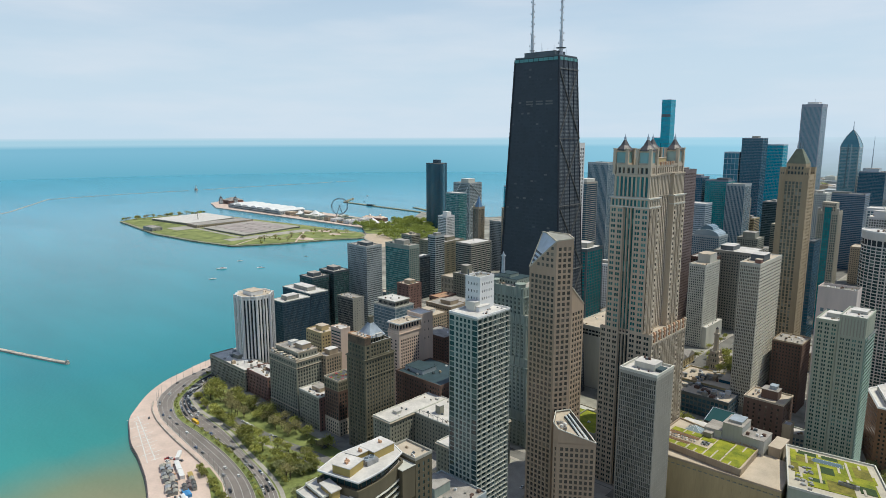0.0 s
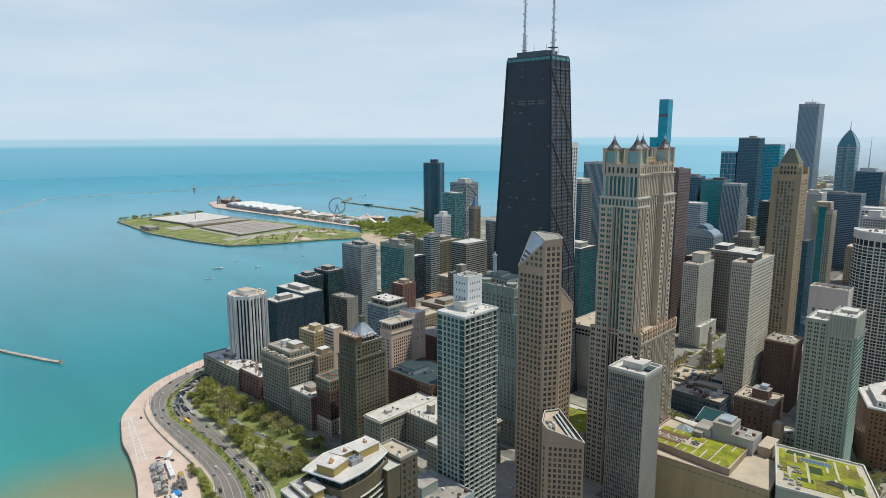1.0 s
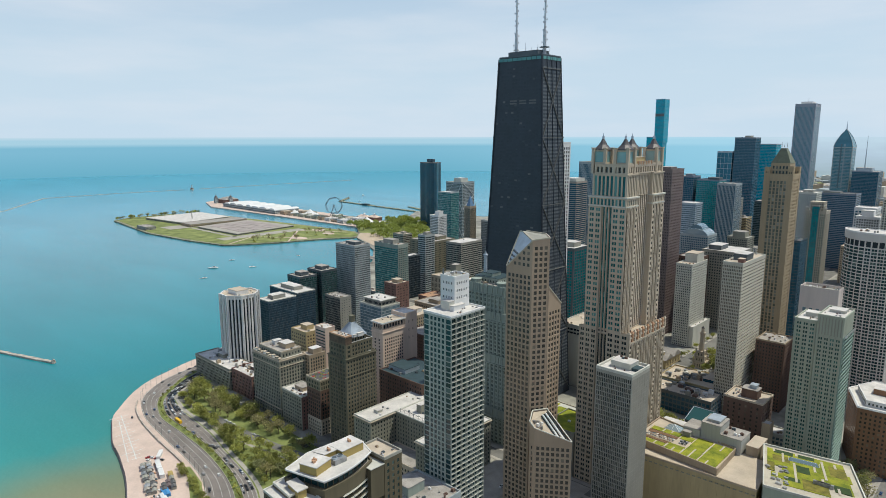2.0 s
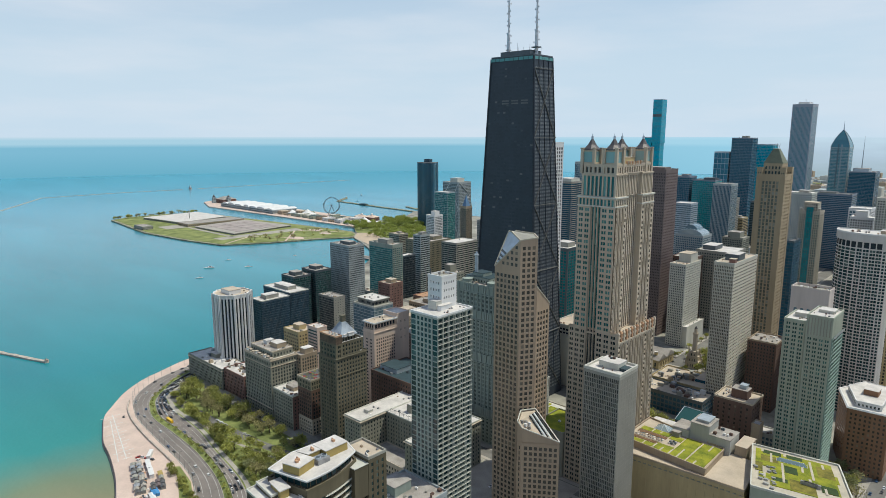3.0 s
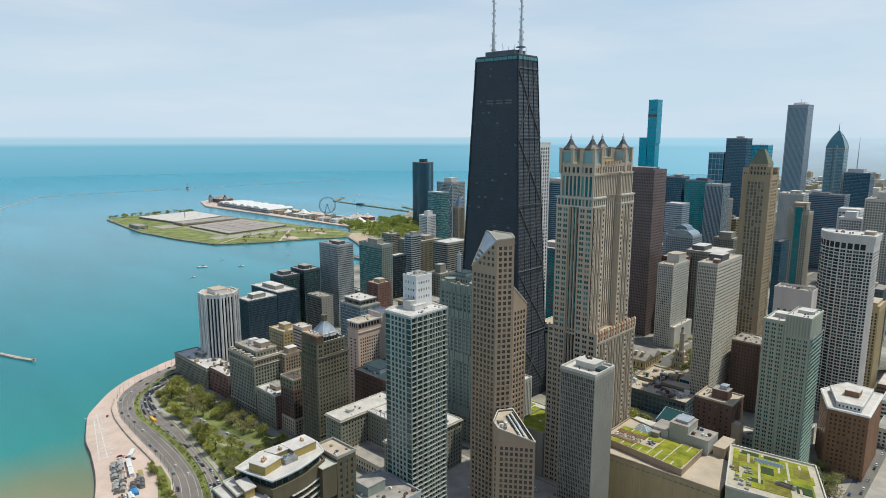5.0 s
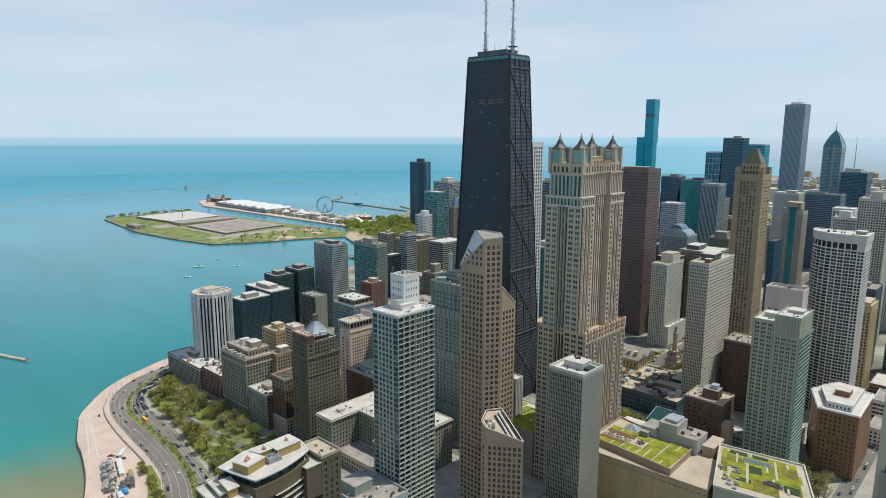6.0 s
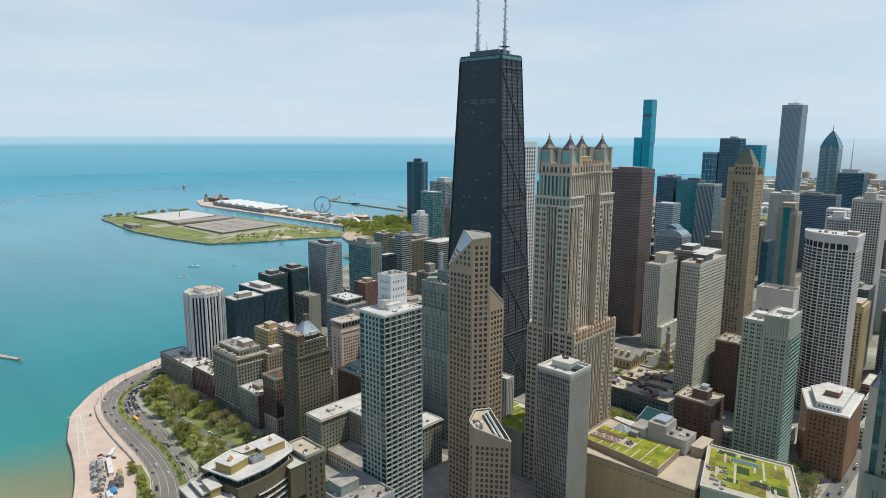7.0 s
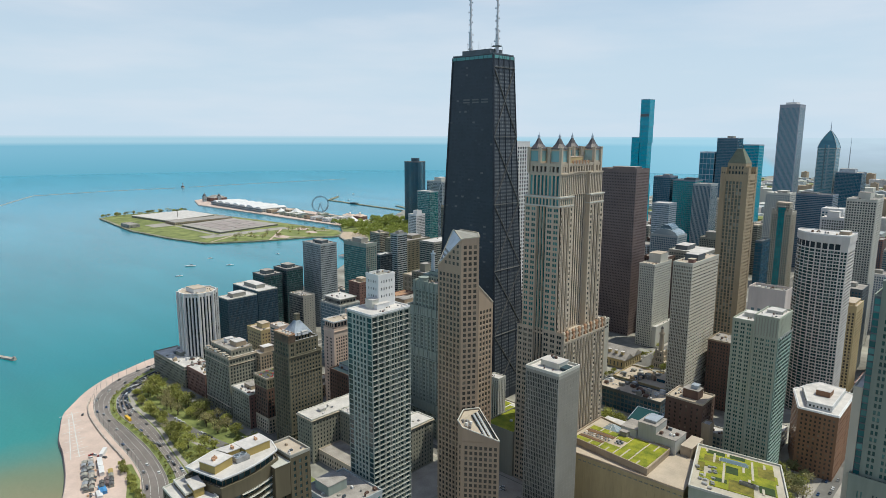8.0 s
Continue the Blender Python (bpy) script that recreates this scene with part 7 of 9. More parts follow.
def stone_water_tower():
    b = Building("water_tower", "slender pale limestone water tower with castle turrets", rect(-123, -113, -178, -168), "water tower")
    for x0, x1, z0, z1 in ((6.5, 6.5, 4, 11), (5.2, 5.2, 11, 17), (4.2, 4.2, 17, 23)):
        b.wall(rect(-118 - x0, -118 + x0, -173 - x0, -173 + x0), z0, z1, LIMESTONE, style(3, 5, 0.35, 0.6, 0.3, 1.2, 0.8), GLASS)
        g = Geo()
        g.prism(rect(-118 - x0 - 0.3, -118 + x0 + 0.3, -173 - x0 - 0.3, -173 + x0 + 0.3), z1, z1 + 0.7)
        part("cornice", g, LIMESTONE, b.root)
        for sx in (-1, 1):
            for sy in (-1, 1):
                g = Geo()
                g.rod((-118 + sx * x0, -173 + sy * x0, z1 - 5), (-118 + sx * x0, -173 + sy * x0, z1 + 2.4), 0.9, 0.9, 8)
                g.rod((-118 + sx * x0, -173 + sy * x0, z1 + 2.4), (-118 + sx * x0, -173 + sy * x0, z1 + 4), 1.0, 0.1, 8)
                part("turret", g, LIMESTONE, b.root)
    g = Geo()
    g.rod((-118, -173, 23), (-118, -173, 43), 3.0, 2.5, 8)
    g.rod((-118, -173, 43), (-118, -173, 45), 3.2, 3.2, 8)
    g.rod((-118, -173, 45), (-118, -173, 50), 1.9, 1.7, 8)
    part("shaft", g, LIMESTONE, b.root)
    g = Geo()
    g.rod((-118, -173, 50), (-118, -173, 52.5), 1.9, 0.3, 8)
    part("cupola", g, SLATE_ROOF, b.root)
    b.finish(0)

stone_water_tower()

# ---- towers in the distance ----
RIB = style(2.4, 3.6, 0.55, 0.999, 0.0, 0.4, 3)
GRID = style(2.8, 3.4, 0.6, 0.6, 0.0, 0.8, 2)
RIBBON = style(3.4, 3.6, 0.999, 0.55, 0.0, 0.4, 2)
CURTAIN = style(3.4, 3.8, 0.93, 0.86, 0.0, 0.2, 1.5)
HOSP = style(3.4, 3.8, 0.5, 0.5, 0.0, 0.8, 2)
# many walls and panes here lean blue: distance haze put into their colours
def far_tower(label, x0, x1, y0, y1, z, mat, st, pane, roof, pent):
    simple("office_tower" if z > 110 else "city_building", label, x0, x1, y0, y1, z, mat, st, pane, roof, 1.0, 2, pent=pent, group="city behind")

far_tower("brown-grey brick hospital block with a crowded roof", 393, 452, -318, -260, 80, OLIVE_STONE, HOSP, GLASS, GRAVEL_ROOF, (0.2, 0.6, 0.2, 0.6, 6, OLIVE_STONE))
far_tower("stepped grey concrete office tower", 353, 370, -222, -200, 103, BLUE_GREY, RIBBON, GLASS, GRAVEL_ROOF, (0.2, 0.7, 0.2, 0.7, 4, GREY_CONCRETE))
far_tower("dark box building with a white roof", 351, 366, -186, -160, 74, DARK_METAL, CURTAIN, GLASS_BLACK, WHITE_ROOF, None)
far_tower("white-roofed office block with ribbon windows", 327, 362, -315, -260, 85, GREY_CONCRETE, RIBBON, GLASS, WHITE_ROOF, None)
far_tower("white stepped tower by the park", 533, 557, -446, -420, 100, WHITE_PAINT, GRID, GLASS, WHITE_ROOF, (0.2, 0.7, 0.2, 0.7, 8, WHITE_PAINT))
far_tower("teal glass apartment tower downtown", 551, 590, -505, -480, 143, BLUE_GREY, CURTAIN, GLASS_TEAL, WHITE_ROOF, None)
far_tower("turquoise glass hospital tower", 452, 492, -590, -560, 158, PALE_METAL, CURTAIN, GLASS_TURQUOISE, WHITE_ROOF, (0.3, 0.7, 0.3, 0.7, 4, GREY_CONCRETE))
far_tower("tan stepped tower beside the black skyscraper", 345, 372, -430, -400, 132, TAN_BRICK, RIB, GLASS, TAN_ROOF, (0.2, 0.8, 0.2, 0.8, 10, TAN_BRICK))
far_tower("dark apartment tower near the lake", 520, 560, -760, -720, 178, NAVY_METAL, CURTAIN, GLASS_BLUE, DARK_ROOF, (0.2, 0.6, 0.2, 0.6, 10, DARK_METAL))
far_tower("grey brick office tower near the hospital", 395, 425, -470, -430, 100, BLUE_GREY, GRID, GLASS, GRAVEL_ROOF, None)
far_tower("white marble tower with square black windows", 9.5, 40, -85, -52, 258, WHITE_PAINT, style(4.2, 4.2, 0.62, 0.62, 0.5, 1, 4), GLASS_BLACK, WHITE_ROOF, None)
far_tower("rounded glass apartment tower with white balconies", 150, 178, -362, -330, 194, GREY_CONCRETE, style(3, 3.2, 0.999, 0.7, 0.3, 0.3, 2, band=0.4, band_h=0.3), GLASS_BLUE, WHITE_ROOF, (0.1, 0.9, 0.1, 0.9, 5, PALE_CONCRETE))
far_tower("bluish ribbed office tower downtown", 220, 262, -560, -520, 216, BLUE_GREY, RIB, GLASS_BLUE, GRAVEL_ROOF, None)
far_tower("dark green glass tower with white framed bays", 40, 76, -190, -150, 125, DARK_METAL, style(4, 3.8, 0.8, 0.8, 0.3, 2, 3), GLASS_GREEN, WHITE_ROOF, (0.2, 0.7, 0.3, 0.7, 6, GREY_CONCRETE))
far_tower("brown granite tower with grid windows", -35.5, 18, -290, -254, 222.5, BROWN_GRANITE, style(2.3, 3.8, 0.5, 0.5, 0.3, 0.8, 3), GLASS_UMBER, GRAVEL_ROOF, (0.1, 0.7, 0.3, 0.8, 3, BROWN_GRANITE))
far_tower("blue glass office tower downtown", 116, 150, -735, -700, 186, HAZE_BLUE, CURTAIN, GLASS_BLUE, GRAVEL_ROOF, (0.2, 0.6, 0.3, 0.7, 4, HAZE_BLUE))
far_tower("pale grey office block downtown", 53, 84, -590, -560, 149, PALE_METAL, RIBBON, GLASS_SKY, WHITE_ROOF, None)
far_tower("blue-green glass tower with a curved look", 67, 110, -735, -700, 181, HAZE_BLUE, CURTAIN, GLASS_EMERALD, DARK_ROOF, (0.1, 0.6, 0.2, 0.7, 4, DARK_METAL))
far_tower("striped purple-grey tower downtown", 30, 63, -715, -680, 177, BLUE_GREY, RIB, GLASS_BLUE, GRAVEL_ROOF, None)
far_tower("glass tower with a white grid", 203, 240, -1185, -1150, 223, PALE_METAL, style(9, 14, 0.93, 0.93, 0.2, 0.3, 2), GLASS_LAGOON, WHITE_ROOF, None)
far_tower("tall dark blue glass tower downtown", 150, 199, -1190, -1150, 258, HAZE_BLUE, CURTAIN, GLASS_BLUE, GRAVEL_ROOF, (0.3, 0.6, 0.3, 0.7, 5, GREY_CONCRETE))
far_tower("turquoise-blue glass tower in the city", 130, 180, -1290, -1250, 241, PALE_METAL, CURTAIN, GLASS_TURQUOISE, WHITE_ROOF, None)
far_tower("old grey stone building with stepped top", -36, -3, -593, -560, 98, GREY_STONE, GRID, GLASS, GRAVEL_ROOF, (0.2, 0.8, 0.2, 0.8, 9, GREY_STONE))
far_tower("dark blue slab building downtown", -59, 2, -1540, -1480, 168, HAZE_BLUE, CURTAIN, GLASS_BLUE, GRAVEL_ROOF, (0.3, 0.9, 0.2, 0.8, 9, PALE_METAL))
far_tower("dark wide office slab downtown", -120, -55, -945, -900, 152, HAZE_BLUE, RIBBON, GLASS_BLUE, DARK_ROOF, (0.45, 0.9, 0.3, 0.8, 3, GREY_CONCRETE))
far_tower("grey office tower with grid windows", -98, -58, -735, -700, 167, PALE_CONCRETE, GRID, GLASS_BLUE, WHITE_ROOF, (0.2, 0.6, 0.3, 0.7, 4, GREY_CONCRETE))
far_tower("white concrete grid office building", -222, -196, -510, -480, 168, WHITE_PAINT, style(4, 3.8, 0.7, 0.6, 0.4, 0.8, 3), GLASS_BLUE, WHITE_ROOF, None)
far_tower("white stepped office tower", -232, -205, -470, -445, 160, WHITE_PAINT, GRID, GLASS, WHITE_ROOF, (0.3, 0.8, 0.3, 0.8, 8, WHITE_PAINT))
far_tower("white gridded apartment tower", -272, -240, -440, -400, 190, PALE_CONCRETE, style(2.8, 3.1, 0.6, 0.6, 0.4, 0.6, 2), GLASS, GRAVEL_ROOF, (0.3, 0.7, 0.3, 0.7, 8, PALE_CONCRETE))
far_tower("yellow stone apartment building with a carved top", -293, -266, -262, -228, 97, BUFF_STONE, style(3.0, 3.3, 0.55, 0.7, 0.4, 0.8, 6), GLASS_WARM, TAN_ROOF, (0.1, 0.9, 0.1, 0.9, 3, BUFF_STONE))
far_tower("long grey office building with a white roof", -98, -50, -385, -332, 112, GREY_CONCRETE, HOSP, GLASS, WHITE_ROOF, (0.55, 0.9, 0.3, 0.8, 6, DARK_METAL))
far_tower("dark brick tower behind the hotel", -60, -30, -345, -300, 105, DARK_BRICK, HOSP, GLASS, GRAVEL_ROOF, None)
far_tower("dark blue glass residential tower", -178, -170, -330, -300, 141, NAVY_METAL, CURTAIN, GLASS_BLUE, DARK_ROOF, None)
far_tower("beige stone building below the golden tower", -195, -165, -170, -140, 40, BUFF_STONE, GRID, GLASS_WARM, TAN_ROOF, (0.2, 0.7, 0.2, 0.7, 4, BUFF_STONE))
far_tower("flat stone hall with columns", 300, 330, -215, -190, 42, LIMESTONE, style(3, 9, 0.4, 0.7, 0.5, 1, 2), GLASS, TAN_ROOF, None)
far_tower("stone tower block with gothic top", 240, 268, -180, -150, 62, GREY_STONE, HOSP, GLASS, GRAVEL_ROOF, (0.3, 0.7, 0.3, 0.7, 12, GREY_STONE))
far_tower("long grey stone building with tiled roof", 200, 245, -130, -98, 34, GREY_STONE, HOSP, GLASS, GRAVEL_ROOF, None)
far_tower("brown brick building with a flat roof", 190, 236, -92, -60, 40, TAN_BRICK, HOSP, GLASS, GRAVEL_ROOF, (0.2, 0.6, 0.2, 0.7, 5, TAN_BRICK))
far_tower("red brick building with orange tiled roof", 262, 284, -150, -115, 30, RED_BRICK, HOSP, GLASS, COPPER_PANEL, None)
far_tower("beige apartment building with roof garden", 150, 185, -10, 25, 52, TAN_BRICK, HOSP, GLASS, TAN_ROOF, (0.3, 0.7, 0.3, 0.7, 5, WHITE_PAINT))
far_tower("tan apartment building with arched top windows", 157, 184, 152, 174, 65, BUFF_STONE, HOSP, GLASS_WARM, TAN_ROOF, (0.3, 0.7, 0.3, 0.7, 5, BUFF_STONE))
far_tower("white concrete slab with ribbon windows", 130.5, 147.5, 157, 169, 74, PINK_STUCCO, [None, None, style(3, 3.3, 0.999, 0.5, 0.3, 1, 2), None], GLASS, WHITE_ROOF, None)
far_tower("brick building in the second row", 178, 215, 165, 195, 40, TAN_BRICK, HOSP, GLASS_WARM, GRAVEL_ROOF, (0.2, 0.7, 0.2, 0.7, 5, TAN_BRICK))

def green_centre_tower():
    x0, x1, y0, y1, z = -176, -151, -441, -418, 175
    b = Building("apartment_tower", "pale stone tower with a green glass centre and crown", rect(x0, x1, y0, y1), "apartment tower", "city behind")
    grid = style(2.6, 3.4, 0.62, 0.65, 0.4, 0.8, 3)
    for a, c, top in ((x0, x0 + 8.4, z - 9), (x1 - 8.4, x1, z - 9)):
        b.wall(rect(a, c, y0, y1), 4, top, WARM_CONCRETE, grid, GLASS_POOL)
        b.roof(rect(a, c, y0, y1), top, WHITE_ROOF, 1.0, WARM_CONCRETE)
    mid = rect(x0 + 8.42, x1 - 8.42, y0 + 0.5, y1 + 0.8)
    b.wall(mid, 4, z - 2, NAVY_METAL, style(2.7, 3.4, 0.92, 0.86, 0.0, 0.1, 1.0), GLASS_EMERALD, "glazed_centre", "green glass centre bay")
    b.roof(mid, z - 2, WHITE_ROOF, 1.0, WARM_CONCRETE)
    b.block(x0 + 4, x1 - 4, y0 + 4, y1 - 4, z - 9, z + 3, WARM_CONCRETE, "crown", st=style(2.6, 3.4, 0.5, 0.6, 0.3, 0.8, 1), roof=TAN_ROOF)
    for x in (x0 + 1.5, x1 - 1.5):
        b.block(x - 1.4, x + 1.4, y1 - 4, y1 - 0.5, z - 9, z - 4.5, WARM_CONCRETE, "corner_pier")
    b.finish(0)

green_centre_tower()

def braced_tower():
    x0, x1, y0, y1, z = 590, 640, -603, -560, 158
    b = Building("apartment_tower", "pale concrete tower with zigzag braces on its walls", rect(x0, x1, y0, y1), "apartment tower")
    b.wall(rect(x0, x1, y0, y1), 4, z, BLUE_GREY, GRID, GLASS)
    b.roof(rect(x0, x1, y0, y1), z, GRAVEL_ROOF, 1.2, BLUE_GREY)
    b.block(x0 + 12, x0 + 34, y0 + 10, y0 + 34, z, z + 9, PALE_CONCRETE)
    for k in range(5):
        za, zb = 8 + k * 30, 8 + (k + 1) * 30
        for p, q in (((x0 + 1, y1 + 0.3), (x0 + 16, y1 + 0.3)), ((x0 + 26, y1 + 0.3), (x0 + 48, y1 + 0.3)), ((x0 - 0.3, y1 - 2), (x0 - 0.3, y0 + 4))):
            g = Geo()
            g.beam((*(p if k % 2 else q), za), (*(q if k % 2 else p), zb), 1.6, 0.5)
            part("brace", g, WHITE_PAINT, b.root)
    b.finish(0)

braced_tower()

def lobed_tower():
    cx, cy, z = 908, -785, 188
    poly = []
    for i in range(36):
        a = 2 * math.pi * i / 36
        r = 28 + 5 * math.cos(3 * (a - 0.4))
        poly.append((cx + r * math.cos(a), cy + r * math.sin(a)))
    b = Building("apartment_tower", "dark bronze glass tower with three rounded lobes", poly, "apartment tower")
    b.wall(poly, 4, z, NAVY_METAL, style(2.6, 3.0, 0.85, 0.78, 0.0, 0.1, 2), GLASS_BLUE)
    g = Geo()
    g.prism(poly, z - 0.4, z + 0.5)
    part("roof", g, DARK_ROOF, b.root)
    g = Geo()
    g.rod((cx, cy, z + 0.4), (cx, cy, z + 10), 12, 12, 20)
    part("roof_drum", g, NAVY_METAL, b.root)
    b.finish(0)

lobed_tower()

def gothic_tower():
    b = Building("campus_tower", "slim brown stone tower with a blue pointed roof", rect(428, 443, -418, -400), "campus tower")
    b.wall(rect(428, 443, -418, -400), 4, 128, TAN_BRICK, RIB, GLASS)
    b.roof(rect(428, 443, -418, -400), 128, GRAVEL_ROOF, 1.5, TAN_BRICK)
    g = Geo()
    g.frustum(rect(430, 441, -415, -403), 128, rect(435.2, 435.8, -409.3, -408.7), 150)
    part("spire", g, material("blue_slate", (0.12, 0.22, 0.36), 0.5, 0.2, 4, 1), b.root, "blue pointed roof")
    for x, y in ((429, -417), (442, -417), (429, -401), (442, -401)):
        g = Geo()
        g.rod((x, y, 122), (x, y, 136), 0.9, 0.2, 6)
        part("pinnacle", g, TAN_BRICK, b.root)
    b.finish(0)

gothic_tower()

GLASS_PEAK = glass("slate_blue_glass", (0.07, 0.19, 0.24), (0.11, 0.25, 0.30), 0.4, rough=0.15, spec=0.4)
LILAC_STONE = material("lilac_grey_stone", (0.275, 0.30, 0.355), 0.7, 0.1, 20, 3, streak=True)

def marble_tower():
    x0, x1, y0, y1, z = 107, 159, -1545, -1490, 349
    b = Building("skyscraper", "pale grey stone skyscraper with fine vertical lines", rect(x0, x1, y0, y1), "skyscraper")
    b.wall(rect(x0, x1, y0, y1), 4, z, LILAC_STONE, style(3.2, 4, 0.5, 0.999, 0.0, 2.5, 7), GLASS_PEAK)
    b.roof(rect(x0, x1, y0, y1), z, WHITE_ROOF, 1.5, LILAC_STONE)
    b.block(x0 + 12, x1 - 12, y0 + 12, y1 - 10, z, z + 7, WHITE_PAINT)
    g = Geo()
    g.rod((x0 + 26, y0 + 28, z + 7), (x0 + 26, y0 + 28, z + 17), 0.7, 0.3, 6)
    part("mast", g, PALE_METAL, b.root)
    b.finish(0)

marble_tower()


def chevron_tower():
    x0, x1, y0, y1 = 10, 56, -1545, -1500
    cx, cy = 33, -1522
    b = Building("skyscraper", "blue-grey glass skyscraper with stepped pointed top and spire", rect(x0, x1, y0, y1), "skyscraper")
    b.wall(rect(x0, x1, y0, y1), 4, 232, BLUE_GREY, style(2.8, 3.9, 0.94, 0.8, 0.0, 2, 2), GLASS_PEAK)
    lo, zz = 23.0, 232.0
    for hi, z1 in ((20.5, 242.0), (16.8, 252.0), (12.0, 262.0), (6.5, 271.0), (1.2, 279.0)):
        g = Geo()
        g.frustum(rect(cx - lo, cx + lo, cy - lo, cy + lo), zz, rect(cx - hi, cx + hi, cy - hi, cy + hi), z1)
        part("chevron", g, GLASS_PEAK, b.root, "sloping glass crown tier")
        for sx, sy in ((-1, -1), (1, -1), (1, 1), (-1, 1)):
            g = Geo()
            g.beam((cx + sx * lo, cy + sy * lo, zz), (cx + sx * hi, cy + sy * hi, z1), 1.0)
            part("ridge", g, BLUE_GREY, b.root)
        lo, zz = hi, z1
    g = Geo()
    g.rod((cx, cy, zz), (cx, cy, zz + 24), 1.5, 0.2, 8)
    part("spire", g, PALE_METAL, b.root)
    for s in (-1, 1):
        g = Geo()
        g.box(cx + s * 4 - 1.5, cx + s * 4 + 1.5, y1, y1 + 0.8, 120, 240)
        part("light_strip", g, GLASS_SKY, b.root, "pale vertical glass strip")
    b.finish(0)

chevron_tower()
g = Geo()
g.rod((-20, -1515, 177), (-20, -1515, 262), 1.6, 0.3, 8)
solid("broadcast_mast", g, PALE_METAL, "slim grey broadcast mast on the blue slab roof", "mast")

STEM_STEEL = material("teal_steel", (0.03, 0.20, 0.26), 0.4, 0.1, 10, 2)
GLASS_STEM = glass("deep_turquoise_glass", (0.0, 0.31, 0.44), (0.0, 0.36, 0.48), 0.4, rough=0.12, spec=0.35)

def stem_tower():
    b = Building("skyscraper", "slender turquoise glass skyscraper in stepped stems", rect(447, 500, -1322, -1290), "skyscraper")
    for x0, x1, y0, y1, z in ((451.5, 479, -1322, -1291, 367), (479.2, 503, -1320, -1292, 258)):
        zs = [4, z * 0.33, z * 0.66, z]
        for k in range(3):
            d = 1.6 if k % 2 else 0.0
            poly = rect(x0 + d, x1 - d, y0 + d, y1 - d)
            b.wall(poly, zs[k], zs[k + 1], STEM_STEEL, style(3.2, 3.7, 0.96, 0.88, 0.0, 0.1, 0.5), GLASS_STEM)
        b.roof(rect(x0, x1, y0, y1), z, WHITE_ROOF, 1.0, PALE_METAL)
    g = Geo()
    g.box(452, 478.5, -1290.9, -1290.2, 318, 326)
    part("open_floor", g, DARK_METAL, b.root, "dark open floor")
    b.finish(0)

stem_tower()

# grey stone tower with a vaulted glass top
def vaulted_tower():
    x0, x1, y0, y1, z = -25, 17, -452, -418, 117
    b = Building("office_tower", "grey stone office tower with a vaulted frosted glass top", rect(x0, x1, y0, y1), "office tower", "city behind")
    b.wall(rect(x0, x1, y0, y1), 4, z, BLUE_GREY, GRID, GLASS_BLUE)
    b.roof(rect(x0, x1, y0, y1), z, GRAVEL_ROOF, 1.0, BLUE_GREY)
    cx, cy = (x0 + x1) / 2, (y0 + y1) / 2
    def vault(ax, lift, top, reach):
        g = Geo()
        n = 10
        for k in range(n):
            a, c = math.pi * k / n, math.pi * (k + 1) / n
            pa, pc = (-ax * math.cos(a), lift + top * math.sin(a)), (-ax * math.cos(c), lift + top * math.sin(c))
            g.face((cx + pa[0], cy - reach, pa[1]), (cx + pc[0], cy - reach, pc[1]), (cx + pc[0], cy + reach, pc[1]), (cx + pa[0], cy + reach, pa[1]))
        for y in (cy - reach, cy + reach):
            g.face(*[(cx - ax * math.cos(math.pi * k / n), y, lift + top * math.sin(math.pi * k / n)) for k in range(n + 1)])
        part("glass_vault", g, GLASS_SKY, b.root, "frosted glass vault")
        for k in range(1, n):
            a = math.pi * k / n
            g = Geo()
            g.beam((cx - ax * math.cos(a), cy - reach, lift + top * math.sin(a)), (cx - ax * math.cos(a), cy + reach, lift + top * math.sin(a)), 0.5, 0.4)
            part("glazing_bar", g, PALE_METAL, b.root)
    vault(19, z, 9.5, 15)
    vault(10, z + 6, 9.5, 11)
    b.finish(0)

vaulted_tower()

# ordinary blocks that fill the streets behind
def shore_x(y):
    for (ax, ay), (bx, by) in zip(SHORE[14:], SHORE[15:]):
        if by <= y <= ay:
            return ax + (bx - ax) * (y - ay) / (by - ay)
    return 850.0

fill = random.Random(7)
fills = 0
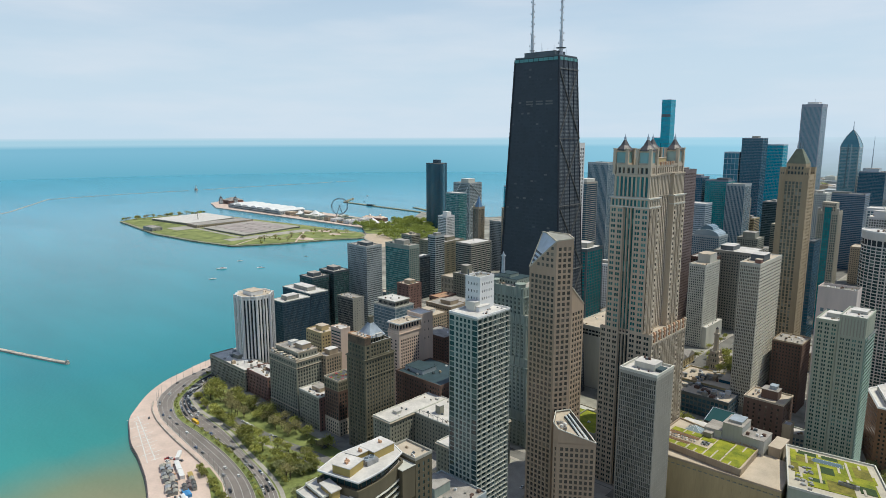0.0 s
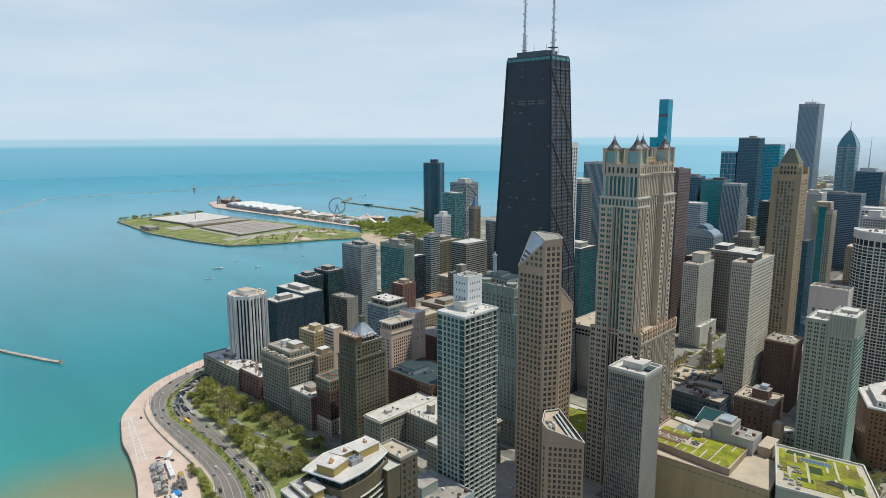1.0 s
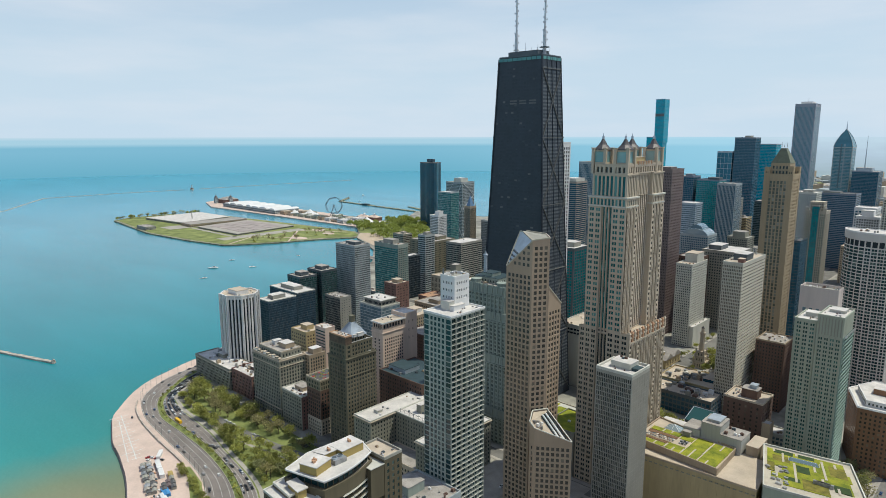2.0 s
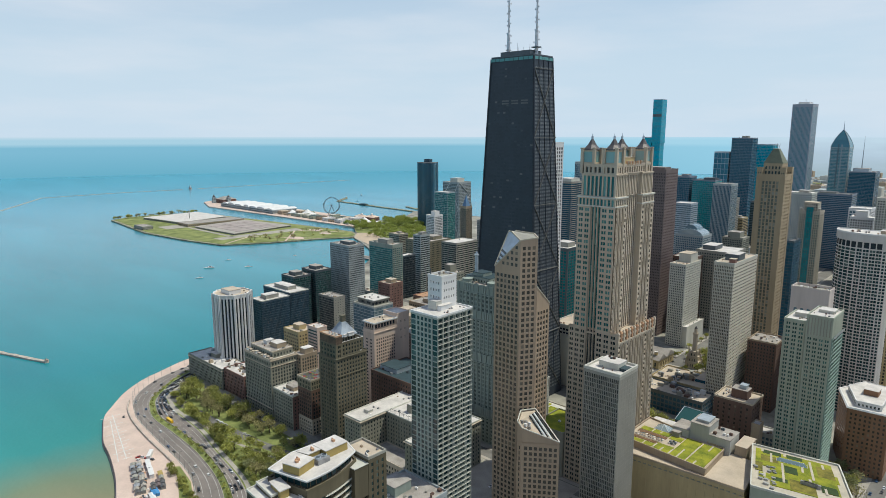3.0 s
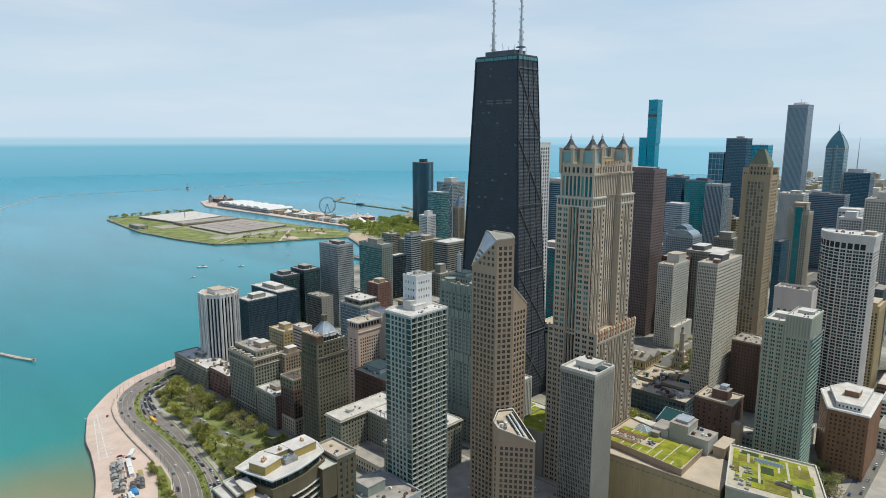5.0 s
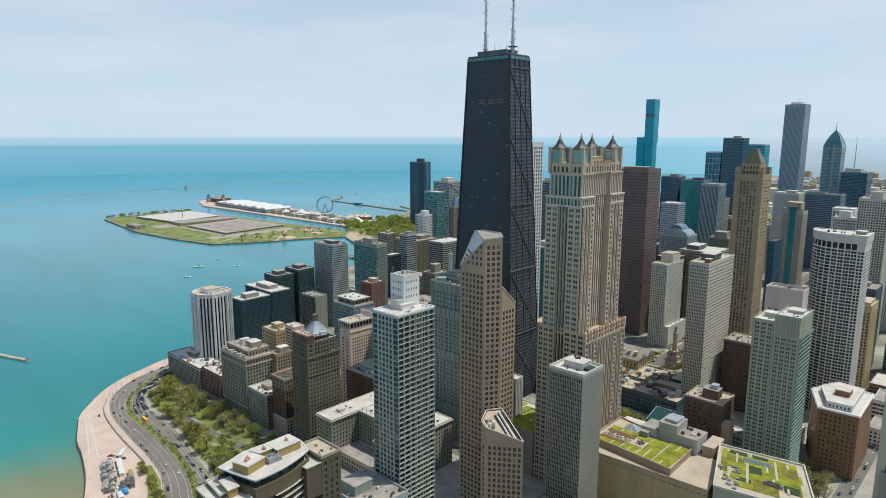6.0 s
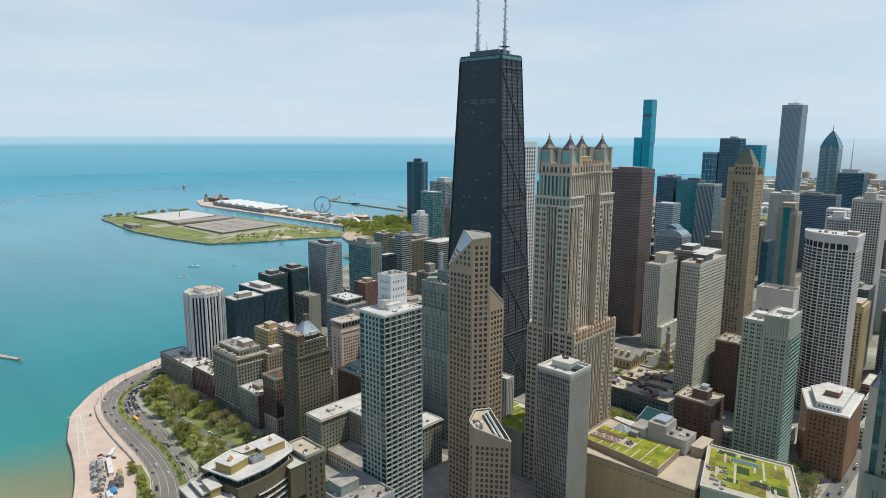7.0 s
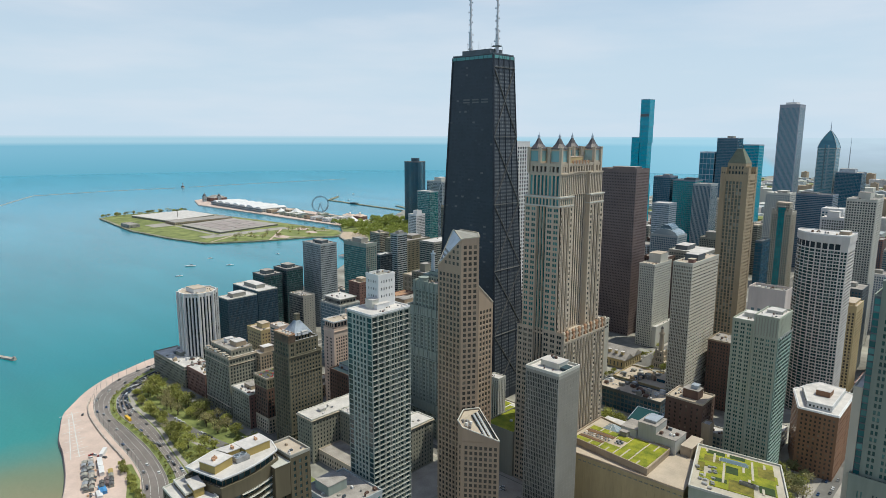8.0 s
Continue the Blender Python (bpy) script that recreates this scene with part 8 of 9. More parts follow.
for by in range(-1000, 130, 66):
    for bx in range(-470, 860, 62):
        for k in range(1):
            w, d = fill.uniform(24, 44), fill.uniform(24, 48)
            x0, y0 = bx + fill.uniform(0, 8), by + fill.uniform(0, 8)
            x1, y1 = x0 + w, y0 + d
            if x1 > shore_x((y0 + y1) / 2) - 70 or any(x0 < f[1] + 3 and x1 > f[0] - 3 and y0 < f[3] + 3 and y1 > f[2] - 3 for f in FOOT):
                continue
            if x0 < -90 and x1 > -112 - 4 or (x0 < -280 and x1 > -352 and y0 > -70) or (-200 < x0 < -60 and -240 < y0 < 140) or (x0 < -345 and y0 > -130) or (x1 > 440 and y0 < -380):
                continue
            near = y0 > -300
            z = fill.uniform(14, 34) if near else fill.uniform(20, 62) if fill.random() < 0.7 else fill.uniform(62, 105 if y0 > -900 else 135)
            mat = fill.choice((TAN_BRICK, GREY_STONE, DARK_BRICK, RED_BRICK, GREY_CONCRETE, PALE_CONCRETE, BUFF_STONE, DARK_METAL, WHITE_PAINT))
            word = dict(tan_brick="tan brick", grey_stone="grey stone", dark_brick="dark brick", red_brick="red brick", grey_concrete="grey concrete", pale_concrete="pale concrete", buff_stone="buff stone", dark_bronze_metal="dark metal", white_paint="white painted")[mat.name]
            simple("city_building", "%s city building of %d storeys with a flat roof" % (word, round(z / 3.5)), x0, x1, y0, y1, z, mat, fill.choice((GRID, HOSP, RIBBON, HOSP)), fill.choice((GLASS, GLASS, GLASS_BLUE, GLASS_WARM)),
                   fill.choice((WHITE_ROOF, GRAVEL_ROOF, GRAVEL_ROOF, TAN_ROOF)), 0.9, 0, pent=(0.3, 0.6, 0.3, 0.6, 4, GREY_CONCRETE) if fill.random() < 0.6 else None, group="city behind")
            fills += 1

# the low city far to the south
far = random.Random(21)
for word, mat, count in (("pale", PALE_CONCRETE, 330), ("tan", TAN_BRICK, 260), ("grey", BLUE_GREY, 330), ("white-roofed", WHITE_ROOF, 160)):
    g = Geo()
    k = 0
    while k < count:
        x, y = far.uniform(-1500, 820), far.uniform(-3900, -1020)
        if x > 800 + (y + 1250) * 0.05 or any(x - 45 < f[1] and x + 45 > f[0] and y - 45 < f[3] and y + 45 > f[2] for f in FOOT):
            continue
        w, d, h = far.uniform(14, 40), far.uniform(14, 40), far.uniform(8, 26) if far.random() < 0.85 else far.uniform(26, 70)
        g.prism(rect(x - w, x + w, y - d, y + d), 3, h, False)
        if far.random() < 0.6:
            g.prism(rect(x - w * 0.4, x + w * 0.2, y - d * 0.3, y + d * 0.4), h, h + 4, False)
        k += 1
    blocks = thing("far_city_blocks", word + " low city blocks far to the south", "city blocks", (0, -2500, 3), kind="stuff")
    part("blocks", g, mat, blocks, kind="stuff")
g = Geo()
for k in range(60):
    x, y = far.uniform(-900, 900), far.uniform(-3700, -1300)
    w, d = far.uniform(20, 110), far.uniform(20, 60)
    g.prism([(x + w * math.cos(i * 0.785), y + d * math.sin(i * 0.785)) for i in range(8)], GROUND, GROUND + far.uniform(2, 8), False)
groves = thing("far_groves", "green parks and groves far to the south", "groves", (0, -2500, 3), kind="stuff")
part("groves", g, GRASS, groves, kind="stuff")

# ---- the filtration plant on its island ----
ISLAND = [(1731, -207), (1394, -170), (1194, -188), (1055, -215), (999, -312), (957, -435), (915, -505), (935, -548), (993, -573), (1186, -556), (1370, -535), (1509, -515), (1700, -495), (1765, -400), (1770, -270)]
ISLAND.reverse()
if sum((b[0] - a[0]) * (b[1] + a[1]) for a, b in zip(ISLAND, ISLAND[1:] + ISLAND[:1])) > 0:
    ISLAND.reverse()
g = Geo()
g.prism(ISLAND, -4, 3.0)
solid("island", g, ISLAND_STONE, "stone-edged island of the filtration plant", "island", "structure")
g = Geo()
g.prism(inset(ISLAND, 9), 2.5, 3.3)
solid("lawn", g, GRASS, "lawns of the filtration plant", "lawn", "structure")
plant = Building("filtration_plant", "long low filtration plant with one white and one brown-grey roof", rect(1168, 1692, -490, -284), "plant", z=3)
for poly, z, mat, name in (([(1475, -311), (1674, -284), (1692, -469), (1511, -475)], 9, WHITE_ROOF, "white_roof"), ([(1168, -314), (1376, -306), (1403, -482), (1195, -508)], 7, PAVING, "filter_roof")):
    poly = poly if sum((b[0] - a[0]) * (b[1] + a[1]) for a, b in zip(poly, poly[1:] + poly[:1])) < 0 else poly[::-1]
    plant.wall(poly, 3, z, GREY_CONCRETE, style(8, 5, 0.5, 0.5, 0.3, 1, 1), GLASS)
    g = Geo()
    g.prism(inset(poly, -1), z, z + 0.8)
    part(name, g, mat, plant.root)
for k in range(4):
    for j in range(3):
        x0, x1 = 1190 + k * 46, 1190 + k * 46 + 40
        y0 = -330 - (j + 1) * 48
        g = Geo()
        g.box(x0 + j * 7, x1 + j * 7, y0, y0 + 42, 7.6, 8.4)
        part("filter_bed", g, material("brown_filter_cover", (0.35, 0.30, 0.28), 0.9, 0.15, 20, 3) if k + j == 0 else bpy.data.materials["brown_filter_cover"], plant.root, "dark brown filter cover")
plant.wall(rect(1405, 1470, -480, -300), 3, 11, TAN_BRICK, style(6, 5, 0.5, 0.5, 0.3, 1, 1), GLASS, "machine_hall")
plant.roof(rect(1405, 1470, -480, -300), 11, GRAVEL_ROOF, 0.8, GREY_CONCRETE)
g = Geo()
g.rod((1545, -372, 3), (1545, -372, 38), 1.5, 1.0, 8)
part("vent_stack", g, GREY_CONCRETE, plant.root)
plant.finish(0)
simple("pump_house", "low grey intake house on the island edge", 1440, 1500, -215, -186, 12, GREY_CONCRETE, HOSP, GLASS, GRAVEL_ROOF, 0.8, 3, z0=3)
for x0, x1, y0, y1 in ((1150, 1400, -303, -292), (1120, 1160, -500, -250), (1404, 1472, -297, -240), (1405, 1700, -498, -488)):
    g = Geo()
    g.prism(rect(x0, x1, y0, y1), 3.2, 3.45)
    solid("yard", g, PAVING, "pale paved yard of the filtration plant", "yard", "structure")
for a, c in (((960, -440), (1120, -330)), ((985, -350), (1120, -470)), ((1000, -550), (1120, -480)), ((1060, -230), (1120, -330))):
    g = Geo()
    g.beam((*a, 3.33), (*c, 3.33), 5.0, 0.1)
    solid("path", g, PROMENADE, "pale footpath across the island lawn", "path", "structure")
for cx, cy, r in ((1010, -400, 26), (1090, -520, 24), (1020, -500, 20)):
    g = Geo()
    ring_pts = [(cx + r * math.cos(i * math.pi / 12), cy + 0.7 * r * math.sin(i * math.pi / 12)) for i in range(24)]
    g.prism(ring_pts, 3.0, 3.4)
    solid("path", g, PROMENADE, "round paved terrace in the island park", "path", "structure")

# ---- the long pier ----
g = Geo()
g.prism([(1022, -775), (2000, -785), (2085, -740), (2040, -668), (1871, -602), (1022, -636)], -4, 3.2)
solid("pier", g, PROMENADE, "long pale concrete pier in the lake", "pier", "structure")
b = Building("exhibition_hall", "long pier hall with rounded white roofs", rect(1500, 1850, -735, -640), "hall", z=3)
b.wall(rect(1500, 1850, -735, -640), 3, 15, BLUE_GREY, style(7, 6, 0.6, 0.5, 0.3, 1, 1), GLASS)
for k in range(7):
    g = Geo()
    x0, x1 = 1501 + k * 50, 1501 + k * 50 + (47 if k % 3 else 34)
    n = 8
    def rib(i, y):
        a = math.pi * i / n
        return ((x0 + x1) / 2 - (x1 - x0) / 2 * math.cos(a), y, 15 + (7.5 if k % 2 else 6.0) * math.sin(a) * (1.0 if y > -700 else 0.75))
    for i in range(n):
        g.face(rib(i, -738), rib(i, -688), rib(i + 1, -688), rib(i + 1, -738))
        g.face(rib(i, -688), rib(i, -638), rib(i + 1, -638), rib(i + 1, -688))
    for y in (-738, -638):
        g.face(*[rib(i, y) for i in range(n + 1)])
    part("white_vault", g, WHITE_PAINT, b.root, "white curved roof vault")
b.finish(0)
b = Building("head_house", "brick pier-end hall with two domed towers", rect(1925, 1990, -745, -665), "hall", z=3)
b.wall(rect(1925, 1985, -745, -690), 3, 18, RED_BRICK, HOSP, GLASS)
g = Geo()
g.frustum(rect(1924, 1986, -746, -689), 18, rect(1945, 1965, -725, -710), 27)
part("roof", g, GRAVEL_ROOF, b.root)
for x, y in ((1972, -676), (1925, -712)):
    b.wall(rect(x - 6, x + 6, y - 6, y + 6), 3, 26, BLUE_GREY, style(3, 5, 0.5, 0.5, 0.3, 1, 1), GLASS, "tower")
    g = Geo()
    g.rod((x, y, 26), (x, y, 30), 5, 4.5, 10)
    g.rod((x, y, 30), (x, y, 35), 4.5, 0.8, 10)
    g.rod((x, y, 35), (x, y, 40), 0.4, 0.1, 6)
    part("dome", g, SLATE_ROOF, b.root)
b.finish(0)
b = Building("ballroom", "curved white hall roof at the pier end", rect(1990, 2040, -745, -690), "hall", z=3)
b.wall(rect(1990, 2035, -745, -700), 3, 12, RED_BRICK, HOSP, GLASS)
b.roof(rect(1990, 2035, -745, -700), 12, TAN_ROOF, 1, RED_BRICK)
b.finish(0)
pier_rng = random.Random(3)
for k in range(26):
    x0 = 1040 + (k % 13) * 35
    y1 = -648 if k < 13 else -698
    if k >= 13 and 1270 < x0 < 1370:
        continue
    h = pier_rng.uniform(6, 15)
    kind = pier_rng.randrange(4)
    simple("pier_pavilion", ("tan pier pavilion with a pale roof", "brick pier pavilion with a pale roof", "green-grey pier pavilion with a pale roof", "white pier pavilion with a pale roof")[kind], x0, x0 + pier_rng.uniform(20, 31), y1 - pier_rng.uniform(22, 40), y1 - pier_rng.uniform(0, 6), h, (TAN_BRICK, RED_BRICK, GREEN_GREY_STONE, WHITE_PAINT)[kind], HOSP, GLASS, pier_rng.choice((WHITE_ROOF, WHITE_ROOF, TAN_ROOF, TEAL_ROOF)), 0.8, 1, z0=3)
def brick_pavilion(x0, x1, y0, y1, z, label):
    b = Building("pier_pavilion", label, rect(x0, x1, y0, y1), "pavilion", z=3)
    b.wall(rect(x0, x1, y0, y1), 3, z, RED_BRICK, HOSP, GLASS)
    cx, cy = (x0 + x1) / 2, (y0 + y1) / 2
    g = Geo()
    g.frustum(inset(rect(x0, x1, y0, y1), -0.8), z, rect(cx - (x1 - x0) * 0.3, cx + (x1 - x0) * 0.3, cy - 1.0, cy + 1.0), z + 5.5)
    part("hipped_roof", g, PINK_STUCCO, b.root, "pale hipped roof")
    g = Geo()
    g.box(cx - 2.2, cx + 2.2, cy - 2.2, cy + 2.2, z + 4.5, z + 8.5)
    g.frustum(rect(cx - 2.8, cx + 2.8, cy - 2.8, cy + 2.8), z + 8.5, rect(cx - 0.3, cx + 0.3, cy - 0.3, cy + 0.3), z + 11.5)
    part("roof_turret", g, WHITE_PAINT, b.root, "small white roof turret")
    b.finish(0)

brick_pavilion(1108, 1146, -772, -744, 15, "red brick pier pavilion with a hipped roof and turret")
brick_pavilion(1152, 1200, -770, -746, 12, "long red brick pier pavilion with a hipped roof")
def tent(cx, cy, r, h):
    n = 12
    b = thing("tent", "white peaked tent roof on the pier", "tent", (cx, cy, 3.2))
    g = Geo()
    ring0 = [(cx + r * math.cos(2 * math.pi * i / n), cy + r * math.sin(2 * math.pi * i / n)) for i in range(n)]
    ring1 = [(cx + (x - cx) * 0.45, cy + (y - cy) * 0.45) for x, y in ring0]
    for i in range(n):
        j = (i + 1) % n
        g.face((*ring0[i], 7), (*ring0[j], 7), (*ring1[j], 7 + h * 0.4), (*ring1[i], 7 + h * 0.4))
        g.face((*ring1[i], 7 + h * 0.4), (*ring1[j], 7 + h * 0.4), (cx, cy, 7 + h))
    part("canopy", g, WHITE_PAINT, b)
    for i in range(0, n, 2):
        g = Geo()
        g.rod((*ring0[i], 3.2), (*ring0[i], 7), 0.3, 0.3, 6)
        part("post", g, PALE_METAL, b)

tent(1385, -700, 30, 17)
tent(1100, -705, 26, 15)
tent(1460, -690, 18, 11)

def ferris_wheel():
    cx, cy, hub, r = 1318, -748, 37.0, 25.6
    w = thing("ferris_wheel", "tall blue-grey ferris wheel with dark cabins on the pier", "ferris wheel", (cx, cy, 3.2))
    # the wheel stands across the pier, turned a little towards the city
    ux, uy = math.cos(radians(60)), math.sin(radians(60))
    def at(a, rr, o=0.0):
        return (cx + ux * rr * math.cos(a) - uy * o, cy + uy * rr * math.cos(a) + ux * o, hub + rr * math.sin(a))
    n = 42
    for o in (-1.6, 1.6):
        g = Geo()
        for i in range(n):
            g.beam(at(2 * math.pi * i / n, r, o), at(2 * math.pi * (i + 1) / n, r, o), 0.7)
            g.beam(at(2 * math.pi * i / n, r - 2, o), at(2 * math.pi * (i + 1) / n, r - 2, o), 0.4)
        part("rim", g, WHEEL_WHITE, w)
    for i in range(21):
        g = Geo()
        g.beam((cx, cy, hub), at(2 * math.pi * i / 21, r - 1), 0.22)
        part("spoke", g, WHEEL_WHITE, w)
    for i in range(n):
        g = Geo()
        p = at(2 * math.pi * i / n, r + 1.6)
        g.rod((p[0], p[1], p[2] - 1.1), (p[0], p[1], p[2] + 1.1), 1.1, 1.1, 8)
        part("cabin", g, DARK_METAL, w)
    for s in (-1, 1):
        for o in (-4.5, 4.5):
            g = Geo()
            g.beam((cx + ux * s * 13 - uy * o, cy + uy * s * 13 + ux * o, 3), (cx - uy * o * 0.5, cy + ux * o * 0.5, hub), 1.1)
            part("leg", g, WHEEL_WHITE, w)
    g = Geo()
    g.rod((cx + uy * 3, cy - ux * 3, hub), (cx - uy * 3, cy + ux * 3, hub), 2.2, 2.2, 12)
    part("hub", g, WHEEL_WHITE, w)

WHEEL_WHITE = material("grey_blue_steel", (0.17, 0.21, 0.25), 0.5, 0.1, 4, 0.6)
ferris_wheel()

# ---- breakwaters, lights, boats ----
def breakwater(path, w, h, label, mat=STONE_BLOCKS):
    g = Geo()
    rng = random.Random(len(path) + int(w))
    for a, b in zip(path, path[1:]):
        a, b = Vector(a), Vector(b)
        length = (b - a).length
        n = max(1, int(length / 9))
        t = (b - a).normalized()
        nn = Vector((-t.y, t.x)) * w / 2
        for i in range(n):
            p, q = a.lerp(b, i / n), a.lerp(b, (i + 0.97) / n)
            k = rng.uniform(0.9, 1.1)
            g.prism([tuple(p - nn * k), tuple(q - nn * k), tuple(q + nn * k), tuple(p + nn * k)], -3, h * rng.uniform(0.85, 1.1))
    solid("breakwater", g, mat, label, "breakwater", "structure")

breakwater([(452, 328), (520, 353), (640, 395)], 5.0, 2.0, "thin stone breakwater with a light at its end")
breakwater([(2150, 90), (2310, -49), (2721, -285), (2735, -600), (2698, -889)], 5, 1.0, "long low stone breakwater far out")
breakwater([(2690, -960), (2696, -1127), (2640, -1700), (2622, -1883)], 4, 0.9, "long low stone breakwater far out")
breakwater([(1774, -1171), (1688, -1060), (1438, -1040), (1195, -1024)], 14, 2.6, "wide dark stone breakwater south of the pier", ISLAND_STONE)
breakwater([(1340, -1110), (1180, -1060)], 12, 2.6, "short dark stone breakwater by the harbour", ISLAND_STONE)

def light_tower(x, y, h, label):
    t = thing("lighthouse", label, "lighthouse", (x, y, 0))
    g = Geo()
    g.rod((x, y, -2), (x, y, 4), h * 0.45, h * 0.4, 10)
    part("base", g, STONE_BLOCKS, t)
    g = Geo()
    g.rod((x, y, 4), (x, y, h), h * 0.14, h * 0.1, 12)
    part("tower", g, WHITE_PAINT, t)
    g = Geo()
    g.rod((x, y, h), (x, y, h + h * 0.16), h * 0.12, h * 0.03, 10)
    part("lantern", g, RED_BRICK, t)
    g = Geo()
    g.box(x - h * 0.38, x + h * 0.38, y - h * 0.2, y + h * 0.2, 4, h * 0.42)
    part("keeper_house", g, RED_BRICK, t)

light_tower(2695, -927, 20, "white lighthouse with red roofs on a stone base")
light_tower(453, 328.5, 5, "small light at the end of the breakwater")
light_tower(1774, -1171, 9, "small white harbour light on the breakwater end")
g = Geo()
g.box(1492, 1522, -1052, -1034, 2, 6)
solid("harbour_house", g, TEAL_ROOF, "low green hut on the breakwater", "hut")

def boat(x, y, length, turn, label):
    b = thing("motor_boat", label, "boat", (x, y, 0))
    m = Matrix.Translation((x, y, 0)) @ Matrix.Rotation(radians(turn), 4, "Z")
    def tr(g):
        g.v = [(m @ Vector(v))[:] for v in g.v]
        return g
    L, w = length, length * 0.16
    hull = Geo()
    deck = [(-L / 2, -w), (L * 0.2, -w), (L / 2, 0), (L * 0.2, w), (-L / 2, w)]
    keel = [(-L * 0.46, -w * 0.7), (L * 0.15, -w * 0.7), (L * 0.4, 0), (L * 0.15, w * 0.7), (-L * 0.46, w * 0.7)]
    hull.frustum(keel, -0.5, deck, L * 0.075)
    part("hull", tr(hull), WHITE_PAINT, b)
    g = Geo()
    g.frustum(rect(-L * 0.3, L * 0.15, -w * 0.75, w * 0.75), L * 0.075, rect(-L * 0.25, L * 0.05, -w * 0.6, w * 0.6), L * 0.14)
    part("cabin", tr(g), WHITE_PAINT, b)
    g = Geo()
    g.box(-L * 0.22, -L * 0.02, -w * 0.55, w * 0.55, L * 0.14, L * 0.18)
    part("bridge", tr(g), GLASS_BLACK, b)

for x, y, L, a, lab in ((832, -70, 21, 58, "large white tour boat on the lake"), (757, -12, 14, 75, "small white motor boat"), (783, -131, 15, 240, "white motor cruiser on the lake"), (880, -139, 12, 250, "small white motor boat"), (821, -267, 9, 30, "small white motor boat"),
                      (1080, -268, 16, 170, "dark work boat by the island"), (1640, -1120, 14, 30, "white boat in the harbour mouth"), (1835, -1302, 16, 0, "white boat far out")):
    boat(x, y, L, a, lab)

# ---- trees ----
def tree_meshes(seed, h, mat, spread=0.42, clumps=15, leaves=30, size=0.7):
    rng = random.Random(seed)
    t = Geo()
    t.rod((0, 0, -0.3), (0, 0, h * 0.35), 0.028 * h, 0.02 * h, 7)
    heads = []
    for i in range(6):
        a = i * 1.05 + rng.uniform(-0.3, 0.3)
        r = h * spread * rng.uniform(0.45, 0.8)
        p = Vector((r * math.cos(a), r * math.sin(a), h * rng.uniform(0.6, 0.82)))
        t.rod((0, 0, h * rng.uniform(0.25, 0.36)), p[:], 0.013 * h, 0.004 * h, 5)
        heads.append(p)
    t.rod((0, 0, h * 0.33), (0.02 * h, 0, h * 0.86), 0.018 * h, 0.005 * h, 6)
    c = Geo()
    for i in range(clumps):
        if i < 6:
            q = heads[i].copy()
        else:
            a, e = rng.uniform(0, 6.28), rng.uniform(-0.35, 1.3)
            q = Vector((math.cos(a) * math.cos(e), math.sin(a) * math.cos(e), math.sin(e)))
            q = Vector((q.x * h * spread * 0.75, q.y * h * spread * 0.75, h * 0.62 + q.z * h * 0.28))
        cr = h * 0.13 * rng.uniform(0.7, 1.3)
        for _ in range(leaves):
            p = q + Vector((rng.gauss(0, cr), rng.gauss(0, cr), rng.gauss(0, cr * 0.75)))
            u = Vector((rng.gauss(0, 1), rng.gauss(0, 1), rng.gauss(0, 1))).normalized()
            w = u.cross(Vector((rng.gauss(0, 1), rng.gauss(0, 1), rng.gauss(0, 1)))).normalized()
            s = size * rng.uniform(0.6, 1.3)
            k = len(c.v)
            c.v.extend([(p - u * s)[:], (p - w * s * 0.7)[:], (p + u * s)[:], (p + w * s * 0.7)[:]])
            c.f.append((k, k + 1, k + 2, k + 3))
    tm, cm = t.mesh("trunk"), c.mesh("crown")
    tm.materials.append(BARK)
    cm.materials.append(mat)
    return tm, cm

TREES = [tree_meshes(1, 11, LEAF), tree_meshes(2, 9, LEAF, 0.5), tree_meshes(3, 13, LEAF, 0.36), tree_meshes(4, 11, LEAF_BROWN, 0.45, 12, 18, 0.5), tree_meshes(5, 9, LEAF_PALE, 0.5), tree_meshes(6, 5, LEAF, 0.55, 10, 18, 0.5), tree_meshes(7, 10, LEAF_BROWN, 0.45, 13, 22, 0.55), tree_meshes(8, 15, LEAF, 0.55, 16, 34, 1.1)]
TREE_LABEL = ["green leafy park tree", "broad green park tree", "tall green park tree", "budding brownish park tree", "pale blossoming park tree", "small green shrub-like tree", "sparse budding park tree", "large green leafy tree"]

def tree(kind, x, y, z, scale, turn, where):
    t = thing("tree", TREE_LABEL[kind] + " " + where, "tree", (0, 0, 0), "trees")
    t.matrix_basis = Matrix.Translation((x, y, z)) @ Matrix.Rotation(turn, 4, "Z") @ Matrix.Scale(scale, 4)
    for nm, me in zip(("trunk", "crown"), TREES[kind]):
        o = new(nm, me)
        o.parent = t

wood = random.Random(11)
def lane_y(curve, x):
    for (ax, ay), (bx, by) in zip(curve, curve[1:]):
        if min(ax, bx) <= x <= max(ax, bx) and abs(bx - ax) > 1e-6:
            return ay + (by - ay) * (x - ax) / (bx - ax)
    return None

count = 0
while count < 132:
    x = wood.uniform(-30, 262)
    top, mid = lane_y(ROAD_IN, x), lane_y(INNER_DRIVE, x)
    if top is None or mid is None:
        continue
    y = wood.uniform(243.5 if x < 225 else 248, top - 5)
    if abs(y - mid) < 7.5 or (55 < x < 105 and mid + 6 < y < mid + 20 and wood.random() < 0.8):
        continue
    r = wood.random()
    if y > mid:
        kind = 0 if r < 0.4 else 1 if r < 0.72 else 4 if r < 0.82 else 5 if r < 0.92 else 3
    else:
        kind = 0 if r < 0.2 else 1 if r < 0.36 else 2 if r < 0.44 else 3 if r < 0.72 else 6
    tree(kind, x, y, GROUND, wood.uniform(0.75, 1.25), wood.uniform(0, 6), "by the lakefront drive")
    count += 1
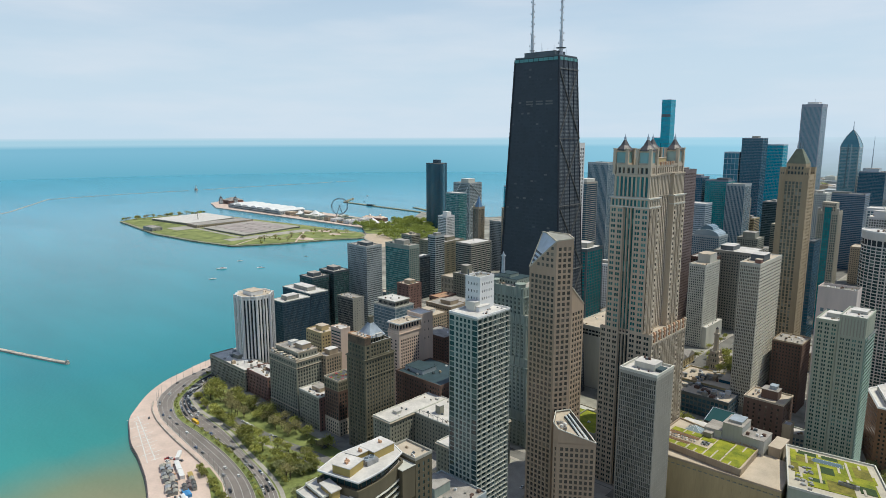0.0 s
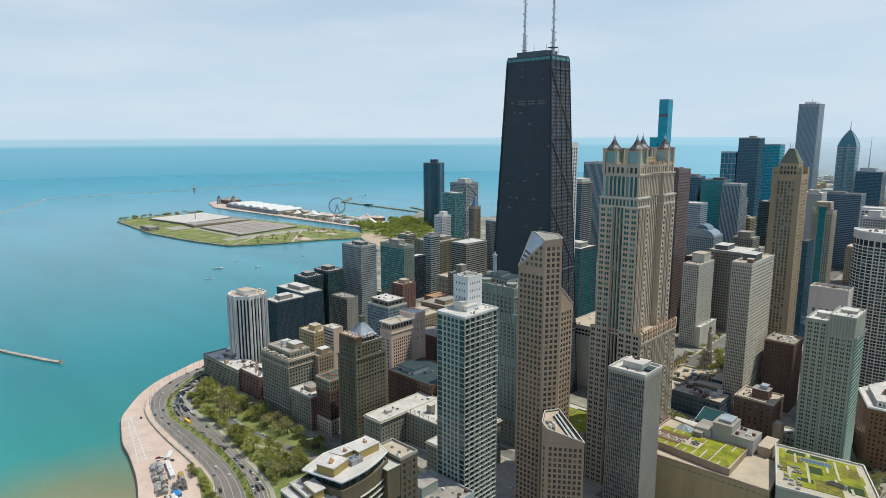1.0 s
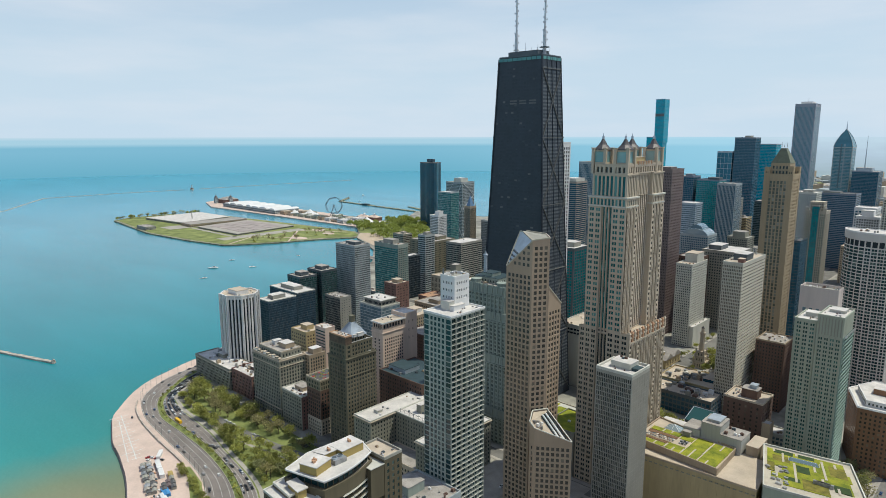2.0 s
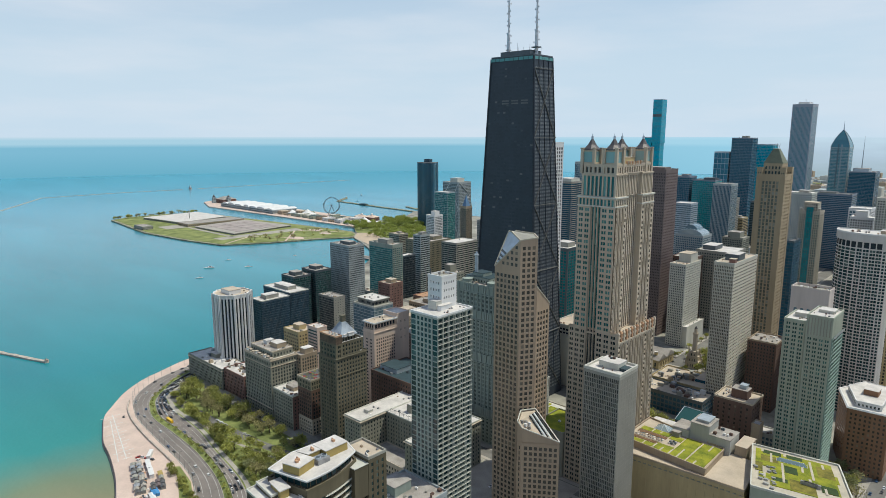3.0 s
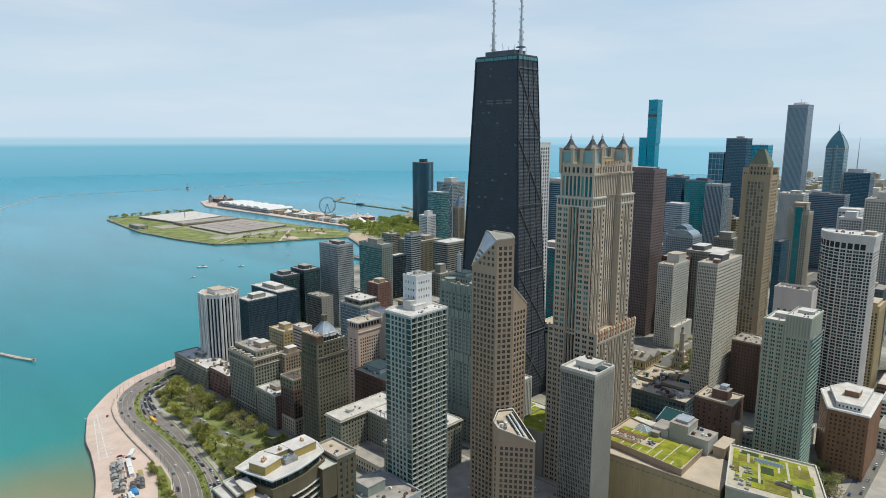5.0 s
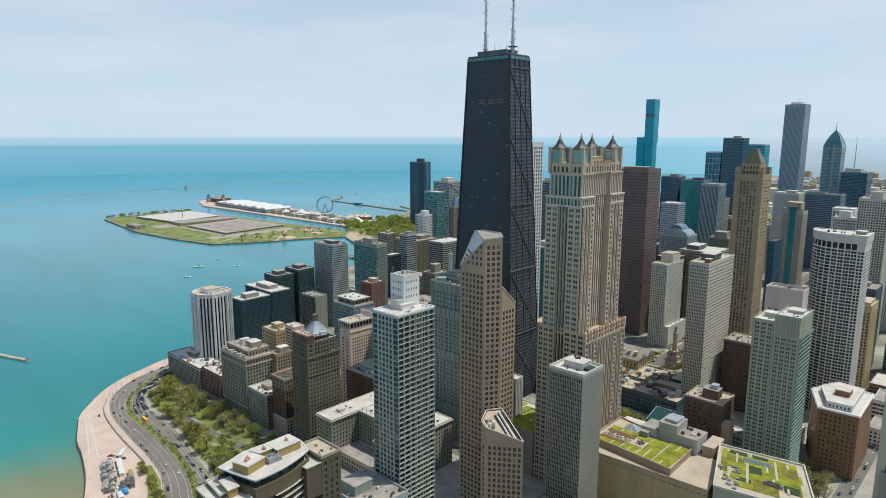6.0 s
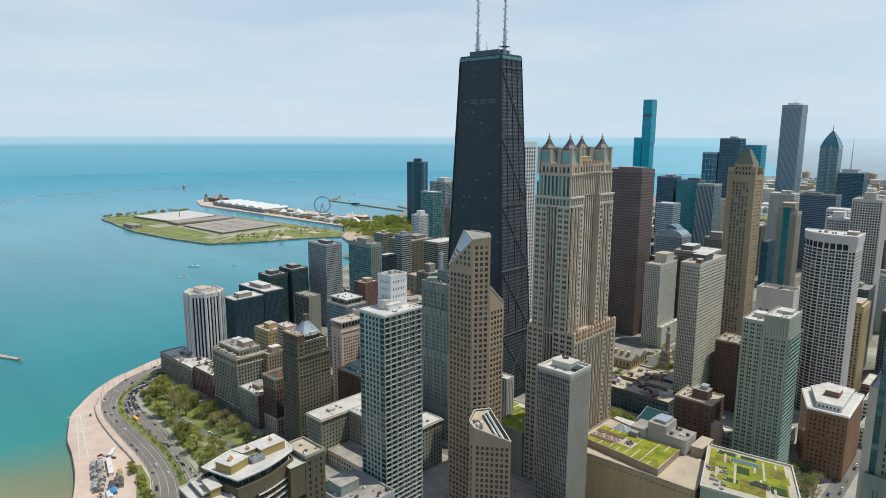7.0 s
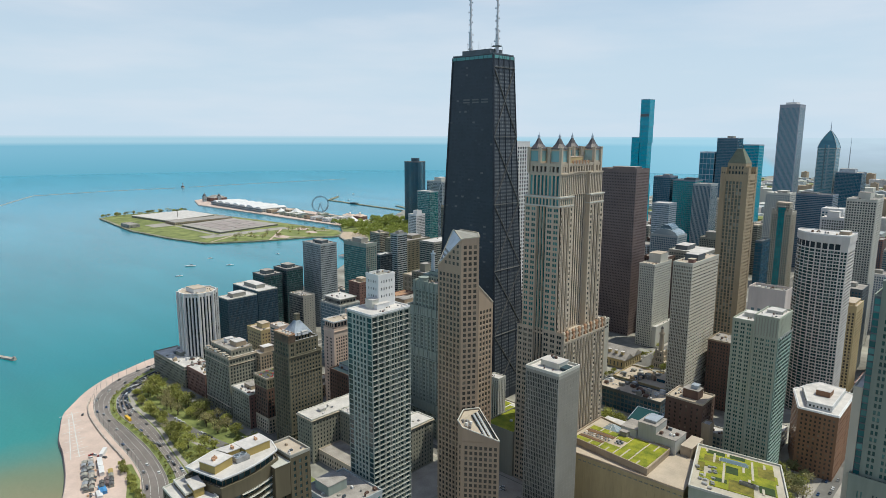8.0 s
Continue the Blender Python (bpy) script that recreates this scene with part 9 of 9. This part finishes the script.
for k in range(46):
    x = wood.uniform(30, 255)
    top = lane_y(ROAD_IN, x)
    tree(wood.choice((1, 5, 5)), x, top - wood.uniform(6.5, 12), GROUND, wood.uniform(0.6, 1.0), wood.uniform(0, 6), "at the edge of the park lawn")
for i, (x, y) in enumerate(MEDIAN):
    if i % 2 == 0 and 0 < x < 300:
        tree(5, x + wood.uniform(-1, 1), y + wood.uniform(-0.8, 0.8), GROUND + 0.3, wood.uniform(0.4, 0.8), wood.uniform(0, 6), "on the planted median")
for k in range(22):
    tree(wood.choice((1, 5, 5)), 96 - k * 2.8 + wood.uniform(-2, 2), 339 + k * 0.5 + wood.uniform(-2, 2), GROUND - 0.6, wood.uniform(0.5, 0.75), wood.uniform(0, 6), "beside the promenade")
for k in range(26):
    tree(wood.choice((0, 1, 4, 3)), wood.uniform(-316, -288), wood.uniform(-24, 62), GROUND, wood.uniform(0.9, 1.35), wood.uniform(0, 6), "in the city square")
g = Geo()
stems = Geo()
k = 0
while k < 210:
    x, y = wood.uniform(720, 1085), wood.uniform(-835, -545)
    if x > 945 and y > -605 or x < 860 and y < -760 or x < 780 and y > -570 or x > 900 and y > -585 or y > -0.55 * x - 30:
        continue
    k += 1
    s, a, me = wood.uniform(1.0, 1.5), wood.uniform(0, 6), TREES[wood.choice((0, 1, 7, 7, 3, 4))][1]
    m = Matrix.Translation((x, y, GROUND - 1.5)) @ Matrix.Rotation(a, 4, "Z") @ Matrix.Scale(s, 4)
    base = len(g.v)
    g.v.extend([(m @ v.co)[:] for v in me.vertices])
    g.f.extend([[base + i for i in p.vertices] for p in me.polygons])
    stems.rod((x, y, GROUND), (x, y, GROUND + 7 * s), 0.35 * s, 0.2 * s, 5)
grove = thing("woodland", "fresh green woodland of the lakeside park", "woods", (900, -690, GROUND), kind="stuff")
part("crowns", g, LEAF_SPRING, grove, kind="stuff")
part("trunks", stems, BARK, grove, kind="stuff")
for k in range(28):
    tree(wood.choice((1, 3, 6)), 1748 - k * 0.5 + wood.uniform(-16, 8), -222 - k * 10 + wood.uniform(-9, 9), 1.2, wood.uniform(1.0, 1.6), wood.uniform(0, 6), "on the island shore")
for k in range(30):
    tree(wood.choice((5, 3, 6)), wood.uniform(980, 1110), wood.uniform(-540, -260), 1.6, wood.uniform(0.9, 1.5), wood.uniform(0, 6), "on the island lawn")
for k in range(34):
    tree(wood.choice((0, 1, 5)), wood.choice((-114.5, -88.0)) + wood.uniform(-0.5, 0.5), -300 + k * 9 + wood.uniform(-2, 2), GROUND, wood.uniform(0.5, 0.8), wood.uniform(0, 6), "on the avenue pavement")
for x, y in ((-128, -160), (-126, -184), (-110, -184), (-135, -175), (-130, -192), (-105, -196), (-178, -4), (-168, 0), (-158, -3), (-148, 2), (-172, 8), (-160, 12), (-190, 4), (-150, 12), (-118, -205), (-122, -196), (-140, -180), (-138, -166)):
    tree(wood.choice((0, 1, 1)), x, y, GROUND, wood.uniform(0.9, 1.35), wood.uniform(0, 6), "between the city towers")

# ---- vehicles ----
CAR_PAINTS = [material("car_paint_" + n, c, 0.3, 0.05, 4, 0.5, metal=m, bump=0) for n, c, m in (("white", (0.7, 0.7, 0.7), 0), ("black", (0.02, 0.02, 0.022), 0.2), ("silver", (0.4, 0.41, 0.42), 0.5), ("red", (0.35, 0.03, 0.025), 0), ("blue", (0.04, 0.09, 0.2), 0.1), ("grey", (0.13, 0.13, 0.14), 0.3))]
CAR_WORDS = ["white", "black", "silver", "red", "dark blue", "grey"]

def car_prototype(word, paint):
    c = thing("car", word + " car on the road by the park", "car", (0, 0, 0), "cars on the drive")
    g = Geo()
    low, up = [(-2.25, -0.9), (2.25, -0.9), (2.25, 0.9), (-2.25, 0.9)], [(-2.2, -0.82), (2.1, -0.82), (2.1, 0.82), (-2.2, 0.82)]
    g.frustum(low, 0.35, up, 0.95)
    part("body", g, paint, c)
    g = Geo()
    g.frustum([(-1.75, -0.78), (1.0, -0.78), (1.0, 0.78), (-1.75, 0.78)], 0.95, [(-1.3, -0.62), (0.35, -0.62), (0.35, 0.62), (-1.3, 0.62)], 1.42)
    part("cabin_glass", g, GLASS_BLACK, c)
    g = Geo()
    g.box(-1.28, 0.33, -0.6, 0.6, 1.425, 1.5)
    part("roof", g, paint, c)
    for x in (-1.4, 1.4):
        for y in (-0.86, 0.86):
            g = Geo()
            g.rod((x, y - 0.1, 0.33), (x, y + 0.1, 0.33), 0.33, 0.33, 10)
            part("wheel", g, RUBBER, c)
    return c

PROTOS = [car_prototype(w, p) for w, p in zip(CAR_WORDS, CAR_PAINTS)]
used = [False] * 6
drive = random.Random(5)

def park_car(x, y, z, turn, k):
    m = Matrix.Translation((x, y, z)) @ Matrix.Rotation(turn, 4, "Z")
    if not used[k]:
        used[k] = True
        PROTOS[k].matrix_basis = m
        for ch in PROTOS[k].children:
            ch.matrix_parent_inverse = Matrix.Identity(4)
    else:
        copy_thing(PROTOS[k], m)

def on_lane(ca, cb, frac, i):
    p, q = Vector(ca[i]).lerp(Vector(cb[i]), frac), Vector(ca[i + 1]).lerp(Vector(cb[i + 1]), frac)
    return p, math.atan2(q.y - p.y, q.x - p.x)

for i in range(14, len(MEDIAN) - 14):
    jam = MEDIAN[i][0] > 205
    for fr in (0.27, 0.5, 0.74, 0.93) if jam else (0.3, 0.55, 0.82):
        if drive.random() < (0.74 if jam else 0.24):
            p, a = on_lane(MEDIAN, ROAD_IN, fr, i)
            park_car(p.x, p.y, GROUND + 0.11, a, drive.choice((0, 0, 1, 1, 1, 2, 2, 5, 5, 4, 1, 1)))
    for fr in (0.15, 0.4, 0.65):
        if drive.random() < 0.11:
            p, a = on_lane(ROAD_OUT, MEDIAN, fr, i)
            park_car(p.x, p.y, GROUND + 0.11, a, drive.choice((0, 1, 2, 4, 5)))
for i in range(18, len(INNER_DRIVE) - 14):
    if drive.random() < 0.5:
        p, a = on_lane(INNER_DRIVE, INNER_DRIVE, 0, i)
        park_car(p.x, p.y - 3.2, GROUND + 0.15, a, drive.choice((0, 0, 2, 5, 1)))
for k in range(7):
    park_car(52 + k * 3.0, 249, GROUND + 0.12, 1.57, drive.choice((0, 1, 2, 5)))
for x, y, a in ((121, 344, 0.4), (126, 346, 0.5), (131, 348, 0.3), (133, 350, 1.2), (128, 352, 0.2), (222, 328, -0.4), (-147, 157, 0.9), (-144, 154, 0.9)):
    park_car(x, y, GROUND + 0.12, a, 0 if x < 0 else drive.choice((0, 0, 3, 5)))
for k in range(26):
    park_car(drive.choice((-108.5, -104, -97, -93.5)), -290 + k * 19 + drive.uniform(-3, 3), GROUND + 0.07, 1.57, drive.choice((0, 1, 2, 5, 4, 1)))
for k in range(24):
    park_car(drive.choice((-327, -321)), -180 + k * 8.2, GROUND + 0.07, 1.57, drive.choice((0, 1, 2, 5, 4, 0)))

def bus(x, y, z, turn):
    m = Matrix.Translation((x, y, z)) @ Matrix.Rotation(turn, 4, "Z")
    b = thing("bus", "bright yellow bus on the lakefront drive", "bus", (0, 0, 0))
    b.matrix_basis = m
    def add(name, g, mat):
        g.v = [(m @ Vector(v))[:] for v in g.v]
        part(name, g, mat, b)
    g = Geo()
    g.frustum(rect(-5.5, 5.5, -1.25, 1.25), 0.5, rect(-5.4, 5.3, -1.15, 1.15), 3.0)
    add("body", g, material("yellow_bus_paint", (0.75, 0.45, 0.02), 0.4, 0.05, 4, 0.5, bump=0))
    g = Geo()
    g.box(-5.0, 5.0, -1.27, 1.27, 1.7, 2.5)
    add("window_band", g, GLASS_BLACK)
    for xx in (-3.5, 3.5):
        for yy in (-1.1, 1.1):
            g = Geo()
            g.rod((xx, yy - 0.15, 0.5), (xx, yy + 0.15, 0.5), 0.5, 0.5, 10)
            add("wheel", g, RUBBER)

p, a = on_lane(MEDIAN, ROAD_IN, 0.3, 58)
bus(p.x, p.y, GROUND + 0.11, a)

# ---- building site huts on the promenade ----
site = random.Random(9)

def site_hut(x, y, w, d, h, turn, mat, word, kind, ridge=0.7):
    m = Matrix.Translation((x, y, GROUND + 0.05)) @ Matrix.Rotation(radians(turn), 4, "Z")
    hut = thing(kind, word + " on the lakefront promenade", kind.replace("_", " "), (x, y, GROUND), "site camp")
    g = Geo()
    g.box(-w / 2, w / 2, -d / 2, d / 2, 0, h)
    g.v = [(m @ Vector(v))[:] for v in g.v]
    part("body", g, GREY_CONCRETE if mat is DARK_ROOF else mat, hut)
    g = Geo()
    a, c = w / 2 + 0.2, d / 2 + 0.2
    for s in (-1, 1):
        g.face((-a, s * c, h + 0.004), (a, s * c, h + 0.004), (a, 0, h + ridge), (-a, 0, h + ridge))
        g.face((s * a, -c, h + 0.004), (s * a, c, h + 0.004), (s * a, 0, h + ridge))
    g.v = [(m @ Vector(v))[:] for v in g.v]
    part("roof", g, mat, hut)

# two long white containers, a lorry trailer, dark tents round them, tarpaulins at the near end
site_hut(112, 350.5, 15, 3.4, 3.0, -16, WHITE_PAINT, "long white site container", "site_container", 0.15)
site_hut(98, 354.2, 12, 3.4, 3.0, -16, WHITE_PAINT, "long white site container", "site_container", 0.15)
site_hut(128, 342.5, 12, 2.8, 3.4, -35, WHITE_PAINT, "parked white lorry trailer", "trailer", 0.1)
site_hut(91, 350.0, 7, 3.2, 2.6, -16, YELLOW_STUCCO, "yellow covered site hut", "site_hut", 0.3)
site_hut(69, 363.5, 11, 4.5, 2.2, -10, BLUE_TARP, "blue tarpaulin shelter", "shelter", 0.5)
site_hut(64, 367.5, 9, 3.5, 2.0, -12, WHITE_PAINT, "white tarpaulin shelter", "shelter", 0.5)
for k in range(20):
    col, row = k % 10, k // 10
    x, y = 121 - col * 4.9 + site.uniform(-0.8, 0.8), 354.5 + col * 1.55 + row * 4.6 + site.uniform(-0.6, 0.6)
    site_hut(x, y, site.uniform(3.4, 4.6), site.uniform(3.0, 3.8), site.uniform(2.0, 2.8), -18 + site.uniform(-4, 4), site.choice((DARK_ROOF, DARK_ROOF, GREY_CONCRETE, ROOF_METAL, PAVING)), "small dark-roofed site tent", "site_tent", site.uniform(0.5, 1.1))
for k in range(7):
    site_hut(84 - k * 2.2 + site.uniform(-1, 1), 352 + (k % 3) * 3.6 + k * 0.7, site.uniform(3.5, 5), 3.4, 2.4, -18, site.choice((DARK_ROOF, GREY_CONCRETE, DARK_ROOF, BROWN_GRANITE)), "dark site tent with a ridge roof", "site_tent", 1.0)
for k in range(16):
    g = Geo()
    x, y, s = 66 + site.uniform(0, 60), 0, site.uniform(0.6, 1.3)
    y = 371 - (x - 66) * 0.33 + site.uniform(-3, 5)
    g.box(x - s, x + s, y - 0.6, y + 0.6, GROUND, GROUND + site.uniform(0.6, 1.5))
    solid("crate", g, site.choice((WHITE_PAINT, COPPER_PANEL, GREY_CONCRETE, DARK_METAL)), "small stacked crate on the promenade", "crate", group="site crates")
# street lamps along the drive
for i in range(10, len(ROAD_OUT) - 14, 3):
    (x, y), (mx, my) = ROAD_OUT[i], MEDIAN[i]
    l = thing("street_lamp", "slim grey street lamp beside the lakefront drive", "street lamp", (x, y, GROUND), "drive lamps")
    g = Geo()
    g.rod((x, y, GROUND), (x, y, GROUND + 10), 0.14, 0.08, 6)
    part("pole", g, ROOF_METAL, l)
    g = Geo()
    d = (Vector((mx, my)) - Vector((x, y))).normalized() * 2.2
    g.beam((x, y, GROUND + 10), (x + d.x, y + d.y, GROUND + 10.4), 0.14)
    part("arm", g, ROOF_METAL, l)
    g = Geo()
    g.box(x + d.x - 0.4, x + d.x + 0.4, y + d.y - 0.2, y + d.y + 0.2, GROUND + 10.3, GROUND + 10.5)
    part("lamp_head", g, ROOF_METAL, l)
# painted court lines on the promenade
for k in range(15):
    g = Geo()
    x, y = 232 - k * 6.6, 333.8 + k * 1.55
    reach = 5.0 if k % 3 else 11.0
    g.beam((x + 0.4, y + reach, GROUND + 0.07), (x - 0.4, y - 0.55 * reach, GROUND + 0.07), 0.7, 0.04)
    solid("promenade_line", g, LINE_PAINT, "pale painted line on the promenade", "marking", "structure")
for off in (0.0, 6.5):
    g = Geo()
    g.beam((236 - off * 2, 333 + off, GROUND + 0.075), (138, 357.5 + off, GROUND + 0.075), 0.8, 0.04)
    solid("promenade_line", g, LINE_PAINT, "pale painted line on the promenade", "marking", "structure")
